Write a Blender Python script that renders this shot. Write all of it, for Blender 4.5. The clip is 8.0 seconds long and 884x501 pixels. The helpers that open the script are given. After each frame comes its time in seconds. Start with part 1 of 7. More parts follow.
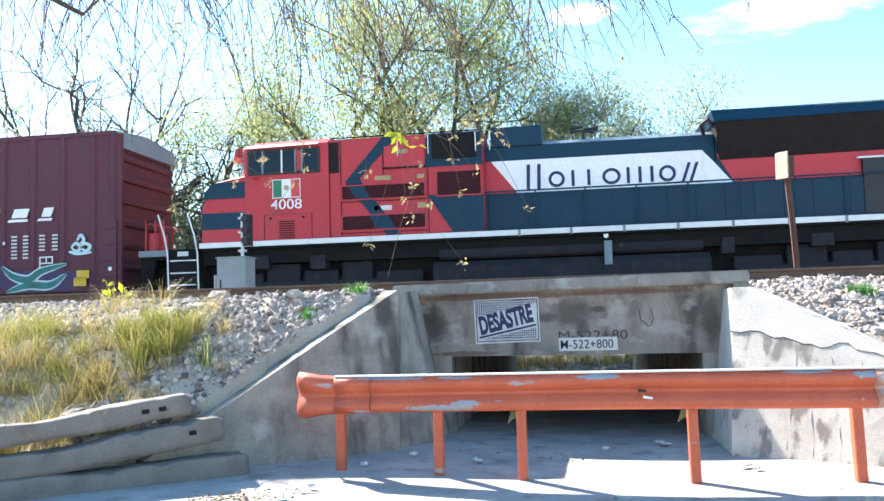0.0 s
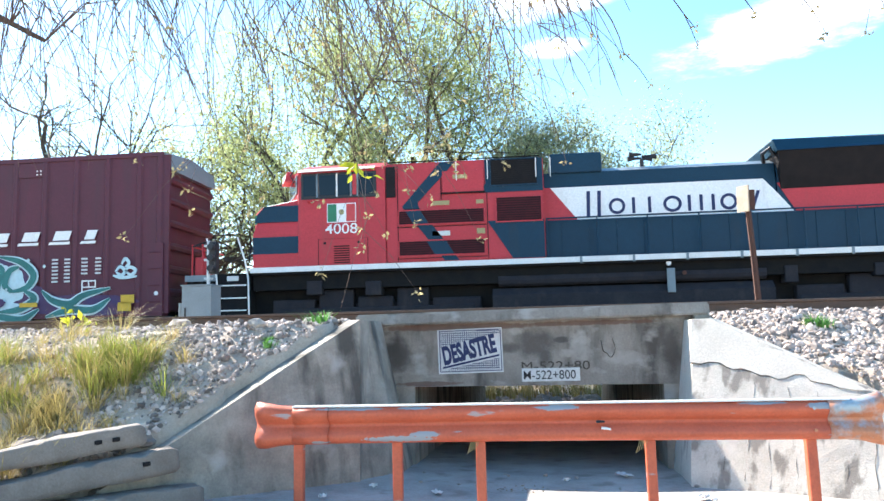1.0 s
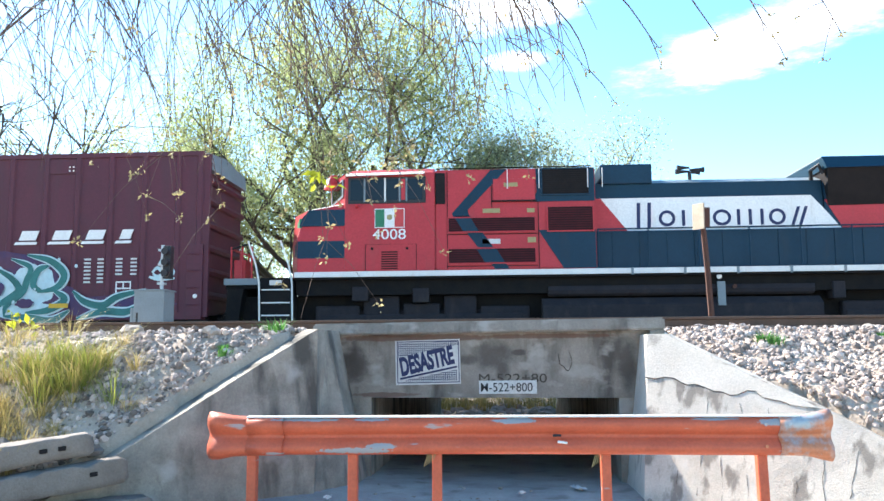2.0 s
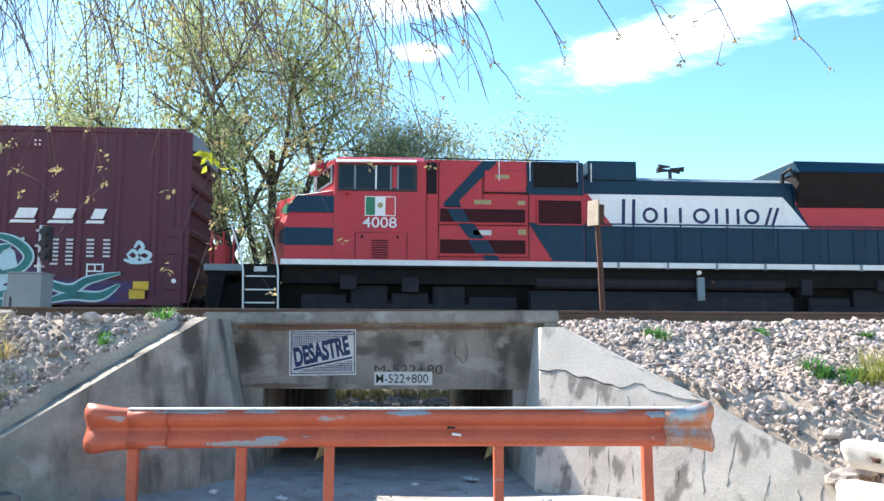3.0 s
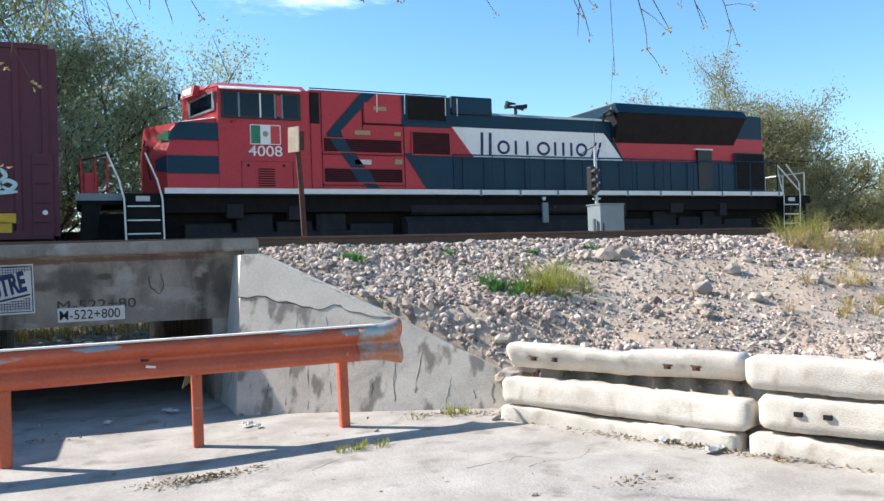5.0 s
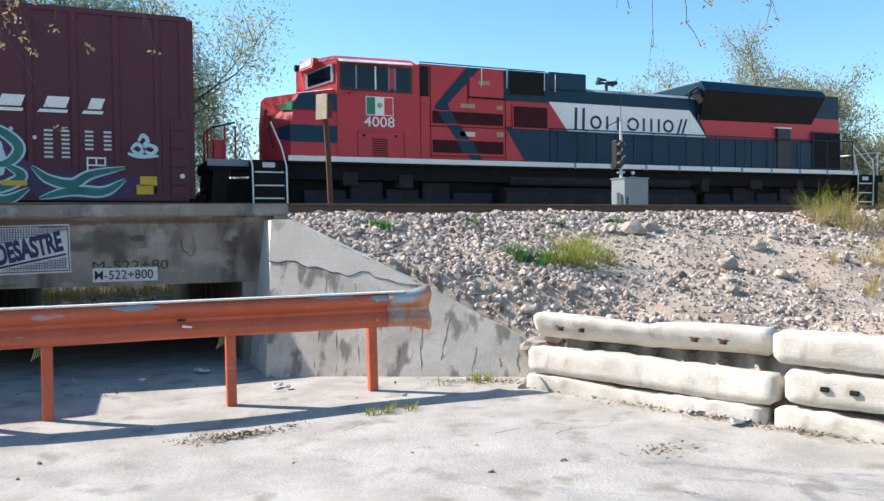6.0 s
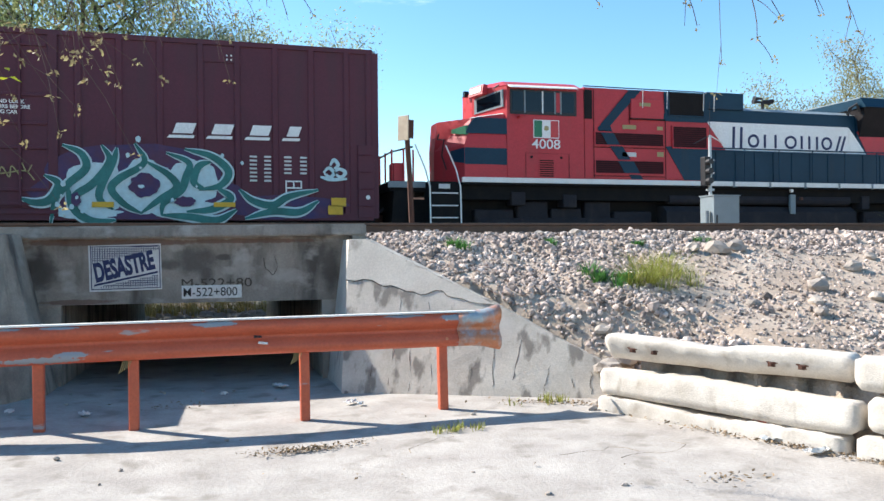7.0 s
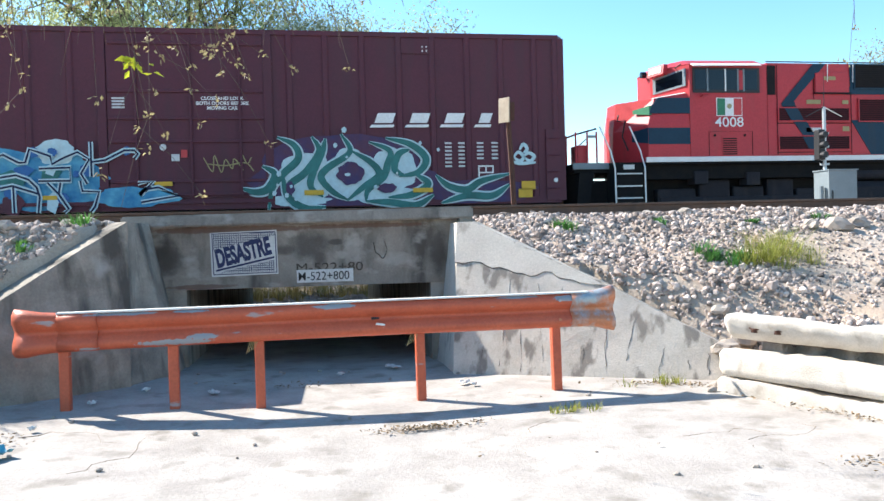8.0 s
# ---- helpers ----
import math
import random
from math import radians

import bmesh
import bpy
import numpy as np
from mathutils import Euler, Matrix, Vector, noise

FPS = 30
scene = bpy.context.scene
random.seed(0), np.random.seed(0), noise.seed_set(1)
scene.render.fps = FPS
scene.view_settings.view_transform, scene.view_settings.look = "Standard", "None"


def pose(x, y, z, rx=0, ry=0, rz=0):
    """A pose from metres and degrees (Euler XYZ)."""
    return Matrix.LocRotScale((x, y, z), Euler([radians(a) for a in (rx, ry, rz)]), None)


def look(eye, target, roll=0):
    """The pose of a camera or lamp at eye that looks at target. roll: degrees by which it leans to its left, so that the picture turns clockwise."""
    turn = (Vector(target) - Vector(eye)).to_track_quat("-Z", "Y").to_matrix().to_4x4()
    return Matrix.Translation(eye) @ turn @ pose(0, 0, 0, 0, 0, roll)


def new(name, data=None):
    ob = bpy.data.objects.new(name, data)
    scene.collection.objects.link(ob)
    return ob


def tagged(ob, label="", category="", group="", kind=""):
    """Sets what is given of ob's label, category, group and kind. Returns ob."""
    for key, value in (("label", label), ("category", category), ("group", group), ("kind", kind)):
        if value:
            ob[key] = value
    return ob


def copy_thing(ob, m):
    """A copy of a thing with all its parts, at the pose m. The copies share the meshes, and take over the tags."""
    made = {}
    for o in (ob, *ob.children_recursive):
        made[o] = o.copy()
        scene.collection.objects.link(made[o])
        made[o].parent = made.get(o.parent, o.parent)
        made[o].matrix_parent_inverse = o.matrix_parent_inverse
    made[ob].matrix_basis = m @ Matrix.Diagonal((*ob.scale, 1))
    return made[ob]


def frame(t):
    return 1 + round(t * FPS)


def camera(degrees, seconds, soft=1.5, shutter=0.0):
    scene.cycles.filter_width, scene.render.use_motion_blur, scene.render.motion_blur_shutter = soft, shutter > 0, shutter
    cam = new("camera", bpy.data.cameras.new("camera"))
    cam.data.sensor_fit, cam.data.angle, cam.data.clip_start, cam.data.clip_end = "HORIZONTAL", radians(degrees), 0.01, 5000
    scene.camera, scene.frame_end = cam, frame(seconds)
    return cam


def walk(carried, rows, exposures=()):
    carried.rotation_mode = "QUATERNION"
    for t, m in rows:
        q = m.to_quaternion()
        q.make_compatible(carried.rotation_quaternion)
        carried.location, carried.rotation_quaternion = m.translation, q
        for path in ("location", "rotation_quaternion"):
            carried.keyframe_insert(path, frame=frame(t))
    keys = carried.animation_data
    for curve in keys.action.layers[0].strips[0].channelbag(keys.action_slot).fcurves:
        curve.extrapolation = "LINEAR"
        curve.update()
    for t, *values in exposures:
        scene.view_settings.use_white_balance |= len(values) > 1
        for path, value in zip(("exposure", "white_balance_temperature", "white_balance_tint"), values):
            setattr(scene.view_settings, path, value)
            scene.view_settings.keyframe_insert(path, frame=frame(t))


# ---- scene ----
cam = camera(58.31, 8.0, soft=1.5)
PATH = [
    (0, pose(-0.086, 0.054, 1.482, 94.29, 1.67, 8.60)),
    (0.5, pose(0.024, 0.091, 1.428, 95.66, 2.17, 9.13)),
    (1.0, pose(0.027, 0.050, 1.483, 96.36, 1.38, 6.64)),
    (2.5, pose(-0.014, 0.115, 1.505, 97.04, 0.10, 1.82)),
    (3.0, pose(-0.005, 0.166, 1.514, 96.26, -0.25, -3.99)),
    (3.5, pose(0.003, 0.163, 1.530, 95.00, 1.15, -19.71)),
    (4.0, pose(0.099, 0.044, 1.482, 89.34, 2.60, -28.48)),
    (4.2, pose(0.123, 0.023, 1.489, 90.82, 2.04, -24.28)),
    (5.5, pose(-0.018, -0.005, 1.506, 89.98, 1.79, -25.00)),
    (6.0, pose(-0.083, -0.021, 1.489, 88.55, 0.64, -23.50)),
    (6.5, pose(-0.041, -0.040, 1.496, 89.62, 0.69, -23.59)),
    (7.0, pose(0.094, -0.146, 1.506, 89.91, 0.57, -16.84)),
    (7.5, pose(0.028, -0.133, 1.518, 91.11, 1.01, -4.72)),
    (8.0, pose(-0.102, -0.135, 1.487, 88.88, 1.55, -10.24)),
]
walk(cam, PATH, exposures=[(0.0, 2.08), (2.5, 1.9), (3.2, 1.48), (3.8, 1.04), (6.6, 1.06), (7.2, 1.25), (8.0, 1.44)])

# ---- light ----
SUN_WAY = Vector((-1.0, 0.75, 1.0)).normalized()
sun_data = bpy.data.lights.new("sun", "SUN")
sun_data.energy, sun_data.angle, sun_data.color = 4.6, radians(0.5), (1.0, 0.95, 0.88)
sun = new("sun", sun_data)
sun.matrix_world = look(SUN_WAY * 50, (0, 0, 0))

world = bpy.data.worlds.new("sky")
scene.world = world
world.use_nodes = True
wt = world.node_tree
wn, wl = wt.nodes, wt.links
wn.clear()


def wnode(kind, **values):
    n = wn.new(kind)
    for k, v in values.items():
        n.inputs[k].default_value = v
    return n


def wmath(op, a, b=None):
    n = wn.new("ShaderNodeMath")
    n.operation = op
    for i, v in enumerate((a, b)):
        if v is None:
            continue
        if isinstance(v, (int, float)):
            n.inputs[i].default_value = v
        else:
            wl.new(v, n.inputs[i])
    return n.outputs[0]


sky = wn.new("ShaderNodeTexSky")
sky.sky_type, sky.sun_disc = "NISHITA", False
sky.sun_elevation, sky.sun_rotation = math.asin(SUN_WAY.z), math.atan2(SUN_WAY.x, SUN_WAY.y)
sky.air_density, sky.dust_density, sky.ozone_density = 1.0, 0.3, 3.0
coords = wn.new("ShaderNodeTexCoord")
parts_xyz = wn.new("ShaderNodeSeparateXYZ")
wl.new(coords.outputs["Generated"], parts_xyz.inputs[0])
# clouds lie on a flat layer high above: thin streaks of it, by noise stretched along the wind
zc = wmath("MAXIMUM", parts_xyz.outputs[2], 0.02)
cx, cy = wmath("DIVIDE", parts_xyz.outputs[0], zc), wmath("DIVIDE", parts_xyz.outputs[1], zc)
flat = wn.new("ShaderNodeCombineXYZ")
wl.new(cx, flat.inputs[0]), wl.new(cy, flat.inputs[1])
# one broad streak and small puffs near it, both broken up by noise
wisp = wnode("ShaderNodeTexNoise", Scale=5.0, Detail=7.0, Roughness=0.62)
wl.new(flat.outputs[0], wisp.inputs["Vector"])


def puff(px, py, rx, ry, angle):
    """Soft oval of cloud on the layer at (px, py)."""
    c, s = math.cos(radians(angle)), math.sin(radians(angle))
    dx, dy = wmath("SUBTRACT", cx, px), wmath("SUBTRACT", cy, py)
    u = wmath("DIVIDE", wmath("ADD", wmath("MULTIPLY", dx, c), wmath("MULTIPLY", dy, s)), rx)
    v = wmath("DIVIDE", wmath("SUBTRACT", wmath("MULTIPLY", dy, c), wmath("MULTIPLY", dx, s)), ry)
    d = wmath("SQRT", wmath("ADD", wmath("MULTIPLY", u, u), wmath("MULTIPLY", v, v)))
    return wmath("SUBTRACT", 1.0, d)


cover = puff(0.92, 2.55, 0.62, 0.26, -63)
for args in ((0.10, 2.70, 0.12, 0.10, 0), (0.06, 2.25, 0.24, 0.20, -30), (1.32, 1.85, 0.6, 0.35, -50)):
    cover = wmath("MAXIMUM", cover, puff(*args))
cover = wmath("ADD", cover, wmath("MULTIPLY", wmath("SUBTRACT", wisp.outputs[0], 0.5), 1.6))
soft = wn.new("ShaderNodeMapRange")
soft.interpolation_type = "SMOOTHSTEP"
soft.inputs["From Min"].default_value, soft.inputs["From Max"].default_value = -0.15, 1.5
wl.new(cover, soft.inputs["Value"])
mix = wn.new("ShaderNodeMix")
mix.data_type = "RGBA"
wl.new(soft.outputs[0], mix.inputs["Factor"])
clear = wnode("ShaderNodeHueSaturation", Saturation=1.18, Hue=0.492)
wl.new(sky.outputs[0], clear.inputs["Color"])
wl.new(clear.outputs[0], mix.inputs["A"])
mix.inputs["B"].default_value = (14.0, 14.5, 15.0, 1)
back = wnode("ShaderNodeBackground", Strength=0.115)
wl.new(mix.outputs["Result"], back.inputs["Color"])
wout = wn.new("ShaderNodeOutputWorld")
wl.new(back.outputs[0], wout.inputs["Surface"])


# ---- materials ----
def material(name, colour, second=None, rough=0.8, metal=0.0, scale=4.0, fine=60.0, bump=0.15, mixing=0.5, contrast=0.25, spec=0.4, per_object=0.0, per_island=0.0, stretch=(1, 1, 1)):
    """Colour broken by a large and a small noise, and a fine relief."""
    m = bpy.data.materials.new(name)
    m.use_nodes = True
    nt = m.node_tree
    n, l = nt.nodes, nt.links
    b = n["Principled BSDF"]
    b.inputs["Roughness"].default_value, b.inputs["Metallic"].default_value = rough, metal
    b.inputs["Specular IOR Level"].default_value = spec
    tc = n.new("ShaderNodeTexCoord")
    mp = n.new("ShaderNodeMapping")
    mp.inputs["Scale"].default_value = stretch
    l.new(tc.outputs["Object"], mp.inputs[0])
    big, small = n.new("ShaderNodeTexNoise"), n.new("ShaderNodeTexNoise")
    for t, s, d in ((big, scale, 6), (small, fine, 4)):
        t.inputs["Scale"].default_value, t.inputs["Detail"].default_value, t.inputs["Roughness"].default_value = s, d, 0.62
        l.new(mp.outputs[0], t.inputs["Vector"])
    ramp = n.new("ShaderNodeMapRange")
    ramp.inputs["From Min"].default_value, ramp.inputs["From Max"].default_value = 0.5 - contrast, 0.5 + contrast
    l.new(big.outputs[0], ramp.inputs["Value"])
    mx = n.new("ShaderNodeMix")
    mx.data_type = "RGBA"
    second = second or tuple(c * 0.72 for c in colour)
    mx.inputs["A"].default_value, mx.inputs["B"].default_value = (*colour, 1), (*second, 1)
    scale_f = n.new("ShaderNodeMath")
    scale_f.operation = "MULTIPLY"
    l.new(ramp.outputs[0], scale_f.inputs[0])
    scale_f.inputs[1].default_value = mixing * 2
    scale_f.use_clamp = True
    l.new(scale_f.outputs[0], mx.inputs["Factor"])
    hsv = n.new("ShaderNodeHueSaturation")
    l.new(mx.outputs["Result"], hsv.inputs["Color"])
    val = n.new("ShaderNodeMapRange")
    val.inputs["From Min"].default_value, val.inputs["From Max"].default_value = 0.3, 0.7
    val.inputs["To Min"].default_value, val.inputs["To Max"].default_value = 0.88, 1.1
    l.new(small.outputs[0], val.inputs["Value"])
    value = val.outputs[0]
    for amount, node, socket in ((per_object, "ShaderNodeObjectInfo", "Random"), (per_island, "ShaderNodeNewGeometry", "Random Per Island")):
        if amount:
            src = n.new(node)
            r = n.new("ShaderNodeMapRange")
            r.inputs["To Min"].default_value, r.inputs["To Max"].default_value = 1 - amount, 1 + amount
            l.new(src.outputs[socket], r.inputs["Value"])
            mul = n.new("ShaderNodeMath")
            mul.operation = "MULTIPLY"
            l.new(value, mul.inputs[0]), l.new(r.outputs[0], mul.inputs[1])
            value = mul.outputs[0]
    l.new(value, hsv.inputs["Value"])
    l.new(hsv.outputs[0], b.inputs["Base Color"])
    if bump:
        bp = n.new("ShaderNodeBump")
        bp.inputs["Strength"].default_value, bp.inputs["Distance"].default_value = bump, 0.02
        l.new(small.outputs[0], bp.inputs["Height"])
        l.new(bp.outputs[0], b.inputs["Normal"])
    return m


def streaked(m, colour, scale=(9, 9, 0.8), low=0.52, high=0.72, amount=0.7):
    """Lays stains that run downwards over a material."""
    n, l = m.node_tree.nodes, m.node_tree.links
    b = n["Principled BSDF"]
    src = b.inputs["Base Color"].links[0].from_socket
    tc, mp, t = n.new("ShaderNodeTexCoord"), n.new("ShaderNodeMapping"), n.new("ShaderNodeTexNoise")
    mp.inputs["Scale"].default_value = scale
    l.new(tc.outputs["Object"], mp.inputs[0]), l.new(mp.outputs[0], t.inputs["Vector"])
    t.inputs["Scale"].default_value, t.inputs["Detail"].default_value = 1.0, 7
    r = n.new("ShaderNodeMapRange")
    for k, v in (("From Min", low), ("From Max", high), ("To Max", amount)):
        r.inputs[k].default_value = v
    l.new(t.outputs[0], r.inputs["Value"])
    mx = n.new("ShaderNodeMix")
    mx.data_type = "RGBA"
    mx.inputs["B"].default_value = (*colour, 1)
    l.new(r.outputs[0], mx.inputs["Factor"]), l.new(src, mx.inputs["A"]), l.new(mx.outputs["Result"], b.inputs["Base Color"])
    return m


def blotched(m, spots, colour, amount=0.85, grain=7.0, ragged=1.1, low=0.0, high=0.35):
    """Ragged spots (x, z, half width, half height) of another colour on a face that looks along y."""
    n, l = m.node_tree.nodes, m.node_tree.links
    b = n["Principled BSDF"]

    def calc(op, p, q):
        k = n.new("ShaderNodeMath")
        k.operation = op
        for i, v in enumerate((p, q)):
            if isinstance(v, (int, float)):
                k.inputs[i].default_value = v
            else:
                l.new(v, k.inputs[i])
        return k.outputs[0]

    tc, sep, t = n.new("ShaderNodeTexCoord"), n.new("ShaderNodeSeparateXYZ"), n.new("ShaderNodeTexNoise")
    l.new(tc.outputs["Object"], sep.inputs[0]), l.new(tc.outputs["Object"], t.inputs["Vector"])
    t.inputs["Scale"].default_value, t.inputs["Detail"].default_value, t.inputs["Roughness"].default_value = grain, 6, 0.65
    cover_ = None
    for cx_, cz_, rx, rz in spots:
        u = calc("DIVIDE", calc("SUBTRACT", sep.outputs[0], cx_), rx)
        w = calc("DIVIDE", calc("SUBTRACT", sep.outputs[2], cz_), rz)
        d = calc("SUBTRACT", 1.0, calc("ADD", calc("MULTIPLY", u, u), calc("MULTIPLY", w, w)))
        cover_ = d if cover_ is None else calc("MAXIMUM", cover_, d)
    edge = calc("ADD", cover_, calc("MULTIPLY", calc("SUBTRACT", t.outputs[0], 0.5), ragged * 2))
    r = n.new("ShaderNodeMapRange")
    r.interpolation_type = "SMOOTHSTEP"
    for k, v in (("From Min", low), ("From Max", high), ("To Max", amount)):
        r.inputs[k].default_value = v
    l.new(edge, r.inputs["Value"])
    mx = n.new("ShaderNodeMix")
    mx.data_type = "RGBA"
    mx.inputs["B"].default_value = (*colour, 1)
    src = b.inputs["Base Color"].links[0].from_socket
    l.new(r.outputs[0], mx.inputs["Factor"]), l.new(src, mx.inputs["A"]), l.new(mx.outputs["Result"], b.inputs["Base Color"])
    return m


def leaf_material(name, a, b_col, through_light=0.45):
    m = material(name, a, b_col, rough=0.55, scale=0.7, fine=30, bump=0, mixing=0.6, per_island=0.35, spec=0.3)
    n, l = m.node_tree.nodes, m.node_tree.links
    b = n["Principled BSDF"]
    tr = n.new("ShaderNodeBsdfTranslucent")
    l.new(b.inputs["Base Color"].links[0].from_socket, tr.inputs["Color"])
    mx = n.new("ShaderNodeMixShader")
    mx.inputs[0].default_value = through_light
    l.new(b.outputs[0], mx.inputs[1]), l.new(tr.outputs[0], mx.inputs[2])
    l.new(mx.outputs[0], n["Material Output"].inputs["Surface"])
    return m


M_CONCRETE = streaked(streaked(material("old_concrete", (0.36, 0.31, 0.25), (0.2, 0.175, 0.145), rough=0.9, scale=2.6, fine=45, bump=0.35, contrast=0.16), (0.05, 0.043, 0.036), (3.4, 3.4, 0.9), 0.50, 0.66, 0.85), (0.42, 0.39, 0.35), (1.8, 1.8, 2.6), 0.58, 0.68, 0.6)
M_WINGTOP = streaked(material("render_coat", (0.60, 0.54, 0.46), (0.50, 0.44, 0.37), rough=0.9, scale=2.2, fine=50, bump=0.3, contrast=0.18), (0.2, 0.17, 0.14), (4.0, 4.0, 2.0), 0.58, 0.68, 0.6)
M_GIRDER = streaked(streaked(material("girder_concrete", (0.30, 0.262, 0.22), (0.19, 0.165, 0.138), rough=0.9, scale=2.6, fine=45, bump=0.35, contrast=0.18), (0.055, 0.046, 0.038), (3.4, 3.4, 0.9), 0.52, 0.68, 0.8), (0.42, 0.385, 0.34), (2.6, 2.6, 4.0), 0.56, 0.68, 0.65)
blotched(M_GIRDER, [(0.02, 1.40, 0.27, 0.19), (0.14, 1.24, 0.10, 0.14), (-0.25, 1.36, 0.16, 0.07), (0.34, 1.44, 0.14, 0.04), (1.60, 1.30, 0.12, 0.34), (-1.62, 1.3, 0.2, 0.22)], (0.06, 0.05, 0.042), 0.75, 7.0, 0.9, -0.4, 0.9)
blotched(M_GIRDER, [(0.55, 1.35, 0.16, 0.22), (-0.2, 1.55, 0.1, 0.05), (0.42, 1.28, 0.12, 0.06), (1.1, 1.2, 0.3, 0.1)], (0.42, 0.38, 0.33), 0.5, 12.0, 1.3, -0.2, 1.0)
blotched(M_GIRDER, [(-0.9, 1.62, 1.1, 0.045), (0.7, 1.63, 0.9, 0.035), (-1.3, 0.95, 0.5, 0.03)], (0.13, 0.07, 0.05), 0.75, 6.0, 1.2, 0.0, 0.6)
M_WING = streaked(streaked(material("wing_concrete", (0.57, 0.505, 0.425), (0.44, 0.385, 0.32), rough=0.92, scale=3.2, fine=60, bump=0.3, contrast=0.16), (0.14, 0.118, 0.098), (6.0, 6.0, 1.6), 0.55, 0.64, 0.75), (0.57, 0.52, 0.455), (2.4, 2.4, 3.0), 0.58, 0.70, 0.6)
M_PAVING = streaked(material("road_concrete", (0.43, 0.395, 0.355), (0.30, 0.27, 0.24), rough=0.92, scale=1.7, fine=38, bump=0.35, contrast=0.16), (0.2, 0.175, 0.145), (3.1, 3.1, 3.1), 0.56, 0.68, 0.7)
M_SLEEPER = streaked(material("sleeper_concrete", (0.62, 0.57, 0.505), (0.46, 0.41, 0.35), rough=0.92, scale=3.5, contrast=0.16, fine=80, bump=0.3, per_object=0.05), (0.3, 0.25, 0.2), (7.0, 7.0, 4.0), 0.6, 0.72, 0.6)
# darker copy of the sleeper concrete: the left stack's shade is in the colour
M_SLEEPER_SHADED = material("shaded_sleeper_concrete", (0.25, 0.215, 0.185), (0.15, 0.125, 0.105), rough=0.95, scale=4, fine=55, bump=0.4, per_object=0.08)
M_SOIL = material("soil", (0.34, 0.25, 0.18), (0.52, 0.425, 0.34), rough=1.0, scale=1.4, fine=34, bump=0.9, contrast=0.2)
M_STONE = material("ballast_stone", (0.265, 0.205, 0.175), (0.48, 0.40, 0.345), rough=0.95, scale=2.0, fine=25, bump=0.3, per_island=0.66)
M_RUBBLE = material("dark_rubble", (0.13, 0.105, 0.088), (0.2, 0.165, 0.14), rough=0.95, scale=5, fine=40, bump=0.5, per_object=0.2)
M_ROCK = material("pale_rock", (0.42, 0.365, 0.31), (0.28, 0.235, 0.2), rough=0.95, scale=5, fine=40, bump=0.5, per_object=0.15)
M_ORANGE = streaked(material("orange_paint", (0.54, 0.115, 0.052), (0.44, 0.085, 0.04), rough=0.5, scale=3.0, fine=40, bump=0.08, contrast=0.2), (0.3, 0.33, 0.34), (2.2, 2.2, 9.0), 0.66, 0.7, 0.75)
blotched(M_ORANGE, [(-1.62, 0.885, 0.32, 0.016), (-1.05, 0.885, 0.16, 0.014), (0.20, 0.875, 0.20, 0.028), (-1.18, 0.622, 0.34, 0.030), (-0.95, 0.66, 0.14, 0.03), (1.9, 0.885, 0.22, 0.014), (2.38, 0.86, 0.16, 0.03), (-1.9, 0.60, 0.1, 0.015)], (0.25, 0.32, 0.34), 0.85, 22.0, 1.3, 0.1, 0.4)
M_GALV = material("galvanised_steel", (0.36, 0.41, 0.43), (0.52, 0.2, 0.1), rough=0.5, metal=0.3, scale=5, fine=30, bump=0.1, contrast=0.1)
M_GREYBOX = material("grey_cabinet_paint", (0.2, 0.24, 0.26), (0.16, 0.195, 0.21), rough=0.5, scale=3, fine=40, bump=0.05)
M_RUST = material("rusty_steel", (0.1, 0.042, 0.026), (0.065, 0.03, 0.022), rough=0.85, scale=8, fine=60, bump=0.3)
M_RAIL = material("rusty_rail", (0.15, 0.085, 0.055), (0.09, 0.055, 0.04), rough=0.75, scale=6, fine=60, bump=0.2)
M_RAILTOP = material("worn_rail_head", (0.3, 0.25, 0.22), (0.2, 0.15, 0.12), rough=0.5, metal=0.6, scale=6, fine=60, bump=0.05)
M_RED = streaked(material("red_locomotive_paint", (0.50, 0.04, 0.05), (0.42, 0.034, 0.042), rough=0.45, spec=0.3, scale=1.2, fine=25, bump=0.03), (0.2, 0.06, 0.05), (3, 3, 0.6), 0.6, 0.85, 0.5)
M_BLUE = streaked(material("blue_locomotive_paint", (0.005, 0.036, 0.066), (0.004, 0.028, 0.052), rough=0.5, spec=0.25, scale=1.2, fine=25, bump=0.03), (0.03, 0.035, 0.036), (3, 3, 0.6), 0.6, 0.85, 0.5)
M_WHITE = streaked(material("white_paint", (0.78, 0.76, 0.72), (0.68, 0.65, 0.6), rough=0.5, scale=2.0, fine=30, bump=0.03), (0.36, 0.3, 0.25), (4, 4, 0.6), 0.6, 0.82, 0.5)
M_PANELWHITE = streaked(material("panel_white_paint", (0.8, 0.79, 0.76), (0.74, 0.72, 0.68), rough=0.5, scale=1.0, fine=30, bump=0.02), (0.45, 0.38, 0.32), (5, 5, 0.5), 0.62, 0.86, 0.5)
M_TRUCK = streaked(material("dusty_truck_castings", (0.022, 0.021, 0.026), (0.035, 0.032, 0.034), rough=0.9, spec=0.15, scale=3, fine=30, bump=0.25), (0.06, 0.05, 0.045), (3, 3, 1.2), 0.58, 0.75, 0.5)
M_GRILLE_RED = material("dirty_red_grille", (0.085, 0.016, 0.02), (0.045, 0.012, 0.016), rough=0.8, spec=0.15, scale=4, fine=50, bump=0.2)
M_CRACK = material("crack_shadow_dirt", (0.09, 0.075, 0.06), (0.05, 0.042, 0.036), rough=1.0, bump=0.1)
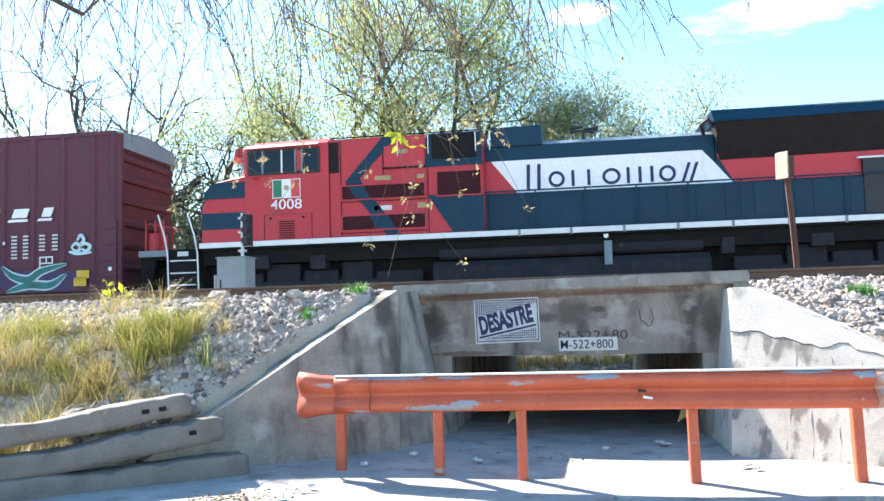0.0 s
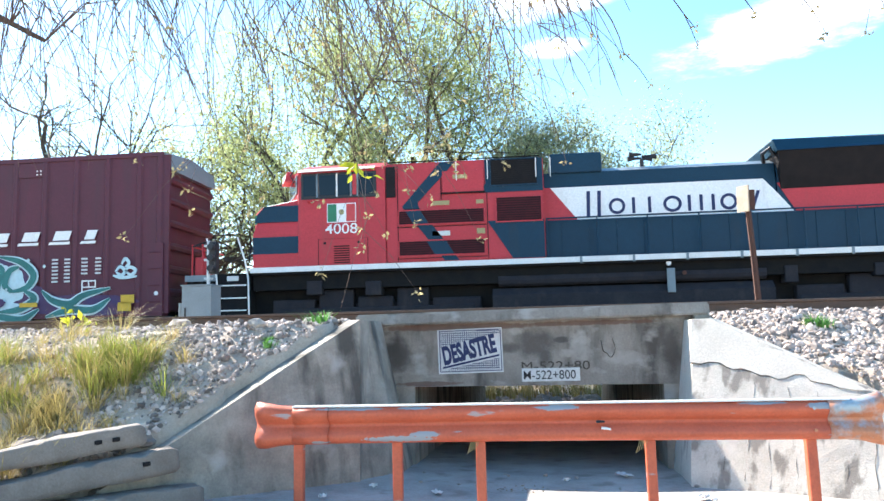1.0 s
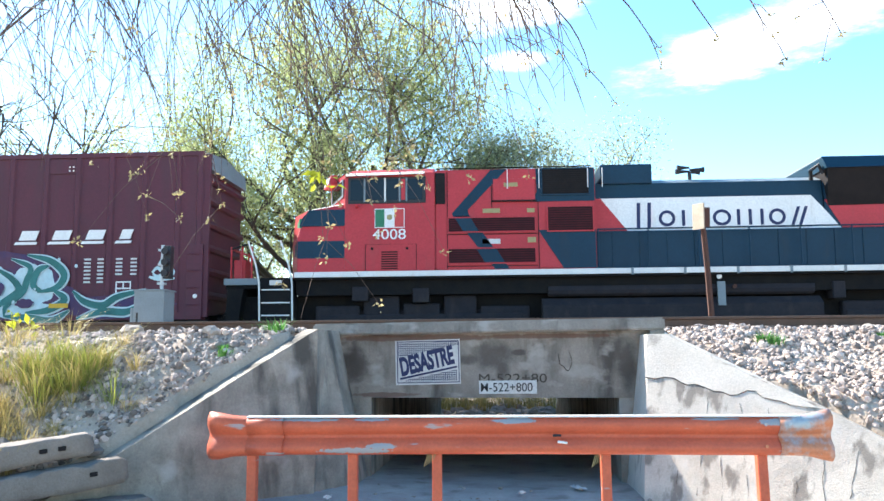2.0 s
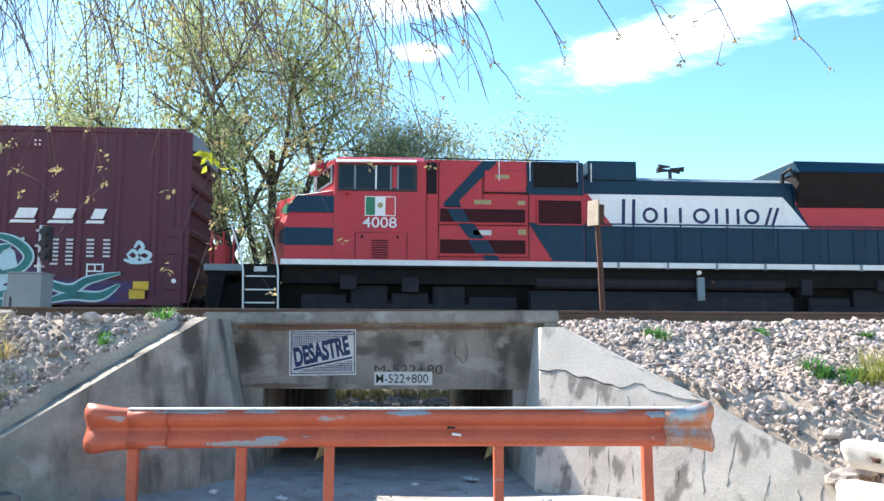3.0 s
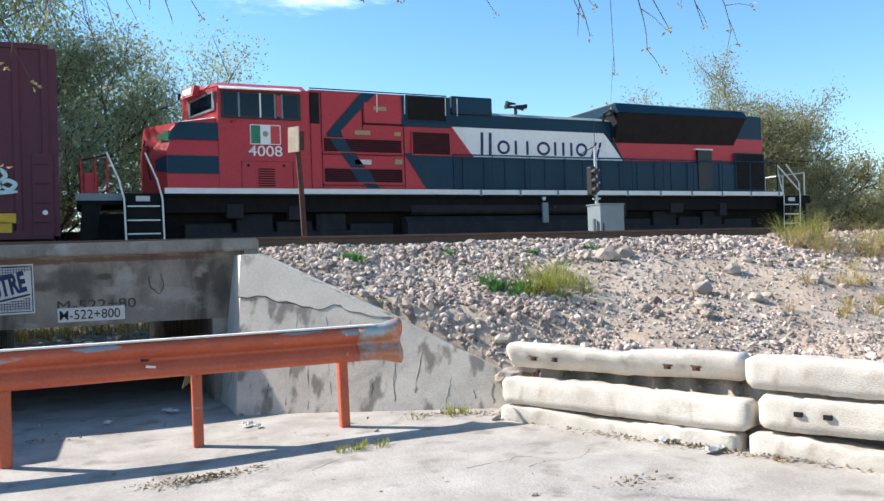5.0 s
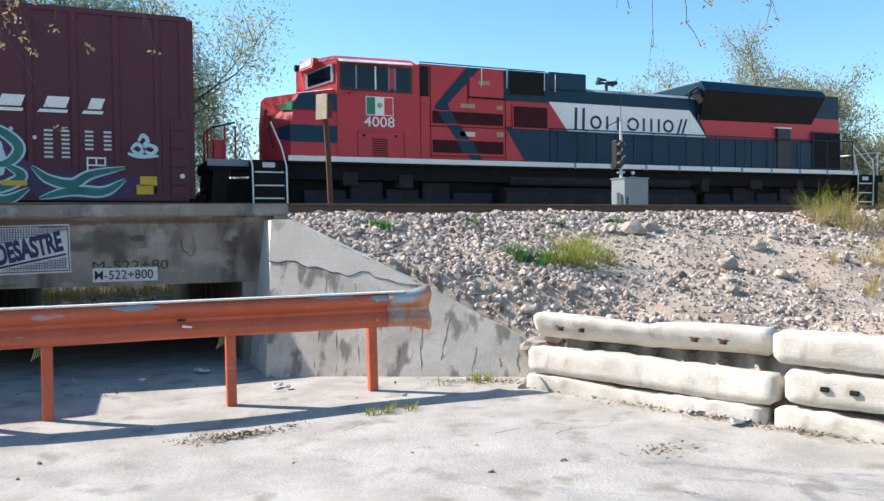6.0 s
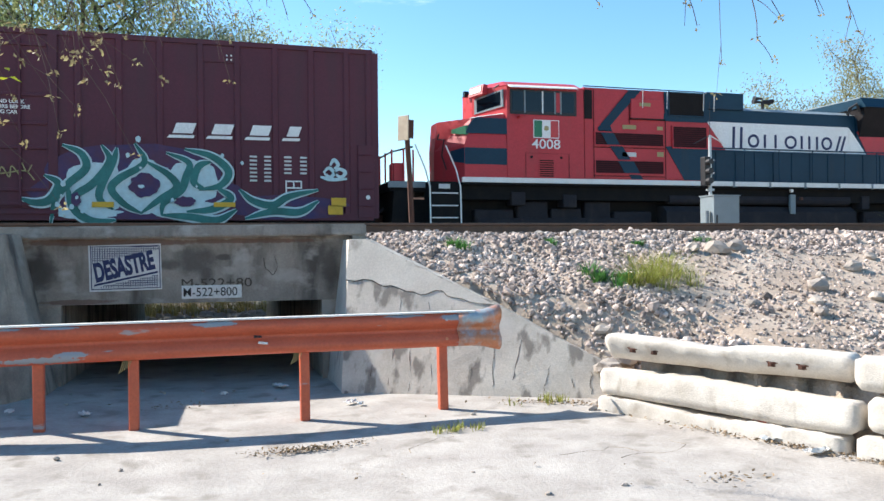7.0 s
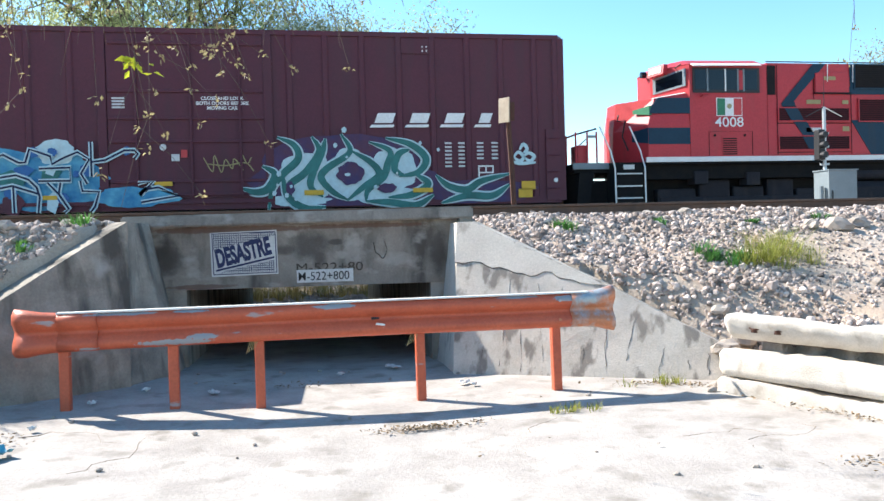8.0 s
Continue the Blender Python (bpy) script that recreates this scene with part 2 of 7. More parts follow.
M_DARK = material("dark_underframe", (0.010, 0.011, 0.013), (0.02, 0.018, 0.016), rough=0.9, spec=0.08, scale=3, fine=30, bump=0.2)
M_GRILLE = material("dark_grille", (0.010, 0.009, 0.010), (0.02, 0.016, 0.016), rough=0.8, spec=0.2, scale=4, fine=50, bump=0.2)
M_BLACK = material("black_paint", (0.02, 0.02, 0.022), rough=0.5, fine=30, bump=0.05)
M_GREENPAINT = material("flag_green", (0.03, 0.2, 0.1), rough=0.5, bump=0)
M_FLAGRED = material("flag_red", (0.6, 0.06, 0.06), rough=0.5, bump=0)
M_MAROON = streaked(material("boxcar_brown_paint", (0.10, 0.020, 0.034), (0.078, 0.018, 0.03), rough=0.6, scale=0.8, fine=25, bump=0.06), (0.06, 0.026, 0.032), (2.5, 2.5, 0.3), 0.5, 0.78, 0.6)
M_YELLOW = material("yellow_marking", (0.72, 0.42, 0.04), rough=0.6, scale=5, fine=40, bump=0)
M_SPRAYGREEN = material("green_spray_paint", (0.015, 0.115, 0.10), (0.03, 0.18, 0.16), rough=0.5, scale=2.2, fine=12, bump=0, contrast=0.12)
M_SPRAYWHITE = material("pale_spray_paint", (0.55, 0.66, 0.66), (0.4, 0.56, 0.58), rough=0.5, scale=3, fine=12, bump=0)
M_SPRAYBLUE = material("dark_blue_spray_paint", (0.045, 0.03, 0.1), (0.09, 0.03, 0.06), rough=0.6, scale=2.0, fine=10, bump=0, contrast=0.15)
M_SPRAYCYAN = material("cyan_spray_paint", (0.015, 0.17, 0.34), (0.10, 0.36, 0.48), rough=0.5, scale=2.4, fine=9, bump=0, contrast=0.15)
M_SPRAYNIGHT = material("night_blue_spray_paint", (0.012, 0.018, 0.06), rough=0.6, bump=0)
M_SPRAYDEEP = material("deep_blue_spray_paint", (0.02, 0.07, 0.25), (0.02, 0.16, 0.35), rough=0.5, scale=2, fine=9, bump=0)
M_CHALK = material("yellow_chalk_scrawl", (0.4, 0.33, 0.16), rough=0.9, bump=0)
M_INK = material("dark_blue_lettering", (0.02, 0.03, 0.1), rough=0.6, bump=0)
M_SIGN = material("sign_white_paint", (0.62, 0.62, 0.6), (0.52, 0.51, 0.48), rough=0.6, scale=4, fine=30, bump=0.03)
M_BARK = material("bark", (0.11, 0.085, 0.065), (0.07, 0.055, 0.045), rough=0.95, scale=5, fine=40, bump=0.6)
M_TWIG = material("twig_bark", (0.13, 0.085, 0.06), (0.09, 0.06, 0.05), rough=0.9, scale=6, fine=40, bump=0.2)
M_LEAF = leaf_material("green_leaves", (0.25, 0.31, 0.13), (0.35, 0.38, 0.18), 0.65)
M_LEAFPALE = leaf_material("grey_green_leaves", (0.24, 0.29, 0.18), (0.32, 0.36, 0.23), 0.65)
M_LEAFBUSH = leaf_material("olive_bush_leaves", (0.36, 0.33, 0.16), (0.26, 0.255, 0.14), 0.5)
M_BUD = leaf_material("yellow_green_buds", (0.3, 0.26, 0.12), (0.36, 0.28, 0.14), 0.4)
M_LIME = leaf_material("lime_leaves", (0.42, 0.42, 0.03), (0.34, 0.38, 0.03), 0.5)
M_STRAW = leaf_material("straw_grass", (0.42, 0.32, 0.13), (0.33, 0.27, 0.1), 0.4)
M_GRASS = leaf_material("green_grass", (0.17, 0.22, 0.035), (0.3, 0.29, 0.07), 0.4)
M_WEED = leaf_material("weed_green", (0.06, 0.17, 0.045), (0.09, 0.22, 0.05), 0.4)
M_LITTER = material("dry_leaf_litter", (0.27, 0.19, 0.11), (0.18, 0.125, 0.075), rough=0.95, scale=6, fine=30, bump=0.1, per_island=0.35)
M_PLATE = material("weathered_plate", (0.4, 0.33, 0.24), (0.28, 0.22, 0.16), rough=0.7, scale=6, fine=40, bump=0.1)
M_PAPER = material("white_paper", (0.7, 0.69, 0.66), rough=0.8, bump=0.1)
M_REDCLOTH = material("red_cloth", (0.4, 0.1, 0.09), rough=0.9, bump=0.3)
M_BLUEPLASTIC = material("pale_blue_plastic", (0.1, 0.38, 0.5), rough=0.4, bump=0.1)
M_HOUSE = material("white_house_wall", (0.62, 0.58, 0.52), (0.52, 0.47, 0.41), rough=0.9, scale=0.6, fine=10, bump=0.1)
M_ROOF = material("house_roof", (0.3, 0.17, 0.12), rough=0.9, scale=2, fine=14, bump=0.2)

M_GLASS = bpy.data.materials.new("dark_window_glass")
M_GLASS.use_nodes = True
gb = M_GLASS.node_tree.nodes["Principled BSDF"]
gb.inputs["Base Color"].default_value = (0.004, 0.008, 0.013, 1)
gb.inputs["Roughness"].default_value, gb.inputs["Specular IOR Level"].default_value = 0.06, 0.3


# ---- building helpers ----
def finish(name, bm, mat, smooth=False):
    bmesh.ops.recalc_face_normals(bm, faces=bm.faces)
    me = bpy.data.meshes.new(name)
    bm.to_mesh(me)
    bm.free()
    me.materials.append(mat)
    if smooth:
        me.polygons.foreach_set("use_smooth", [True] * len(me.polygons))
    return me


def part(name, bm, mat, parent, label="", smooth=False):
    ob = new(name, finish(name, bm, mat, smooth))
    ob.parent = parent
    return tagged(ob, label)


def thing(name, label, category, m=None, group="", kind=""):
    ob = new(name)
    if m is not None:
        ob.matrix_basis = m
    return tagged(ob, label, category, group, kind)


def single(name, bm, mat, label, category, group="", kind="", smooth=False):
    return tagged(new(name, finish(name, bm, mat, smooth)), label, category, group, kind)


def box(bm, x0, x1, y0, y1, z0, z1, bevel=0.0):
    vs = [bm.verts.new(p) for p in ((x0, y0, z0), (x1, y0, z0), (x1, y1, z0), (x0, y1, z0), (x0, y0, z1), (x1, y0, z1), (x1, y1, z1), (x0, y1, z1))]
    fs = [bm.faces.new([vs[i] for i in q]) for q in ((3, 2, 1, 0), (4, 5, 6, 7), (0, 1, 5, 4), (1, 2, 6, 5), (2, 3, 7, 6), (3, 0, 4, 7))]
    if bevel:
        es = list({e for f in fs for e in f.edges})
        bmesh.ops.bevel(bm, geom=es, offset=bevel, segments=2, affect="EDGES", profile=0.6)
    return bm


def boxed(*a, bevel=0.0):
    return box(bmesh.new(), *a, bevel=bevel)


def slab(bm, low, high):
    """Solid between two rings of as many points."""
    a, b = [bm.verts.new(p) for p in low], [bm.verts.new(p) for p in high]
    n = len(a)
    bm.faces.new(a[::-1]), bm.faces.new(b)
    for i in range(n):
        bm.faces.new((a[i], a[(i + 1) % n], b[(i + 1) % n], b[i]))
    return bm


def plate(poly, y0, y1):
    """A flat plate: a polygon in x and z, from y0 to y1."""
    return slab(bmesh.new(), [(x, y0, z) for x, z in poly], [(x, y1, z) for x, z in poly])


def tube(bm, pts, r0, r1=None, sides=6):
    """A tapered tube along points."""
    pts = [Vector(p) for p in pts]
    r1 = r0 if r1 is None else r1
    rings = []
    for i, p in enumerate(pts):
        d = (pts[min(i + 1, len(pts) - 1)] - pts[max(i - 1, 0)])
        if d.length < 1e-6:
            d = Vector((0, 0, 1))
        q = d.to_track_quat("Z", "Y")
        r = r0 + (r1 - r0) * i / max(len(pts) - 1, 1)
        rings.append([bm.verts.new(p + q @ Vector((r * math.cos(a), r * math.sin(a), 0))) for a in (2 * math.pi * k / sides for k in range(sides))])
    for a, b in zip(rings, rings[1:]):
        for k in range(sides):
            bm.faces.new((a[k], a[(k + 1) % sides], b[(k + 1) % sides], b[k]))
    bm.faces.new(rings[0][::-1]), bm.faces.new(rings[-1])
    return bm


def tubed(pts, r0, r1=None, sides=6):
    return tube(bmesh.new(), pts, r0, r1, sides)


def smooth_line(pts, steps=6):
    """A Catmull-Rom line through points of any dimension."""
    pts = [np.array(p, float) for p in pts]
    ext = [2 * pts[0] - pts[1], *pts, 2 * pts[-1] - pts[-2]]
    out = []
    for i in range(1, len(ext) - 2):
        a, b, c, d = ext[i - 1:i + 3]
        for k in range(steps):
            t = k / steps
            out.append(0.5 * (2 * b + (c - a) * t + (2 * a - 5 * b + 4 * c - d) * t * t + (3 * b - a - 3 * c + d) * t ** 3))
    out.append(pts[-1])
    return out


def from_arrays(name, verts, faces, mat):
    me = bpy.data.meshes.new(name)
    me.from_pydata(verts, [], faces)
    me.materials.append(mat)
    return me


def lettering(text, size, mat, parent, m, name="lettering", width=None, shear=0.0, label="", bold=0.0):
    """Raised letters as a mesh, in the plane of x and z of the pose m, starting at its origin."""
    cu = bpy.data.curves.new(name, "FONT")
    cu.body, cu.size, cu.extrude, cu.shear, cu.offset = text, size, 0.003, shear, bold
    tmp = bpy.data.objects.new(name, cu)
    scene.collection.objects.link(tmp)
    dg = bpy.context.evaluated_depsgraph_get()
    me = bpy.data.meshes.new_from_object(tmp.evaluated_get(dg))
    bpy.data.objects.remove(tmp)
    xs = [v.co.x for v in me.vertices]
    k = width / (max(xs) - min(xs)) if width else 1.0
    x_first = min(xs)
    for v in me.vertices:
        v.co = ((v.co.x - x_first) * k, -v.co.z, v.co.y)
    me.materials.clear()
    me.materials.append(mat)
    ob = new(name, me)
    ob.parent = parent
    ob.matrix_basis = m
    return tagged(ob, label)


# ---- the lie of the land ----
WING_R = [(1.52, 8.37, -0.03), (4.25, 6.91, -0.03)]
WING_L = [(-1.80, 8.21, 0.0), (-3.75, 6.48, 0.0)]
EDGE_R = [(24.0, 1.95), (9.45, 1.95), (9.15, 2.0), (7.1, 4.28), (6.85, 4.3), (6.45, 4.02), (4.5, 4.98), (3.6, 5.38), (0.0, 6.9), (-6.0, 9.0), (-70.0, 30.0)]
EDGE_L = [(24.0, -2.05), (9.5, -2.05), (8.62, -2.06), (6.97, -3.50), (6.3, -4.25), (5.0, -6.2), (3.0, -10.0), (-4.0, -18.0), (-70.0, -60.0)]


def edge_at(line, y):
    ys, xs = [p[0] for p in line][::-1], [p[1] for p in line][::-1]
    return np.interp(y, ys, xs)


def floor_z(y):
    return np.interp(y, (9.0, 23.5, 60.0), (0.0, -0.62, -0.62))


def road_z(x, y):
    """The paving falls a little from the left to the right."""
    return float(floor_z(y)) + float(np.interp(x, (-3.2, -2.1, -1.2, -0.45, 1.0, 2.3, 4.5), (0.085, 0.065, 0.02, -0.022, -0.047, -0.03, -0.03)))


def bank_z(x, y):
    """Height of the bank and the land beyond it."""
    foot = 0.42 + 0.04 * np.sin(x * 1.7)
    z = np.minimum(np.maximum(1.74 - 0.345 * np.maximum(10.2 - y, 0), foot), 1.70)
    z = np.where(x > 10.5, z + np.clip((x - 10.5) / 4.0, 0, 1) * 0.15 * np.clip(1 - abs(y - 8.8) / 2.5, 0, 1), z)
    z = beside_walls(x, y, z)
    z = np.where(y > 13.8, np.interp(y, (13.8, 15.5, 17.0, 24.2, 26.0, 60.0), (1.74, 1.45, 1.18, 1.18, 0.6, 0.2)), z)
    return z


def beside_walls(x, y, z):
    """Behind the wing walls the bank starts just under their sloping tops."""
    top_r = np.interp(y, (6.9, 7.2, 7.46, 8.0, 8.49, 9.06), (0.2, 0.34, 0.5, 0.9, 1.24, 1.62))
    top_l = np.interp(y, (6.6, 6.97, 7.53, 8.18, 8.53), (0.36, 0.56, 0.975, 1.455, 1.70))
    d_r, d_l = x - edge_at(EDGE_R, y), edge_at(EDGE_L, y) - x
    z = np.where((d_r > -0.3) & (y > 6.85), np.minimum(z, top_r - 0.06 + 0.32 * np.maximum(d_r, 0)), z)
    near = np.clip(1 - np.maximum(d_l - 1.5, 0) / 4.5, 0, 1)
    return np.where((d_l > -0.3) & (y > 6.6) & (y < 9.6), z + (np.minimum(top_l - 0.01, 1.69) - z) * near * near * (3 - 2 * near), z)


def land_z(x, y):
    inside = (x < edge_at(EDGE_R, y)) & (x > edge_at(EDGE_L, y)) & (y < 24.0)
    z = np.where(inside, np.where(y > 9.0, floor_z(y) - 0.2, -0.2), bank_z(x, y))
    # the cutting widens beyond the far mouth, then the land climbs again
    cut = (y >= 24.0) & (np.abs(x - 0.3) < 5.0)
    z = np.where(cut, np.interp(y, (24.0, 29.0, 36.0), (-0.64, -0.45, 0.8)), z)
    return z


def lattice(fine0, fine1, step, coarse):
    mid = list(np.arange(fine0, fine1 + 1e-6, step))
    return np.array([c for c in coarse if c < fine0 - step] + mid + [c for c in coarse if c > fine1 + step])


gx = lattice(-11, 16, 0.14, [-3000, -1000, -300, -150, -90, -60, -40, -30, -24, -20, -17, -15, -13, -12, 17, 18, 20, 23, 27, 32, 40, 55, 80, 120, 200, 400, 1000, 3000])
gy = lattice(2.5, 14.5, 0.14, [-3000, -800, -200, -80, -40, -20, -12, -8, -5, -3, -1, 0, 1, 2, 15, 16, 17, 19, 21, 23, 23.9, 24.05, 25, 26, 27, 28, 29, 30, 32, 34, 36, 40, 50, 70, 110, 200, 500, 1200, 3000])
XX, YY = np.meshgrid(gx, gy)
ZZ = land_z(XX, YY)
rough = np.array([noise.fractal((x * 0.9, y * 0.9, 0.0), 1.0, 2.0, 4) for x, y in zip(XX.ravel(), YY.ravel())]).reshape(XX.shape)
ZZ = ZZ + np.where((ZZ > 0.2) & (YY < 14), rough * 0.055, 0)
nx, ny = len(gx), len(gy)
land_faces = [(j * nx + i, j * nx + i + 1, (j + 1) * nx + i + 1, (j + 1) * nx + i) for j in range(ny - 1) for i in range(nx - 1)]
land = new("ground", from_arrays("ground", np.stack([XX.ravel(), YY.ravel(), ZZ.ravel()], 1).tolist(), land_faces, M_SOIL))
land.data.polygons.foreach_set("use_smooth", [True] * len(land.data.polygons))
tagged(land, "dry brown stony soil of the railway bank and yard", "ground", kind="structure")

# concrete paving that runs down through the underpass
ry = np.concatenate([np.array([-40, -20, -12, -8, -5, -3, -1]), np.arange(0, 9.6, 0.3), np.arange(9.8, 24, 0.6)])
road_v, road_f, cols = [], [], 41
for y in ry:
    a, b = edge_at(EDGE_L, y), edge_at(EDGE_R, y)
    if y > 8.9:
        a, b = -1.6, np.interp(y, (8.9, 24), (1.7, 2.15))
    for i in range(cols):
        x = a + (b - a) * i / (cols - 1)
        road_v.append((x, y, road_z(x, y) + 0.012 * noise.fractal((x * 0.6, y * 0.6, 3.0), 1.0, 2.0, 3) * (1 if y > 0 else 0.5)))
for j in range(len(ry) - 1):
    for i in range(cols - 1):
        road_f.append((j * cols + i, j * cols + i + 1, (j + 1) * cols + i + 1, (j + 1) * cols + i))
road = new("road", from_arrays("road", road_v, road_f, M_PAVING))
road.data.polygons.foreach_set("use_smooth", [True] * len(road.data.polygons))
tagged(road, "worn pale concrete paving with hairline cracks and dust", "road", kind="structure")

# ---- underpass bridge ----
bridge = thing("rail_bridge", "weathered grey concrete railway underpass bridge with stained girder", "bridge")
g = bmesh.new()
slab(g, [(-2.04, 9.6, 0.92), (2.02, 9.6, 0.90), (2.02, 10.1, 0.90), (-2.04, 10.1, 0.92)], [(-2.04, 9.6, 1.66), (2.02, 9.6, 1.70), (2.02, 10.1, 1.70), (-2.04, 10.1, 1.66)])
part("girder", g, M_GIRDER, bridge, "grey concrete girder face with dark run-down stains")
g = bmesh.new()
slab(g, [(-2.12, 9.47, 1.655), (2.04, 9.47, 1.69), (2.04, 10.25, 1.69), (-2.12, 10.25, 1.655)], [(-2.12, 9.5, 1.795), (2.04, 9.5, 1.835), (2.04, 10.25, 1.835), (-2.12, 10.25, 1.795)])
bmesh.ops.bevel(g, geom=list(g.edges), offset=0.02, segments=2, affect="EDGES")
part("coping", g, M_GIRDER, bridge, "projecting concrete coping with chipped edge")
part("end_block", boxed(1.86, 2.035, 9.5, 9.61, 0.0, 1.69, bevel=0.01), M_CONCRETE, bridge)
part("deck", boxed(-2.0, 2.2, 10.1, 23.5, 0.95, 1.68), M_CONCRETE, bridge)
for name, xa, xb, xc, xd in (("abutment", -2.5, -1.43, -2.5, -1.47), ("abutment", 1.50, 2.6, 2.06, 3.2)):
    g = bmesh.new()
    slab(g, [(xa, 9.62, -1.0), (xb, 9.62, -1.0), (xd, 23.6, -1.0), (xc, 23.6, -1.0)], [(xa, 9.62, 0.95), (xb, 9.62, 0.95), (xd, 23.6, 1.0), (xc, 23.6, 1.0)])
    part(name, g, M_CONCRETE, bridge)


def wing_wall(base, top, head, back, mat, label):
    """Battered flared wall: foot and top line of its face, thickness behind."""
    w = thing("wing_wall", label, "wall", group="wing walls of the bridge", kind="structure")
    g = bmesh.new()
    (b0, b1), n = base, Vector(back)
    down = (Vector(head) - Vector(b0)) * (0.15 / head[2])
    front = [Vector(b0) - down, Vector(b1) - down] + [Vector(p) for p in top]
    slab(g, front, [p + n * (0.9 if i < 2 else 0.24) for i, p in enumerate(front)])
    bmesh.ops.triangulate(g, faces=[f for f in g.faces if len(f.verts) > 4])
    long = [e for e in g.edges if e.calc_length() > 0.5]
    bmesh.ops.subdivide_edges(g, edges=long, cuts=5, use_grid_fill=True)
    for v in g.verts:
        v.co += n * 0.012 * noise.fractal(v.co * 1.7, 1.0, 2.0, 3)
    part("wall_face", g, mat, w)
    return w


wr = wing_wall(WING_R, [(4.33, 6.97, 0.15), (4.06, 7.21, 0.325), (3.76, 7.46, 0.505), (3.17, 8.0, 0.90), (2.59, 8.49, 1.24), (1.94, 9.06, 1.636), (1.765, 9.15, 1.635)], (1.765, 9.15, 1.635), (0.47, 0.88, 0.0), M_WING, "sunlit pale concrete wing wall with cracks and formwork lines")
# left wall: darker stained concrete, part of its shade put into the colour
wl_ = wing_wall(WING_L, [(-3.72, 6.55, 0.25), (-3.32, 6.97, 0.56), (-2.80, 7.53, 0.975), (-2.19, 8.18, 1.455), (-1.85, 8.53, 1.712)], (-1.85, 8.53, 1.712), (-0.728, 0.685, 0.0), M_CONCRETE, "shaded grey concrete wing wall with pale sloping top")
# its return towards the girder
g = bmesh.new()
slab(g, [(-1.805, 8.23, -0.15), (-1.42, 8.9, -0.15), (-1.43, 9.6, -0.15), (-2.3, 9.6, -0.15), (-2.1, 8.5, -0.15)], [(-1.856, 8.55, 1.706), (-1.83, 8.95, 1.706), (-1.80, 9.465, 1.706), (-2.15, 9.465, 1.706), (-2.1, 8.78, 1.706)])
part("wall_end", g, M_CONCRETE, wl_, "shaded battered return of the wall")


def wall_point(base, top_first, s, h):
    """A point on a battered wall face, s along its foot (0 to 1), h up (0 to 1)."""
    a, b = Vector(base[0]), Vector(base[1])
    up = Vector(top_first) - a
    return a + (b - a) * s + up * h


# cracks: thin dark seams that stand in the wall's face
def crack(parent, pts, r, label="dark crack"):
    part("crack", tubed(pts, r, r * 0.5, 4), M_CRACK, parent, label)


T_R = (1.765, 9.15, 1.635)
nrm_r = Vector((-0.426, -0.794, 0.434))
CRACK = ((-0.005, 0.719), (0.032, 0.709), (0.062, 0.722), (0.098, 0.715), (0.12, 0.69), (0.141, 0.675), (0.17, 0.68), (0.201, 0.662), (0.228, 0.64), (0.253, 0.639), (0.28, 0.618), (0.304, 0.623), (0.335, 0.648), (0.363, 0.643), (0.38, 0.61), (0.406, 0.599), (0.435, 0.592), (0.46, 0.573), (0.499, 0.562))
# coat of pale render over the head of the wall, broken off along a ragged line
HEAD = ((0.0, 0.99), (0.062, 0.997), (0.324, 0.752), (0.543, 0.558))
g = bmesh.new()
ring = [wall_point(WING_R, T_R, s, h) for s, h in CRACK] + [wall_point(WING_R, T_R, s, h) for s, h in HEAD[::-1]]
slab(g, [p + nrm_r * 0.009 for p in ring], [p - nrm_r * 0.05 for p in ring])
part("render_coat", g, M_WINGTOP, wr, "pale render coat broken off along a ragged crack")
crack(wr, [wall_point(WING_R, T_R, s, h - 0.004) + nrm_r * 0.004 for s, h in CRACK[:-1]], 0.003)
# sunlit end of the wall, standing forward of the girder
g = bmesh.new()
slab(g, [(1.525, 8.40, -0.1), (1.55, 9.6, -0.1), (1.95, 9.6, -0.1), (1.9, 8.3, -0.1)], [(1.768, 9.16, 1.632), (1.76, 9.58, 1.632), (2.05, 9.58, 1.632), (2.0, 9.06, 1.632)])
part("wall_end", g, M_WINGTOP, wr)
random.seed(5)
for s, h0, h1 in ((0.10, 0.10, 0.66), (0.17, 0.05, 0.64), (0.245, 0.02, 0.60), (0.32, 0.02, 0.57), (0.385, 0.02, 0.56), (0.46, 0.03, 0.52), (0.53, 0.03, 0.40), (0.60, 0.10, 0.34), (0.70, 0.04, 0.26), (0.80, 0.06, 0.24), (0.86, 0.03, 0.22)):
    lean = random.uniform(-0.01, 0.05)
    n = 9
    bits = [wall_point(WING_R, T_R, s + lean * k / n + random.uniform(-0.005, 0.005), h0 + (h1 - h0) * k / n) + nrm_r * random.uniform(-0.004, 0.003) for k in range(n + 1)]
    crack(wr, bits, random.uniform(0.0022, 0.004), "dark vertical formwork seam")

# ---- painted signs on the girder ----
sign = thing("painted_sign", "white rectangular sign with dark blue slanted lettering and grids", "sign", pose(-1.13, 9.588, 1.06))
g = bmesh.new()
slab(g, [(0, 0, 0), (0.775, 0, 0.015), (0.775, 0.01, 0.015), (0, 0.01, 0)], [(-0.01, 0, 0.525), (0.765, 0, 0.545), (0.765, 0.01, 0.545), (-0.01, 0.01, 0.525)])
part("board", g, M_SIGN, sign)
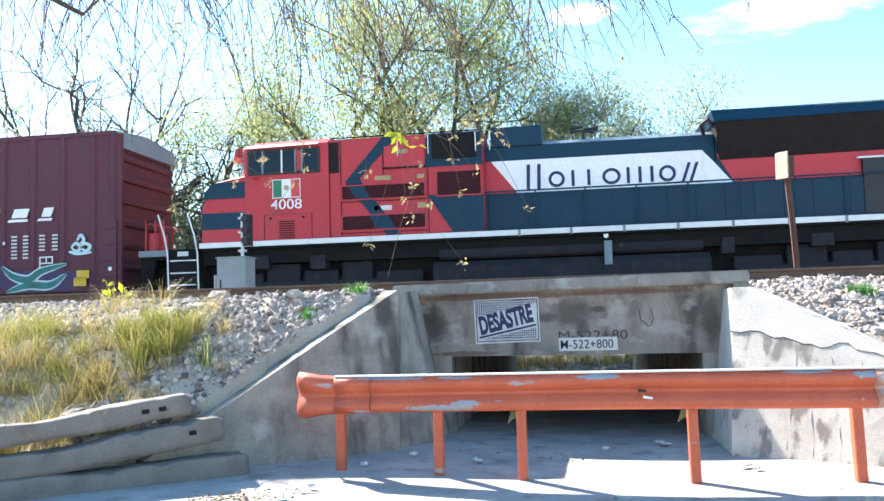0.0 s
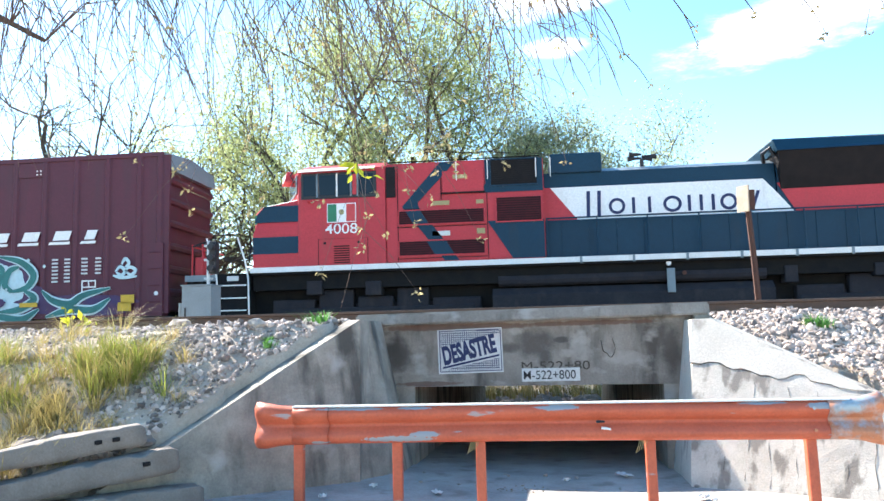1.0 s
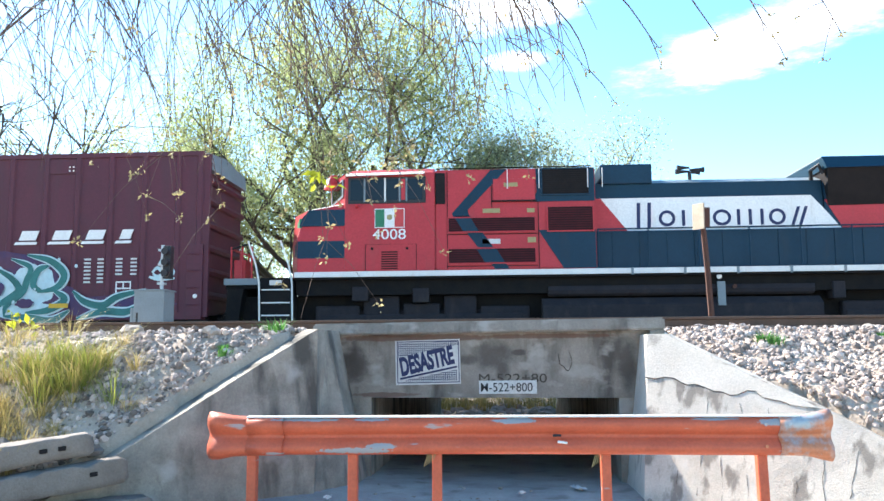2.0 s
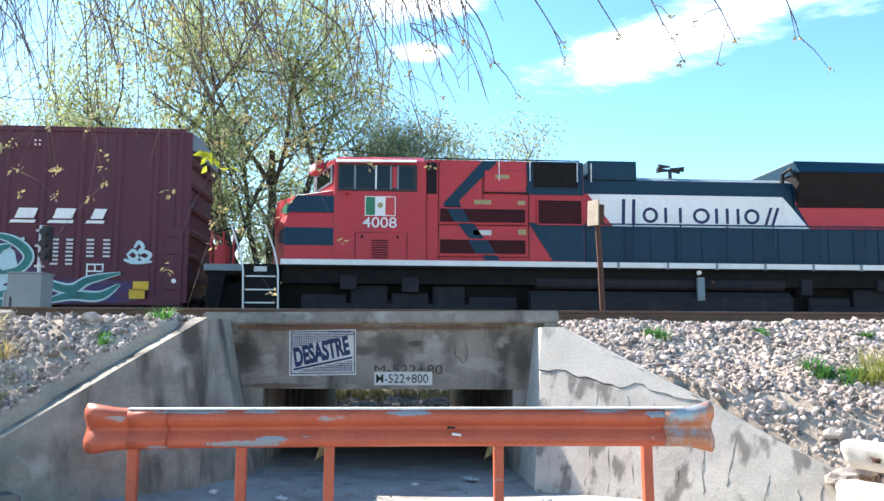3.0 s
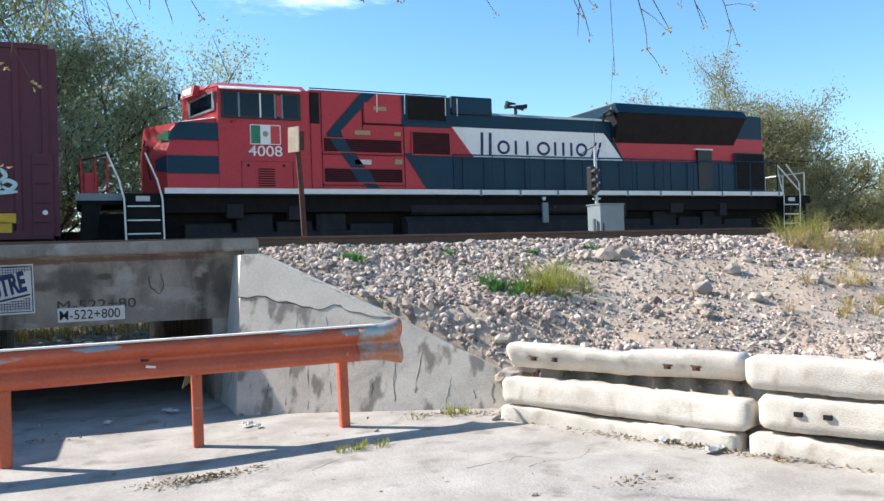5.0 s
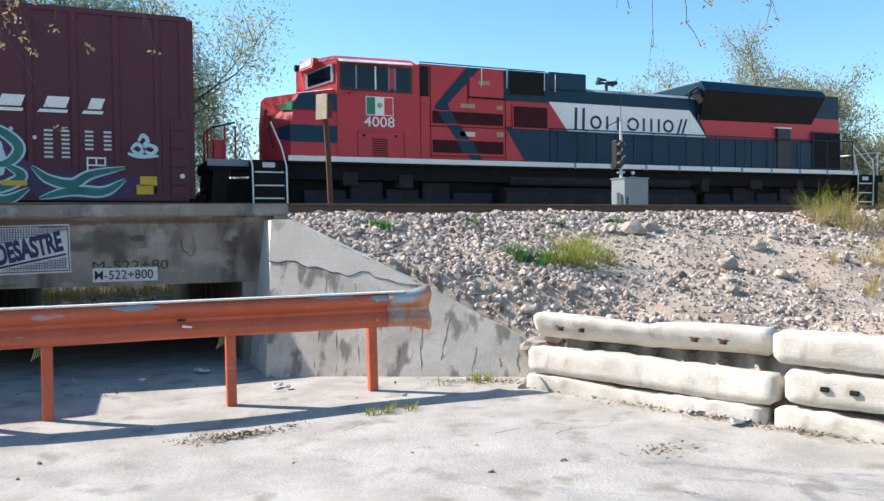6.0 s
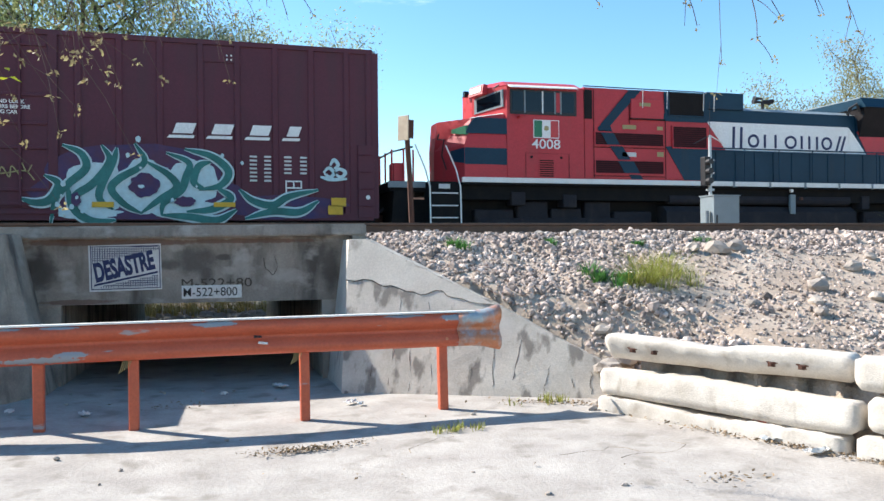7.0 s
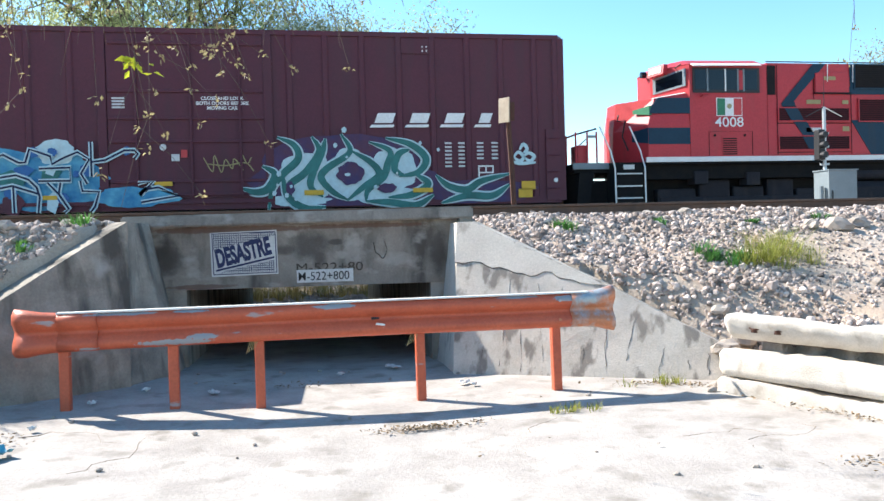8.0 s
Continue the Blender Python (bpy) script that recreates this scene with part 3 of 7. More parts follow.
for x0, z0, x1, z1 in ((0.02, 0.022, 0.755, 0.036), (0.012, 0.505, 0.748, 0.522)):
    part("border", plate([(x0, z0), (x1, z1 - 0.004), (x1, z1 + 0.006), (x0, z0 + 0.010)], -0.004, 0.0), M_INK, sign)
for x0 in (0.012, 0.745):
    part("border", plate([(x0 + 0.006, 0.03), (x0 + 0.016, 0.03), (x0 + 0.008, 0.52), (x0 - 0.002, 0.52)], -0.004, 0.0), M_INK, sign)


def grid_area(x0, x1, low, high):
    """Crossing hairlines between two slanted edges."""
    g = bmesh.new()
    x = x0
    while x < x1:
        f = (x - x0) / (x1 - x0)
        a, b = low[0] + (low[1] - low[0]) * f, high[0] + (high[1] - high[0]) * f
        if b - a > 0.012:
            box(g, x, x + 0.007, -0.004, 0, a, b)
        x += 0.026
    z = min(low)
    while z < max(high):
        xs = [x for x in np.arange(x0, x1, 0.01) if low[0] + (low[1] - low[0]) * (x - x0) / (x1 - x0) < z < high[0] + (high[1] - high[0]) * (x - x0) / (x1 - x0)]
        if len(xs) > 1:
            box(g, xs[0], xs[-1], -0.0045, 0, z, z + 0.007)
        z += 0.026
    return g


part("grid", grid_area(0.03, 0.74, (0.325, 0.475), (0.5, 0.512)), M_INK, sign, "fine dark blue grid")
part("grid", grid_area(0.12, 0.74, (0.04, 0.05), (0.06, 0.185)), M_INK, sign, "fine dark blue grid")
lettering("DESASTRE", 0.29, M_INK, sign, pose(0.07, -0.004, 0.115, 0, -13.5, 0), width=0.665, shear=0.12, bold=0.014, label="bold dark blue slanted capitals")
part("underline", plate([(0.05, 0.062), (0.73, 0.205), (0.73, 0.228), (0.05, 0.086)], -0.004, 0.0), M_INK, sign)

plaque = thing("kilometre_plate", "small white plate with black stencilled kilometre figures", "sign", pose(-0.14, 9.586, 0.955))
part("board", boxed(0, 0.68, 0, 0.012, 0, 0.155, bevel=0.003), M_SIGN, plaque)
lettering("M-522+800", 0.145, M_BLACK, plaque, pose(0.02, -0.003, 0.028), width=0.61, bold=0.0005, label="black stencilled figures")
stencil = thing("faded_stencil", "faded black stencilled figures sprayed on the concrete girder", "marking", pose(-0.14, 9.596, 1.085))
lettering("M-522+80", 0.15, M_CRACK, stencil, pose(0, 0, 0), width=0.80)
scrawl = thing("scrawl", "thin dark painted squiggle on the concrete girder", "marking", pose(0.8, 9.594, 1.22))
part("stroke", tubed([(x, 0, z) for x, z in smooth_line([(0.0, 0.2), (0.02, 0.08), (0.06, 0.05), (0.11, 0.0), (0.16, 0.1), (0.13, 0.22)])], 0.005, 0.003, 4), M_CRACK, scrawl)
# ---- guardrail ----
rail = thing("guardrail", "orange-painted steel crash barrier on five posts, flared ends, paint flaking", "guardrail", pose(0, 7.1, 0))
W_BEAM = [(0.0, 0.905), (-0.035, 0.90), (-0.085, 0.865), (-0.085, 0.815), (-0.03, 0.765), (-0.015, 0.745), (-0.03, 0.72), (-0.085, 0.67), (-0.085, 0.62), (-0.035, 0.585), (0.0, 0.58)]


def w_section(scale=1.0, mid=0.742):
    front = [(y, mid + (z - mid) * scale) for y, z in W_BEAM]
    return front + [(y + 0.012, z) for y, z in front[::-1]]


def w_run(bm, sections):
    rings = [[bm.verts.new((x, y + dy, z + dz)) for y, z in w_section(s)] for x, s, dy, dz in sections]
    n = len(rings[0])
    for a, b in zip(rings, rings[1:]):
        for k in range(n):
            bm.faces.new((a[k], a[(k + 1) % n], b[(k + 1) % n], b[k]))
    bm.faces.new(rings[0][::-1]), bm.faces.new(rings[-1])
    return bm


part("beam", w_run(bmesh.new(), [(x, 1.0, 0.004 * math.sin(x * 2), 0.004 * math.cos(x * 1.3)) for x in np.linspace(-2.16, 2.62, 25)]), M_ORANGE, rail, "orange corrugated steel beam", smooth=True)
part("end_piece", w_run(bmesh.new(), [(-2.52, 1.26, 0.09, 0.0), (-2.47, 1.28, 0.02, 0.0), (-2.40, 1.25, -0.02, 0.0), (-2.28, 1.1, -0.02, 0), (-2.10, 1.03, -0.014, 0), (-2.0, 1.03, -0.014, 0)]), M_ORANGE, rail, "flared rounded orange end piece", smooth=True)
part("end_piece", w_run(bmesh.new(), [(2.42, 1.03, -0.014, 0), (2.56, 1.03, -0.014, 0), (2.70, 1.12, -0.014, 0), (2.80, 1.28, -0.01, 0), (2.86, 1.36, 0.01, 0)]), M_GALV, rail, "flared end piece of bare grey steel and orange paint", smooth=True)
part("splice", w_run(bmesh.new(), [(-2.14, 1.035, -0.02, 0), (-1.82, 1.035, -0.02, 0)]), M_ORANGE, rail, smooth=True)
# white strip puts the sunlight on the bleached top fold into the colour
part("top_edge", boxed(-2.15, 2.6, -0.06, 0.012, 0.9, 0.916, bevel=0.004), M_WHITE, rail, "white strip for the sunlit, bleached upper edge")
for x, lean in ((-2.12, 0.004), (-1.22, 0.0), (-0.48, 0.0), (0.98, -0.005), (2.30, -0.012)):
    g = bmesh.new()
    slab(g, [(x - 0.042, 0.0, -0.12), (x + 0.042, 0.0, -0.12), (x + 0.042, 0.09, -0.12), (x - 0.042, 0.09, -0.12)], [(x + lean - 0.042, 0.012, 0.86), (x + lean + 0.042, 0.012, 0.86), (x + lean + 0.042, 0.10, 0.86), (x + lean - 0.042, 0.10, 0.86)])
    bmesh.ops.bevel(g, geom=list(g.edges), offset=0.008, segments=1, affect="EDGES")
    part("post", g, M_ORANGE, rail, "orange square steel post")
for x in (-2.12, -1.86, 2.30, 2.5):
    for z in (0.84, 0.66):
        part("bolt", tubed([(x, -0.10, z), (x, -0.07, z)], 0.014, 0.014, 8), M_GALV, rail)
part("dent", tubed([(0.52, -0.088, 0.752), (0.59, -0.088, 0.750)], 0.014, 0.01, 6), M_BLACK, rail, "dark slot")
part("dent", tubed([(0.56, -0.092, 0.70), (0.64, -0.092, 0.688)], 0.013, 0.01, 6), M_WHITE, rail, "bare bright scar")
for x in (-0.50, 0.94):
    g = bmesh.new()
    for k in range(5):
        tube(g, [(x + 0.02 * k - 0.05, -0.01, 0.60 + 0.01 * k), (x - 0.07 + 0.015 * k, -0.02, 0.54), (x - 0.09 + 0.02 * k, -0.02, 0.48 + 0.012 * k)], 0.004, 0.002, 4)
    part("tied_rag", g, M_CHALK, rail, "frayed string tied round the post")


# ---- concrete sleepers, stacked as kerb walls ----
def sleeper(m, length, label, seed, high=0.24, deep=0.27, waist=0.03, group="stacked sleepers", mat=None, under=0.0):
    s = thing("concrete_sleeper", label, "sleeper", m, group)
    g = bmesh.new()
    rings, n = [], 49
    for i in range(n):
        f = i / (n - 1)
        dip = waist * math.exp(-((f - 0.45) / 0.16) ** 2)
        e = 0.03 * max(0.0, 1 - min(f, 1 - f) * length / 0.05) ** 2
        y0, y1, z1 = e, deep - e, high - dip - e
        prof = [(y0 + under + 0.01, e), (y0 + under * 0.6, z1 * 0.3), (y0 + 0.002, z1 * 0.72), (y0 + 0.004, z1 - 0.014), (y0 + 0.008, z1 - 0.004), (y0 + 0.024, z1), (deep * 0.5, z1 + 0.004), (y1 - 0.06, z1), (y1 - 0.015, z1 - 0.02), (y1, z1 * 0.5), (y1, e), (deep * 0.5, e)]
        rings.append([(f * length, a, b) for a, b in prof])
    m_ = len(rings[0])
    vs = []
    for r in rings:
        row = []
        for p in r:
            big = 0.020 * Vector((0.3, noise.noise((p[0] * 1.6, p[1] * 4 + seed, p[2] * 4)), noise.noise((p[0] * 1.9 + seed, p[1] * 3, p[2] * 4))))
            chip = min(0.0, noise.noise((p[0] * 9 + seed, p[1] * 12, p[2] * 12)) + 0.12) * 0.05
            row.append(g.verts.new(Vector(p) + big + chip * Vector((0, (0.5 if p[1] > deep / 2 else -0.5) * -1.0, 1.0 if p[2] > high / 2 else -0.4))))
        vs.append(row)
    for a, b in zip(vs, vs[1:]):
        for k in range(m_):
            g.faces.new((a[k], a[(k + 1) % m_], b[(k + 1) % m_], b[k]))
    g.faces.new(vs[0][::-1]), g.faces.new(vs[-1])
    part("body", g, mat or M_SLEEPER, s, smooth=True)
    return s


def fastening(s, x, z, bolt=True, y=0.0):
    g = box(bmesh.new(), x - 0.03, x + 0.03, y - 0.02, y + 0.04, z - 0.018, z + 0.018, bevel=0.006)
    if bolt:
        tube(g, [(x - 0.05, y - 0.012, z + 0.03), (x, y - 0.03, z + 0.012), (x + 0.05, y - 0.012, z + 0.02)], 0.010, 0.010, 6)
        tube(g, [(x, y - 0.04, z), (x, y + 0.02, z)], 0.013, 0.013, 6)
    part("fastening", g, M_RUST if bolt else M_GRILLE, s, "rusty rail fastening" if bolt else "dark bolt hole")


ANG_R = math.degrees(math.atan2(3.71 - 6.5, 4.95 - 3.75))
OFF_R = Vector((0.919, 0.395, 0))


def right_at(s, z, back=0.0, tilt=0.0, yaw=0.0):
    p = Vector((3.75, 6.5, z)) + Vector((0.395, -0.919, 0)) * s + OFF_R * back
    return pose(p.x, p.y, p.z, 0, tilt, ANG_R + yaw)


LAB = "white chipped concrete railway sleeper in a stacked kerb"
sl = sleeper(right_at(-0.10, 0.455, 0.0, 0.3, 5.0), 2.20, LAB + ", rusty fastenings", 2, high=0.235, waist=0.04, under=0.10)
for x in (0.3, 0.52, 1.58, 1.82):
    fastening(sl, x, 0.1, y=0.05)
sleeper(right_at(-0.16, 0.125, 0.0, 0.3), 2.36, LAB, 7, high=0.24, waist=-0.01)
sleeper(right_at(-0.16, -0.08, -0.03, 0.2), 2.28, LAB + ", half sunk", 11, high=0.19)
sleeper(right_at(2.17, 0.455, 0.0, 0.5), 2.3, LAB, 17, high=0.25, under=0.02)
sl = sleeper(right_at(2.26, 0.17, 0.0, 0.4), 2.3, LAB, 23, high=0.24, waist=-0.01)
fastening(sl, 0.3, 0.13, False), fastening(sl, 0.5, 0.13, False)
sleeper(right_at(2.2, -0.06, -0.05, 0.2), 2.3, LAB + ", half sunk", 29, high=0.19)
ANG_L = math.degrees(math.atan2(7.4 - 6.34, -3.12 + 4.6))


def left_at(s, z, back=0.0, tilt=0.0, yaw=0.0):
    """s metres back along the left stack from its end at the wall."""
    d = Vector((0.813, 0.582, 0))
    p = Vector((-2.90, 6.88, z + 0.09)) - d * s + Vector((-0.582, 0.813, 0)) * back
    return pose(p.x, p.y, p.z, 0, tilt, ANG_L + yaw)


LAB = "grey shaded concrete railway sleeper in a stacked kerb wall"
sl = sleeper(left_at(2.55, 0.33, 0.12, -5.5), 2.1, LAB, 31, high=0.19, mat=M_SLEEPER_SHADED)
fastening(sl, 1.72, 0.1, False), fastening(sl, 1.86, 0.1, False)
sl = sleeper(left_at(2.4, 0.07, 0.02, -6.0), 2.22, LAB, 37, high=0.215, mat=M_SLEEPER_SHADED)
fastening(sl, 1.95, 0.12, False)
sleeper(left_at(2.2, -0.06, -0.03, 0), 2.2, LAB + ", half sunk", 41, high=0.23, mat=M_SLEEPER_SHADED)
sleeper(left_at(4.75, 0.0, 0.0, -1.0), 2.2, LAB, 43, high=0.24, mat=M_SLEEPER_SHADED)


# ---- near track ----
def rail_profile(y, z):
    return [(y + a, z + b) for a, b in ((-0.07, 0), (0.07, 0), (0.07, 0.012), (0.012, 0.03), (0.012, 0.115), (0.036, 0.125), (0.036, 0.155), (-0.036, 0.155), (-0.036, 0.125), (-0.012, 0.115), (-0.012, 0.03), (-0.07, 0.012))]


def rail_line(y, z, x0, x1, label):
    t = thing("rail", label, "rail", group="rails of the tracks")
    prof = rail_profile(y, z)
    part("web", slab(bmesh.new(), [(x0, a, b) for a, b in prof], [(x1, a, b) for a, b in prof]), M_RAIL, t)
    part("head", boxed(x0, x1, y - 0.03, y + 0.03, z + 0.1552, z + 0.158), M_RAILTOP, t)
    return t


for y in (10.95, 12.39):
    rail_line(y, 1.732, -40, 60, "brown rusty steel rail of the near track on ballast")
for y in (20.03, 21.47):
    rail_line(y, 1.242, -60, 70, "brown steel rail under the passing train")
master = thing("track_sleeper", "dark weathered sleeper bedded in ballast under the rails", "sleeper", pose(-18, 11.67, 1.63), "sleepers of the near track")
part("body", boxed(-0.12, 0.12, -1.22, 1.22, 0.0, 0.115, bevel=0.012), M_BARK, master)
for i in range(1, 66):
    copy_thing(master, pose(-18 + i * 0.6, 11.67, 1.63))

# ---- the train ----
SIDE = -1.55
SPEED = (2.2467, 0.006854, 0.000879)


def train_shift(t):
    d = t - 4.0
    return SPEED[0] * d + SPEED[1] * d * d + SPEED[2] * d ** 3


TRAIN_Y, RAIL_Z = 20.75, 1.40
loco = thing("locomotive", "red, dark blue and white diesel locomotive with white number", "locomotive", pose(0, TRAIN_Y, RAIL_Z))
boxcar = thing("boxcar", "brown-red ribbed steel boxcar with green and blue graffiti along its side", "boxcar", pose(0, TRAIN_Y, RAIL_Z))


def both(fn):
    """Run for the near and the far side."""
    for s in (1, -1):
        fn(s)


def flat(poly, y, name, mat, parent, label="", thick=0.006):
    """A painted or fixed flat piece on the near side, standing proud of the plane y."""
    return part(name, plate(poly, y - thick, y + 0.002), mat, parent, label)


def rect(x0, z0, x1, z1):
    return [(x0, z0), (x1, z0), (x1, z1), (x0, z1)]


# frame
part("underframe", boxed(-0.3, 19.2, -1.35, 1.35, 1.40, 1.83), M_DARK, loco)
part("deck", boxed(-0.3, 19.25, -1.53, 1.53, 1.78, 1.832), M_DARK, loco)
part("sill_stripe", boxed(-0.31, 19.24, -1.56, -1.50, 1.833, 1.965, bevel=0.006), M_WHITE, loco, "white side sill stripe")
part("sill_stripe", boxed(-0.31, 19.24, 1.50, 1.56, 1.833, 1.965), M_WHITE, loco)
for i in range(10):
    x = 7.9 + i * 1.24
    part("sill_bracket", boxed(x - 0.03, x + 0.03, -1.575, -1.55, 1.80, 1.97), M_GREYBOX, loco)
# nose
g = bmesh.new()
slab(g, [(-0.68, -0.20, 1.86), (-0.24, -1.53, 1.86), (0.95, -1.53, 1.86), (0.95, 1.53, 1.86), (-0.24, 1.53, 1.86), (-0.68, 0.20, 1.86)],
     [(-0.68, -0.25, 2.75), (-0.24, -1.53, 2.80), (0.95, -1.53, 2.80), (0.95, 1.53, 2.80), (-0.24, 1.53, 2.80), (-0.68, 0.25, 2.75)])
slab(g, [(-0.68, -0.25, 2.75), (-0.24, -1.53, 2.80), (0.95, -1.53, 2.80), (0.95, 1.53, 2.80), (-0.24, 1.53, 2.80), (-0.68, 0.25, 2.75)],
     [(-0.60, -0.30, 3.54), (-0.02, -1.45, 3.50), (0.95, -1.45, 3.66), (0.95, 1.45, 3.66), (-0.02, 1.45, 3.50), (-0.60, 0.30, 3.54)])
bmesh.ops.remove_doubles(g, verts=g.verts, dist=0.001)
nose = part("nose", g, M_RED, loco, "red angular short nose")
# white slab on the red nose: sunlight on its top put into the colour
part("nose_roof", slab(bmesh.new(), [(-0.04, -1.44, 3.50), (0.93, -1.44, 3.66), (0.93, 1.44, 3.66), (-0.04, 1.44, 3.50)], [(0.0, -1.38, 3.53), (0.93, -1.38, 3.69), (0.93, 1.38, 3.69), (0.0, 1.38, 3.53)]), M_WHITE, nose, "nose top whitened for the sun on it")
flat([(-0.20, 3.10), (0.94, 3.10), (0.94, 3.51), (0.06, 3.51), (-0.12, 3.32)], -1.50, "blue_band", M_BLUE, nose, thick=0.04)
flat([(-0.235, 2.30), (0.94, 2.30), (0.94, 2.73), (-0.235, 2.73)], -1.53, "blue_band", M_BLUE, nose, thick=0.008)
a, b = Vector((-0.24, -1.53, 0)), Vector((-0.68, -0.23, 0))
out = Vector((-0.95, -0.32, 0))
for z0, z1, mt in ((2.32, 2.73, M_BLUE), (3.06, 3.30, M_GREENPAINT)):
    g = bmesh.new()
    p, q = a + out * 0.006, a + (b - a) * 0.45 + out * 0.006
    dx = Vector((0.11, 0.0, 0)) if z0 > 3 else Vector((0, 0, 0))
    slab(g, [p + dx + Vector((0, 0, z0)), q + dx + Vector((0, 0, z0 + 0.1)), q - out * 0.05 + Vector((0, 0, z0 + 0.1)), p - out * 0.05 + Vector((0, 0, z0))],
         [p + dx + Vector((0, 0, z1)), q + dx + Vector((0, 0, z1 - 0.04)), q - out * 0.05 + Vector((0, 0, z1 - 0.04)), p - out * 0.05 + Vector((0, 0, z1))])
    part("facet_band", g, mt, nose)
part("nose_handle", tubed([(-0.62, -0.5, 3.2), (-0.66, -0.52, 3.05), (-0.58, -0.85, 3.0), (-0.60, -0.7, 2.6), (-0.55, -0.95, 2.2)], 0.022, 0.022), M_BLACK, nose)
# cab
g = bmesh.new()
plan = [(0.37, -0.42), (0.94, -1.55), (3.16, -1.55), (3.16, 1.55), (0.94, 1.55), (0.37, 0.42)]
slab(g, [(x, y, 1.97) for x, y in plan], [(x, y * 0.99, 4.40) for x, y in plan])
cab = part("cab", g, M_RED, loco, "red driver's cab")
g = bmesh.new()
slab(g, [(x - 0.03, y * 0.99, 4.39) for x, y in plan], [(0.62, -0.4, 4.58), (1.05, -1.0, 4.60), (3.14, -1.0, 4.62), (3.14, 1.0, 4.62), (1.05, 1.0, 4.60), (0.62, 0.4, 4.58)])
bmesh.ops.bevel(g, geom=list(g.edges), offset=0.02, segments=2, affect="EDGES")
part("cab_roof", g, M_RED, loco, "red crowned cab roof")
visor = bmesh.new()
slab(visor, [(0.97, -1.54, 4.385), (2.92, -1.54, 4.405), (2.92, -1.70, 4.335), (0.97, -1.70, 4.305)], [(0.97, -1.54, 4.41), (2.92, -1.54, 4.43), (2.92, -1.70, 4.355), (0.97, -1.70, 4.325)])
part("visor", visor, M_WHITE, cab, "pale sun visor over the side window")
win = part("side_window", boxed(1.02, 2.94, -1.565, -1.54, 3.64, 4.30, bevel=0.006), M_BLACK, loco, "sliding cab window in a black frame")
for x0, x1, m_ in ((1.08, 1.40, M_GLASS), (1.46, 1.92, M_GLASS), (1.96, 2.26, M_GLASS), (2.34, 2.44, M_RED), (2.50, 2.86, M_GLASS)):
    part("pane", boxed(x0, x1, -1.574, -1.56, 3.72, 4.24), m_, win)
for x in (1.43, 1.94, 2.30, 2.47):
    part("window_bar", boxed(x - 0.02, x + 0.02, -1.585, -1.56, 3.68, 4.27), M_WHITE if x == 1.94 else M_GREYBOX, win)
# windscreen on the slanted cab front
a, b = Vector((0.91, -1.50, 0)), Vector((0.40, -0.48, 0))
out = Vector((-0.893, -0.45, 0))
for inner, o0, o1, mat, nm in ((0.0, 0.0, 0.02, M_GREYBOX, "windscreen_frame"), (0.09, 0.010, 0.028, M_GLASS, "windscreen_pane")):
    p, q = a + (b - a) * (0.05 + inner), b + (a - b) * (0.02 + inner)
    za, zb = 3.76 + inner * 0.6, 4.20 - inner * 0.6
    g = bmesh.new()
    slab(g, [p + out * o0 + Vector((0, 0, za + 0.08)), q + out * o0 + Vector((0, 0, za)), q + out * o1 + Vector((0, 0, za)), p + out * o1 + Vector((0, 0, za + 0.08))],
         [p + out * o0 + Vector((0, 0, zb + 0.10)), q + out * o0 + Vector((0, 0, zb - 0.02)), q + out * o1 + Vector((0, 0, zb - 0.02)), p + out * o1 + Vector((0, 0, zb + 0.10))])
    part(nm, g, mat, cab, "")
g = bmesh.new()
p, q = a + (b - a) * 0.55, b
slab(g, [p + Vector((0, 0, 4.24)), q + Vector((0, 0, 4.20)), q + out * 0.22 + Vector((0, 0, 4.20)), p + out * 0.22 + Vector((0, 0, 4.24))],
     [p + Vector((0, 0, 4.50)), q + Vector((0, 0, 4.46)), q + out * 0.16 + Vector((0, 0, 4.46)), p + out * 0.16 + Vector((0, 0, 4.50))])
nb = part("number_box", g, M_RED, loco, "red number and headlight box")
g = bmesh.new()
p, q = p + (q - p) * 0.12 + out * 0.17, q + (p - q) * 0.1 + out * 0.17
slab(g, [p + Vector((0, 0, 4.29)), q + Vector((0, 0, 4.26)), q + out * 0.05 + Vector((0, 0, 4.26)), p + out * 0.05 + Vector((0, 0, 4.29))],
     [p + Vector((0, 0, 4.45)), q + Vector((0, 0, 4.42)), q + out * 0.02 + Vector((0, 0, 4.42)), p + out * 0.02 + Vector((0, 0, 4.45))])
part("number_pane", g, M_WHITE, nb, "pale number pane")
part("headlight", tubed([(0.20, -0.2, 4.36), (0.32, -0.2, 4.36)], 0.09, 0.09, 12), M_GLASS, nb)
part("wiper_hose", tubed([(0.78, -1.40, 4.42), (0.66, -1.30, 4.33), (0.74, -1.36, 4.2)], 0.02, 0.02), M_BLACK, cab)
part("mirror_arm", tubed([(1.25, -1.56, 3.55), (1.22, -1.70, 3.58), (1.36, -1.70, 3.58)], 0.03, 0.03), M_RED, cab)
# flag and number
flag = part("flag", boxed(1.68, 2.42, -1.562, -1.548, 3.03, 3.51), M_PANELWHITE, cab, "green, white and red flag decal")
flat(rect(1.70, 3.05, 1.925, 3.49), -1.562, "stripe", M_GREENPAINT, flag)
flat(rect(2.175, 3.05, 2.40, 3.49), -1.562, "stripe", M_FLAGRED, flag)
part("emblem", tubed([(2.05, -1.566, 3.29), (2.05, -1.560, 3.29)], 0.07, 0.07, 10), M_CHALK, flag, "small brown emblem")
lettering("4008", 0.36, M_PANELWHITE, cab, pose(1.63, -1.560, 2.75), width=0.82, bold=0.001, label="white road number")
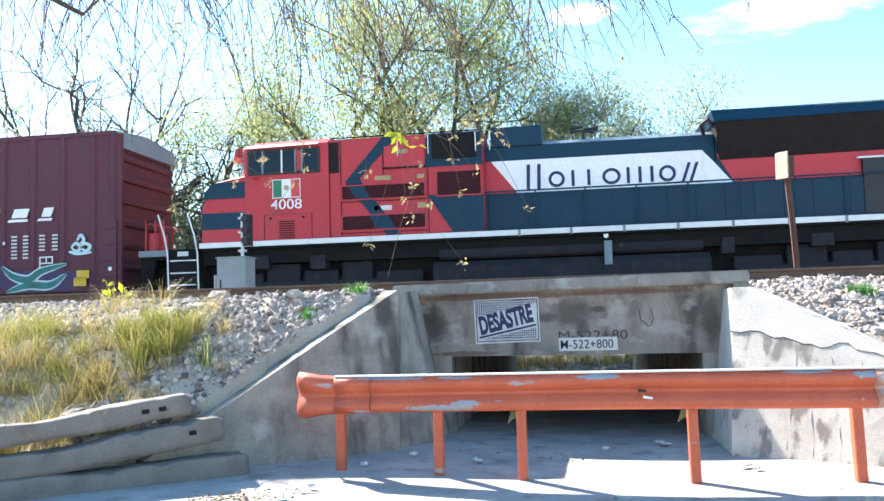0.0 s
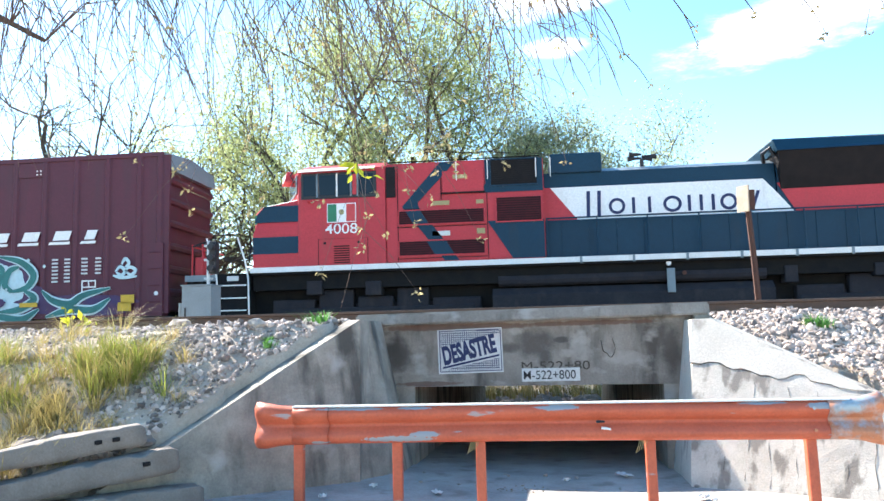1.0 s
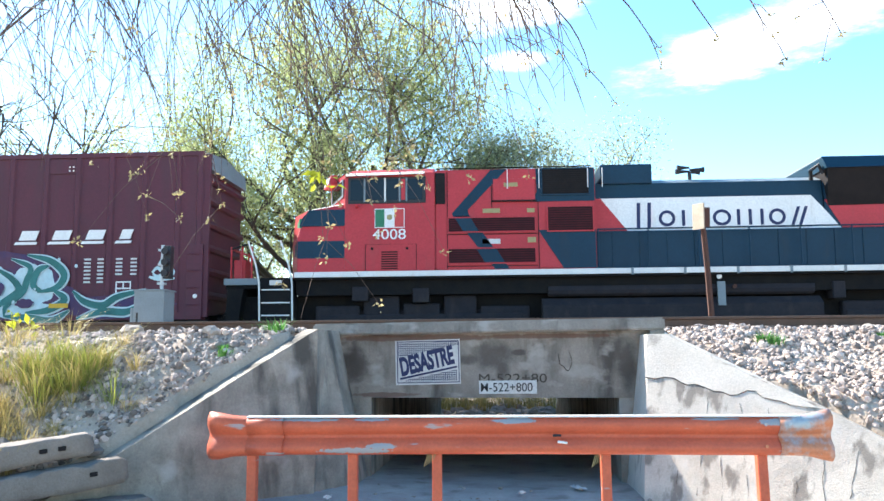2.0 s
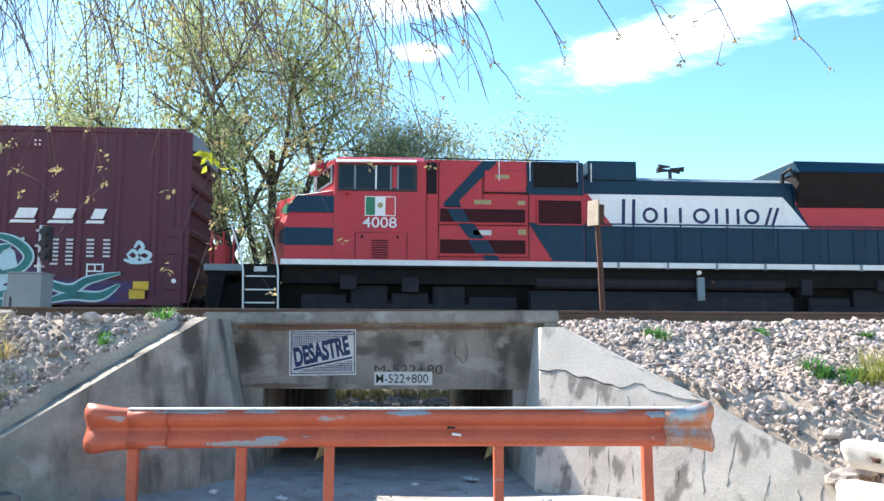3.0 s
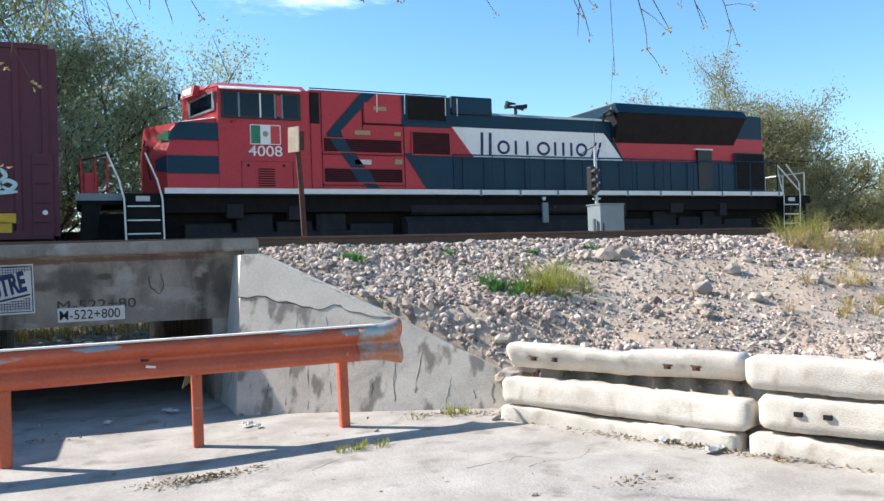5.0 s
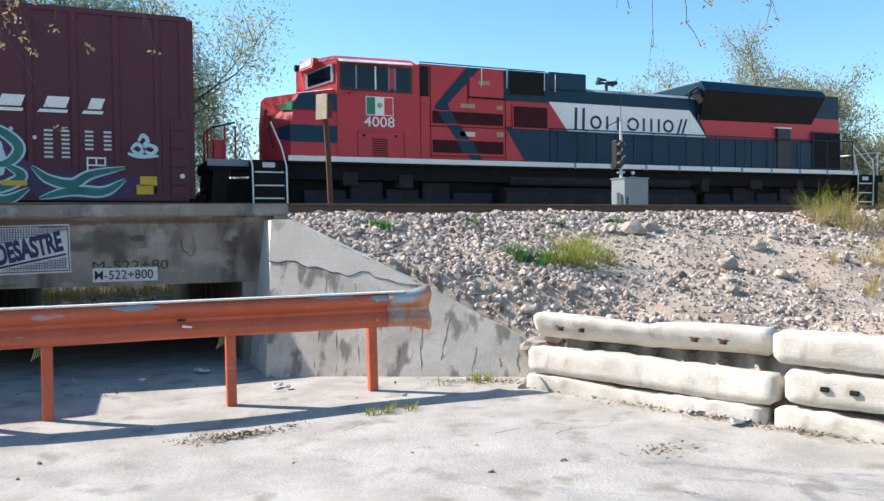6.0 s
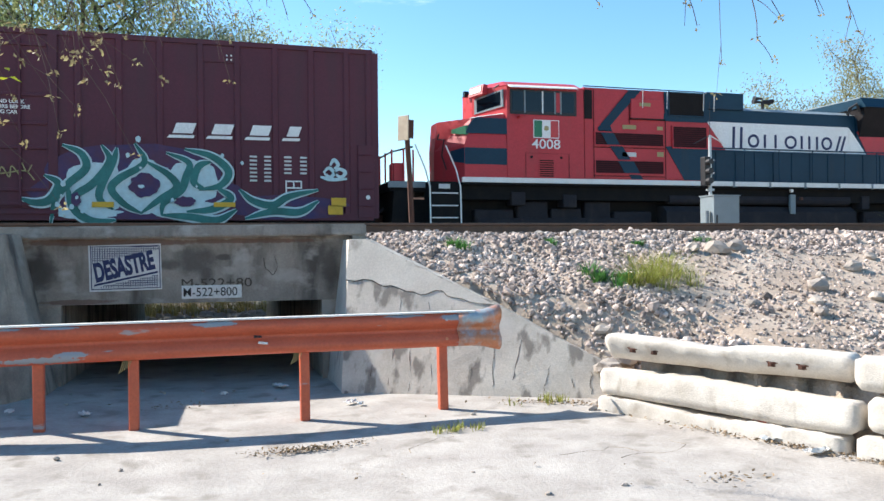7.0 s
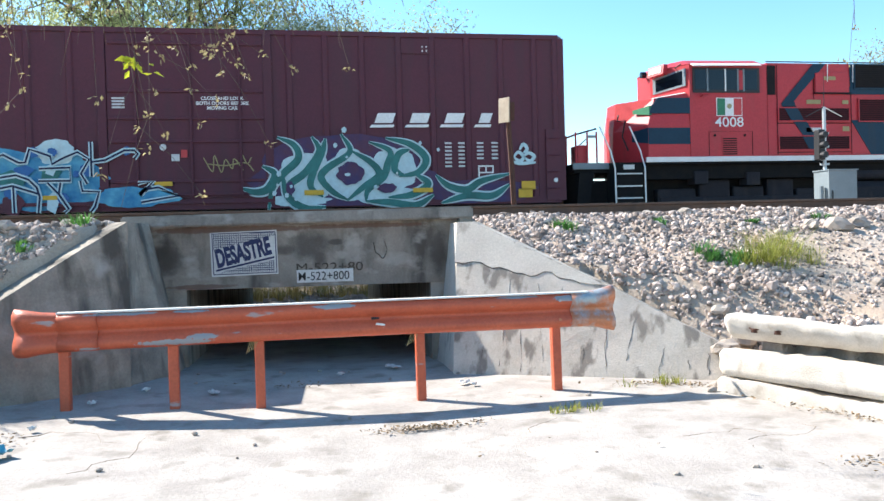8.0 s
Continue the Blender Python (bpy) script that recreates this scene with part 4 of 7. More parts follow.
lv = part("louvre", boxed(1.82, 2.28, -1.560, -1.548, 1.99, 2.48), M_RED, loco, "slatted vent")
for i in range(8):
    z = 2.01 + i * 0.058
    part("slat", boxed(1.85, 2.25, -1.568, -1.558, z, z + 0.03), M_GRILLE, lv)
for x0, z0, x1, z1 in ((1.45, 1.98, 1.455, 2.62), (2.70, 1.98, 2.705, 2.62), (1.45, 2.62, 2.705, 2.625)):
    flat(rect(x0, z0, x1 + 0.008, z1), -1.556, "seam", M_GRILLE, cab, thick=0.003)
for x in (1.62, 2.48):
    part("lift_eye", tubed([(x, -1.57, 2.52), (x, -1.548, 2.52)], 0.035, 0.035, 8), M_GRILLE, cab)

# wide hood behind the cab
g = bmesh.new()
slab(g, [(3.16, -1.52, 1.97), (7.08, -1.52, 1.97), (7.08, 1.52, 1.97), (3.16, 1.52, 1.97)], [(3.16, -1.50, 4.46), (7.08, -1.50, 4.46), (7.08, 1.50, 4.46), (3.16, 1.50, 4.46)])
bmesh.ops.bevel(g, geom=list(g.edges), offset=0.035, segments=2, affect="EDGES")
hood = part("equipment_hood", g, M_RED, loco, "red equipment hood with grilles and blue chevron")
HY = -1.522
# flat dark plate: the shade inside the door recess, put into the colour
flat(rect(3.18, 3.60, 3.42, 4.38), HY, "door_recess", M_GRILLE, hood)
for poly in ([(4.55, 4.44), (4.93, 4.44), (3.95, 3.42), (3.58, 3.36)], [(3.58, 3.36), (3.62, 3.28), (4.02, 3.28), (3.97, 3.44)], [(3.62, 3.30), (4.02, 3.30), (4.98, 1.985), (4.62, 1.985)],
             [(5.64, 4.44), (7.06, 4.44), (7.06, 3.62), (5.50, 3.62), (5.66, 3.85)], [(5.68, 2.92), (7.06, 2.92), (7.06, 1.985), (6.28, 1.985)]):
    flat(poly, HY, "blue_chevron", M_BLUE, hood, thick=0.008)


def grille(x0, z0, x1, z1, parent, y, frame_mat, bars=9, label="dark louvred grille", mesh_mat=None):
    gr = part("grille", boxed(x0, x1, y - 0.02, y + 0.01, z0, z1), mesh_mat or M_GRILLE, parent, label)
    for i in range(bars):
        z = z0 + (z1 - z0) * (i + 0.5) / bars
        part("slat", boxed(x0 + 0.02, x1 - 0.02, y - 0.028, y - 0.018, z - 0.008, z + 0.008), M_DARK, gr)
    for a, b, c, d in ((x0 - 0.03, z0 - 0.03, x1 + 0.03, z0), (x0 - 0.03, z1, x1 + 0.03, z1 + 0.03), (x0 - 0.03, z0, x0, z1), (x1, z0, x1 + 0.03, z1)):
        part("frame_strip", boxed(a, c, y - 0.03, y + 0.005, b, d), frame_mat, gr)
    return gr


grille(3.50, 2.91, 5.60, 3.24, hood, HY - 0.006, M_RED, 6, "dirty dark red louvred grille", M_GRILLE_RED)
grille(3.50, 2.14, 5.60, 2.48, hood, HY - 0.006, M_RED, 6, "dirty dark red louvred grille", M_GRILLE_RED)
for x0, x1, zz in ((3.86, 4.24, 2.91), (4.38, 4.86, 2.14)):
    flat([(x0, zz), (x1, zz), (x1 - 0.2, zz + 0.33), (x0 - 0.2, zz + 0.33)], HY - 0.034, "blue_chevron", M_BLUE, hood)
grille(5.92, 2.90, 7.0, 3.48, hood, HY - 0.008, M_RED, 10, "dirty dark red louvred grille", M_GRILLE_RED)
grille(5.80, 3.80, 6.92, 4.42, hood, HY - 0.008, M_BLUE, 12)
pd = part("panel_door", boxed(4.60, 5.62, HY - 0.03, HY, 3.66, 4.20, bevel=0.012), M_RED, hood, "raised red access panel")
part("ledge", boxed(4.55, 5.66, HY - 0.06, HY, 3.63, 3.665), M_GRILLE, pd)
for x0, z0, x1, z1, mt in ((4.34, 3.36, 4.76, 3.47, M_CHALK), (4.32, 2.60, 4.76, 2.72, M_SIGN), (5.42, 2.62, 5.62, 2.75, M_CHALK), (5.42, 3.36, 5.6, 3.46, M_CHALK), (4.86, 4.0, 5.2, 4.10, M_CHALK)):
    flat(rect(x0, z0, x1, z1), HY - 0.03 if z0 > 3.9 else HY, "notice", mt, hood, "small pale notice plate", thick=0.008)
for z in (2.83, 2.05):
    flat(rect(3.45, z, 5.66, z + 0.02), HY, "seam", M_GRILLE, hood, thick=0.004)
for x in (3.46, 5.68, 4.55):
    flat(rect(x, 2.0 if x != 4.55 else 3.5, x + 0.018, 4.4), HY, "seam", M_GRILLE, hood, thick=0.004)
part("roof_rail", tubed([(3.2, -1.45, 4.50), (7.0, -1.45, 4.50)], 0.015, 0.015), M_DARK, hood)
for x in (4.95, 5.72, 6.9, 7.25):
    part("grab_iron", tubed([(x, -1.56, 3.95), (x, -1.58, 4.42)], 0.012, 0.012), M_WHITE, hood)

# long engine hood
LY, UY = -1.30, -1.20
low_hood = part("engine_compartment", boxed(7.08, 18.75, LY, 1.30, 1.97, 2.90, bevel=0.02), M_BLUE, loco, "dark blue ribbed engine compartment")
for i in range(17):
    x = 7.5 + i * 0.66
    part("door_rib", boxed(x - 0.02, x + 0.02, LY - 0.018, LY, 2.0, 2.86), M_BLUE, low_hood)
g = bmesh.new()
slab(g, [(7.08, UY, 2.90), (12.6, UY, 2.90), (12.6, -UY, 2.90), (7.08, -UY, 2.90)], [(7.08, -1.15, 4.10), (12.6, -1.15, 4.10), (12.6, 1.15, 4.10), (7.08, 1.15, 4.10)])
up_hood = part("engine_hood", g, M_BLUE, loco, "dark blue engine hood")
g = bmesh.new()
slab(g, [(8.5, -1.15, 4.10), (12.6, -1.15, 4.10), (12.6, 1.15, 4.10), (8.5, 1.15, 4.10)], [(8.5, -0.8, 4.24), (12.6, -0.8, 4.24), (12.6, 0.8, 4.24), (8.5, 0.8, 4.24)])
part("hood_roof", g, M_GREYBOX, up_hood, "pale grey hood roof")
g = bmesh.new()
box(g, 7.25, 8.52, -1.22, 1.22, 4.08, 4.58, bevel=0.04)
part("exhaust_housing", g, M_BLUE, loco, "dark blue box over the hood")
part("white_panel", plate([(7.24, 3.72), (7.88, 2.905), (12.98, 2.905), (12.55, 3.44), (12.30, 3.72)], -1.222, -1.19), M_PANELWHITE, up_hood, "large white lettering panel")
part("red_wedge", plate([(7.085, 3.72), (7.26, 3.72), (7.90, 2.905), (7.085, 2.905)], -1.218, -1.19), M_RED, up_hood)
# company mark: plain dark blue bars and rings, no letters
def mark_bar(x, z0, z1, lean=0.0, w=0.075):
    part("company_bar", plate([(x, z0), (x + w, z0), (x + w + lean, z1), (x + lean, z1)], -1.232, -1.215), M_INK, up_hood, "dark blue bar of the company mark")


def mark_ring(x0, x1, z0, z1, w=0.072):
    g = bmesh.new()
    cx_, cz_, a, b = 0.5 * (x0 + x1), 0.5 * (z0 + z1), 0.5 * (x1 - x0), 0.5 * (z1 - z0)
    rings = [[g.verts.new((cx_ + (a - k) * math.cos(t * math.pi / 12), y, cz_ + (b - k) * math.sin(t * math.pi / 12))) for t in range(24)] for k, y in ((0, -1.215), (0, -1.232), (w, -1.232), (w, -1.215))]
    for p, q in zip(rings, rings[1:]):
        for t in range(24):
            g.faces.new((p[t], p[(t + 1) % 24], q[(t + 1) % 24], q[t]))
    part("company_ring", g, M_INK, up_hood, "dark blue ring of the company mark")


for x in (8.10, 8.36):
    mark_bar(x, 2.98, 3.60, 0.02, 0.085)
for x0, x1 in ((8.64, 9.04), (9.94, 10.38), (11.28, 11.68)):
    mark_ring(x0, x1, 3.0, 3.40)
for x in (9.20, 9.58, 10.52, 10.80, 11.08):
    mark_bar(x, 3.01, 3.40)
for x in (11.80, 11.98):
    mark_bar(x, 2.99, 3.44, 0.16)
part("company_rule", boxed(8.0, 12.3, -1.230, -1.215, 2.945, 2.965), M_INK, up_hood, "thin dark rule under the company mark")
horn = part("air_horn", tubed([(9.55, -0.75, 4.2), (9.55, -0.75, 4.45)], 0.05, 0.05, 8), M_BLACK, loco, "black roof air horn")
for dz, dx, s in ((0.26, -0.34, 1), (0.30, 0.36, -1), (0.36, -0.30, 1), (0.24, 0.25, -1)):
    part("trumpet", tubed([(9.55, -0.75, 4.2 + dz), (9.55 + dx * 0.7, -0.75, 4.2 + dz), (9.55 + dx, -0.75, 4.2 + dz)], 0.025, 0.075, 10), M_BLACK, horn)
# radiator section
g = bmesh.new()
slab(g, [(12.62, -1.22, 2.90), (18.75, -1.22, 2.90), (18.75, 1.22, 2.90), (12.62, 1.22, 2.90)], [(12.62, -1.2, 4.50), (18.75, -1.2, 4.50), (18.75, 1.2, 4.50), (12.62, 1.2, 4.50)])
rear = part("rear_hood", g, M_BLUE, loco, "dark blue rear hood")
part("red_band", plate([(12.62, 3.60), (13.02, 2.905), (18.74, 2.96), (18.74, 3.72), (17.55, 3.72), (17.35, 3.50)], -1.228, -1.2), M_RED, rear, "red band")
g = bmesh.new()
slab(g, [(12.70, -1.24, 3.45), (17.45, -1.24, 3.50), (17.45, 1.24, 3.50), (12.70, 1.24, 3.45)], [(12.58, -1.62, 4.34), (17.66, -1.62, 4.34), (17.66, 1.62, 4.34), (12.58, 1.62, 4.34)])
part("radiator_intake", g, M_GRILLE, rear, "dark flared radiator intake")
g = bmesh.new()
slab(g, [(12.55, -1.65, 4.30), (17.70, -1.65, 4.34), (17.70, 1.65, 4.34), (12.55, 1.65, 4.30)], [(12.50, -1.5, 4.60), (17.75, -1.45, 4.56), (17.75, 1.45, 4.56), (12.50, 1.5, 4.60)])
part("radiator_hood", g, M_BLUE, rear, "dark blue flared radiator hood")
part("radiator_roof", boxed(12.5, 17.75, -1.48, 1.48, 4.575, 4.612, bevel=0.01), M_GREYBOX, rear, "pale radiator roof edge")
for x in (13.4, 14.9, 16.4):
    part("fan_cowl", tubed([(x, 0, 4.58), (x, 0, 4.68)], 0.66, 0.62, 20), M_BLACK, rear, "round roof fan cowl")
part("rear_door", plate(rect(15.85, 2.03, 16.42, 3.30), LY - 0.03, LY + 0.1), M_BLACK, rear, "dark open door")
part("door_hood", boxed(15.75, 16.45, -1.36, -1.2, 3.30, 3.34), M_WHITE, rear)
grille(17.45, 2.06, 18.66, 3.22, rear, LY - 0.006, M_BLUE, 14)
part("filter_bracket", tubed([(12.38, -1.1, 4.1), (12.3, -1.3, 4.3), (12.45, -1.4, 4.42), (12.55, -1.4, 4.2)], 0.05, 0.05), M_BLACK, rear)
# handrail along the walkway
part("handrail", tubed([(7.1, -1.5, 2.92), (13, -1.5, 2.93), (19.1, -1.5, 2.95)], 0.02, 0.02), M_BLUE, loco, "dark blue walkway handrail")
for i in range(11):
    x = 7.12 + i * 1.195
    part("stanchion", tubed([(x, -1.5, 1.96), (x, -1.5, 2.93)], 0.02, 0.02), M_BLUE, loco)


def steps(x0, x1, sign_x, group_label):
    # near-black well: the shade between the treads is put into its colour
    st = part("step_well", boxed(x0, x1, -1.50, -1.0, 0.55, 1.84), M_DARK, loco, "step well darkened for the shade between treads")
    for z in (0.62, 0.90, 1.21, 1.53):
        part("tread", boxed(x0 + 0.06, x1 - 0.06, -1.53, -1.3, z, z + 0.03), M_WHITE, st, "white-edged tread")
    part("notice", boxed(x0 + 0.25, x0 + 0.55, -1.506, -1.50, 1.66, 1.78), M_SIGN, st)
    for x in (x0 + 0.0, x1 + 0.0):
        part("step_rail", tubed([(x + 0.02, -1.53, 0.75), (x, -1.55, 1.70), (x - 0.10, -1.50, 2.15), (x - 0.34, -1.40, 2.78)] if sign_x < 0 else [(x - 0.02, -1.53, 0.75), (x, -1.55, 1.8), (x - 0.1 if x == x0 else x + 0.02, -1.50, 2.3), (x - 0.2 if x == x0 else x - 0.5, -1.45, 2.9)], 0.022, 0.022), M_WHITE, loco, "white curved step handrail")
    return st


steps(-1.18, -0.36, -1, "front")
steps(19.3, 20.05, 1, "rear")
part("front_platform", boxed(-2.15, -0.3, -1.15, 1.15, 1.60, 1.86, bevel=0.03), M_DARK, loco)
part("front_platform_edge", boxed(-2.18, -1.2, -1.2, -1.14, 1.70, 1.86), M_GREYBOX, loco)
part("rear_platform", boxed(19.2, 20.7, -1.4, 1.4, 1.60, 1.86, bevel=0.03), M_DARK, loco)
for x, y in ((-2.05, -1.05), (-1.75, -1.1), (-2.05, -0.3), (-2.05, 0.4), (-1.5, -1.12), (20.55, -1.3), (20.55, -0.4), (20.55, 0.4)):
    part("end_stanchion", tubed([(x, y, 1.85), (x, y, 2.68)], 0.025, 0.025), M_RED if x < 0 else M_WHITE, loco)
part("end_rail", tubed([(-2.05, -1.05, 2.62), (-2.05, 1.0, 2.62)], 0.025, 0.025), M_RED, loco)
part("end_rail", tubed([(-2.05, -1.05, 2.62), (-1.5, -1.12, 2.76)], 0.025, 0.025), M_BLACK, loco)
part("end_rail", tubed([(20.55, -1.3, 2.65), (20.55, 1.2, 2.65)], 0.025, 0.025), M_WHITE, loco)
part("end_rail", tubed([(19.1, -1.45, 2.9), (20.1, -1.5, 2.0)], 0.025, 0.025), M_WHITE, loco)
part("cable_box", boxed(-2.0, -1.7, -1.0, -0.5, 1.86, 2.35, bevel=0.03), M_RED, loco)
for x, d in ((-2.15, -1), (20.7, 1)):
    part("pilot", slab(bmesh.new(), [(x, -1.2, 0.35), (x - d * 0.3, -1.2, 0.35), (x - d * 0.3, 1.2, 0.35), (x, 1.2, 0.35)], [(x - d * 0.1, -1.3, 1.6), (x - d * 0.5, -1.3, 1.6), (x - d * 0.5, 1.3, 1.6), (x - d * 0.1, 1.3, 1.6)]), M_DARK, loco)
    part("coupler", boxed(min(x, x + d * 0.62), max(x, x + d * 0.62), -0.18, 0.18, 0.72, 1.05, bevel=0.05), M_RUST, loco)
    part("air_hose", tubed(smooth_line([(x, -0.5, 1.2), (x + d * 0.25, -0.55, 0.95), (x + d * 0.35, -0.45, 0.6), (x + d * 0.5, -0.3, 0.6)]), 0.03, 0.03), M_BLACK, loco)
# tank and underframe gear
g = bmesh.new()
prof = [(-1.45, 0.55), (-1.30, 0.35), (1.30, 0.35), (1.45, 0.55), (1.45, 1.10), (1.25, 1.27), (-1.25, 1.27), (-1.45, 1.10)]
slab(g, [(5.75, a, b) for a, b in prof], [(12.35, a, b) for a, b in prof])
part("fuel_tank", g, M_TRUCK, loco, "dark fuel tank")
# dark filler added in place of the gear, closes bright gaps under the frame
part("gear_filler", boxed(-1.9, 19.4, -0.95, 0.95, 0.42, 1.41), M_DARK, loco)
part("air_tank", tubed([(5.9, -1.25, 1.46), (12.2, -1.25, 1.46)], 0.15, 0.15, 10), M_TRUCK, loco)
part("fuel_filler", boxed(9.9, 10.08, -1.50, -1.42, 1.05, 1.62), M_GREYBOX, loco)
part("gauge", tubed([(9.95, -1.51, 1.74), (9.95, -1.45, 1.74)], 0.06, 0.06, 8), M_WHITE, loco)
part("gauge", tubed([(10.3, -1.51, 1.5), (10.3, -1.45, 1.5)], 0.05, 0.05, 8), M_RUST, loco)
for x0, x1, z0, z1 in ((1.1, 1.5, 1.25, 1.6), (2.6, 3.0, 1.2, 1.55), (12.6, 12.9, 1.2, 1.6), (14.6, 15.1, 1.3, 1.6), (16.6, 16.9, 1.2, 1.6)):
    part("equipment_box", boxed(x0, x1, -1.42, -1.0, z0, z1, bevel=0.03), M_TRUCK, loco)


def wheelset(parent, x, r):
    bm = bmesh.new()
    for s in (-1, 1):
        tube(bm, [(0, s * 0.65, 0), (0, s * 0.79, 0)], r, r, 24)
        tube(bm, [(0, s * 0.79, 0), (0, s * 0.82, 0)], r * 0.8, r * 0.78, 24)
        for k in range(4):
            a = k * math.pi / 2
            tube(bm, [(r * 0.5 * math.cos(a), s * 0.81, r * 0.5 * math.sin(a)), (r * 0.5 * math.cos(a), s * 0.84, r * 0.5 * math.sin(a))], 0.07, 0.07, 6)
    tube(bm, [(0, -0.7, 0), (0, 0.7, 0)], 0.1, 0.1, 10)
    ob = part("wheelset", bm, M_RAIL, parent, "steel wheels on an axle")
    ob.location = (x, 0, r)
    return ob


WHEELS = []


def truck(parent, xs, r, name="truck"):
    x0, x1 = xs[0], xs[-1]
    bm = bmesh.new()
    for s in (-1, 1):
        y0, y1 = sorted((s * 1.02, s * 1.22))
        box(bm, x0 - 0.55, x1 + 0.55, y0, y1, r + 0.12, r + 0.40, bevel=0.05)
        for x in xs:
            box(bm, x - 0.22, x + 0.22, y0, y1, r - 0.2, r + 0.3, bevel=0.05)
            box(bm, x + 0.35, x + 0.6, y0 + 0.02, y1 - 0.02, r - 0.12, r + 0.25, bevel=0.04)
    box(bm, x0 - 0.3, x1 + 0.3, -1.0, 1.0, r + 0.2, r + 0.5)
    if len(xs) == 3:
        for s in (-1, 1):
            y0, y1 = sorted((s * 0.85, s * 1.18))
            for a, b, c in ((-0.6, 0.5, 0.62), (0.6, 1.5, 0.85), (1.6, 2.5, 0.66), (2.6, 3.4, 0.85), (3.5, 4.7, 0.58)):
                box(bm, x0 + a, x0 + b, y0, y1, r + 0.2, r + c, bevel=0.06)
    tk = part(name, bm, M_TRUCK, parent, "dark cast truck frame")
    for x in xs:
        if parent is boxcar:
            for s in (-1.24,):
                part("spring", tubed([(0.5 * (x0 + x1), s, r - 0.15), (0.5 * (x0 + x1), s, r + 0.2)], 0.1, 0.1, 8), M_DARK, tk)
        WHEELS.append((wheelset(tk, x, r), r))


truck(loco, (0.75, 2.75, 4.75), 0.53)
truck(loco, (13.5, 15.5, 17.5), 0.53)

# ---- boxcar ----
BX0, BX1, BY = -21.1, -2.65, -1.50
part("body", boxed(BX0, BX1, BY, 1.50, 0.98, 5.02, bevel=0.02), M_MAROON, boxcar, "brown-red ribbed steel body")
part("side_sill", boxed(BX0, BX1 + 0.02, BY - 0.03, -1.2, 0.84, 1.02), M_MAROON, boxcar)
part("top_chord", boxed(BX0, BX1 + 0.01, BY - 0.04, BY + 0.02, 4.96, 5.08, bevel=0.01), M_MAROON, boxcar)
g = bmesh.new()
slab(g, [(BX0 - 0.03, -1.54, 5.05), (BX1 + 0.05, -1.54, 5.05), (BX1 + 0.05, 1.54, 5.05), (BX0 - 0.03, 1.54, 5.05)], [(BX0 - 0.03, -0.1, 5.2), (BX1 + 0.05, -0.1, 5.2), (BX1 + 0.05, 0.1, 5.2), (BX0 - 0.03, 0.1, 5.2)])
part("roof", g, M_GREYBOX, boxcar, "pale galvanised roof")
for x in (-9.37, -8.51, -7.63, -6.73, -5.9, -5.02, -4.16, -3.29, -2.74, -14.3, -15.2, -16.1, -17.0, -17.9, -18.8, -19.7, -20.6):
    g = bmesh.new()
    slab(g, [(x - 0.09, BY, 1.0), (x + 0.09, BY, 1.0), (x + 0.05, BY - 0.045, 1.0), (x - 0.05, BY - 0.045, 1.0)], [(x - 0.09, BY, 4.97), (x + 0.09, BY, 4.97), (x + 0.05, BY - 0.045, 4.97), (x - 0.05, BY - 0.045, 4.97)])
    part("rib", g, M_MAROON, boxcar)
for x in (-9.88, -13.62):
    part("door_post", boxed(x - 0.10, x + 0.10, BY - 0.06, BY, 0.92, 4.98, bevel=0.015), M_MAROON, boxcar)
door = part("door", boxed(-13.5, -9.98, BY - 0.035, BY, 1.12, 4.90), M_MAROON, boxcar, "closed sliding plug doors")
for z in (4.72, 3.61, 2.98, 2.44, 1.51, 1.20):
    part("door_rib", boxed(-13.48, -10.0, BY - 0.075, BY - 0.03, z - 0.035, z + 0.035, bevel=0.012), M_MAROON, door)
for x in (-12.88, -11.66, -10.54):
    part("door_rod", boxed(x - 0.025, x + 0.025, BY - 0.10, BY - 0.05, 1.15, 4.85, bevel=0.008), M_MAROON, door)
part("door_rail", boxed(-17.6, -9.8, BY - 0.09, BY - 0.02, 0.98, 1.06), M_MAROON, boxcar)
# end with horizontal corrugations
for i, z in enumerate((1.45, 2.05, 2.65, 3.25, 3.85, 4.4)):
    part("end_corrugation", tubed([(BX1 + 0.01, -1.42, z), (BX1 + 0.01, 1.42, z)], 0.11, 0.11, 8), M_MAROON, boxcar)
part("corner_post", boxed(BX1 - 0.02, BX1 + 0.16, BY, BY + 0.1, 0.9, 5.0), M_MAROON, boxcar)
part("end_gable", slab(bmesh.new(), [(BX1, -1.45, 4.62), (BX1 + 0.16, -1.45, 4.62), (BX1 + 0.16, 1.45, 4.62), (BX1, 1.45, 4.62)], [(BX1, -1.5, 5.04), (BX1 + 0.10, -1.5, 5.04), (BX1 + 0.10, 1.5, 5.04), (BX1, 1.5, 5.04)]), M_GREYBOX, boxcar, "pale upper end plate")
ladder = part("ladder_panel", boxed(-3.02, BX1 + 0.04, BY - 0.05, BY, 0.9, 2.70, bevel=0.01), M_MAROON, boxcar, "brown side ladder panel")
for i in range(4):
    z = 1.2 + i * 0.42
    part("rung", tubed([(-2.98, BY - 0.09, z), (-2.70, BY - 0.09, z)], 0.014, 0.014), M_MAROON, ladder)
part("round_mark", tubed([(-2.78, BY - 0.06, 1.41), (-2.78, BY - 0.045, 1.41)], 0.055, 0.055, 10), M_WHITE, ladder)
hatch = part("hatch", boxed(-6.66, -5.94, BY - 0.03, BY, 4.56, 4.93, bevel=0.008), M_MAROON, boxcar)
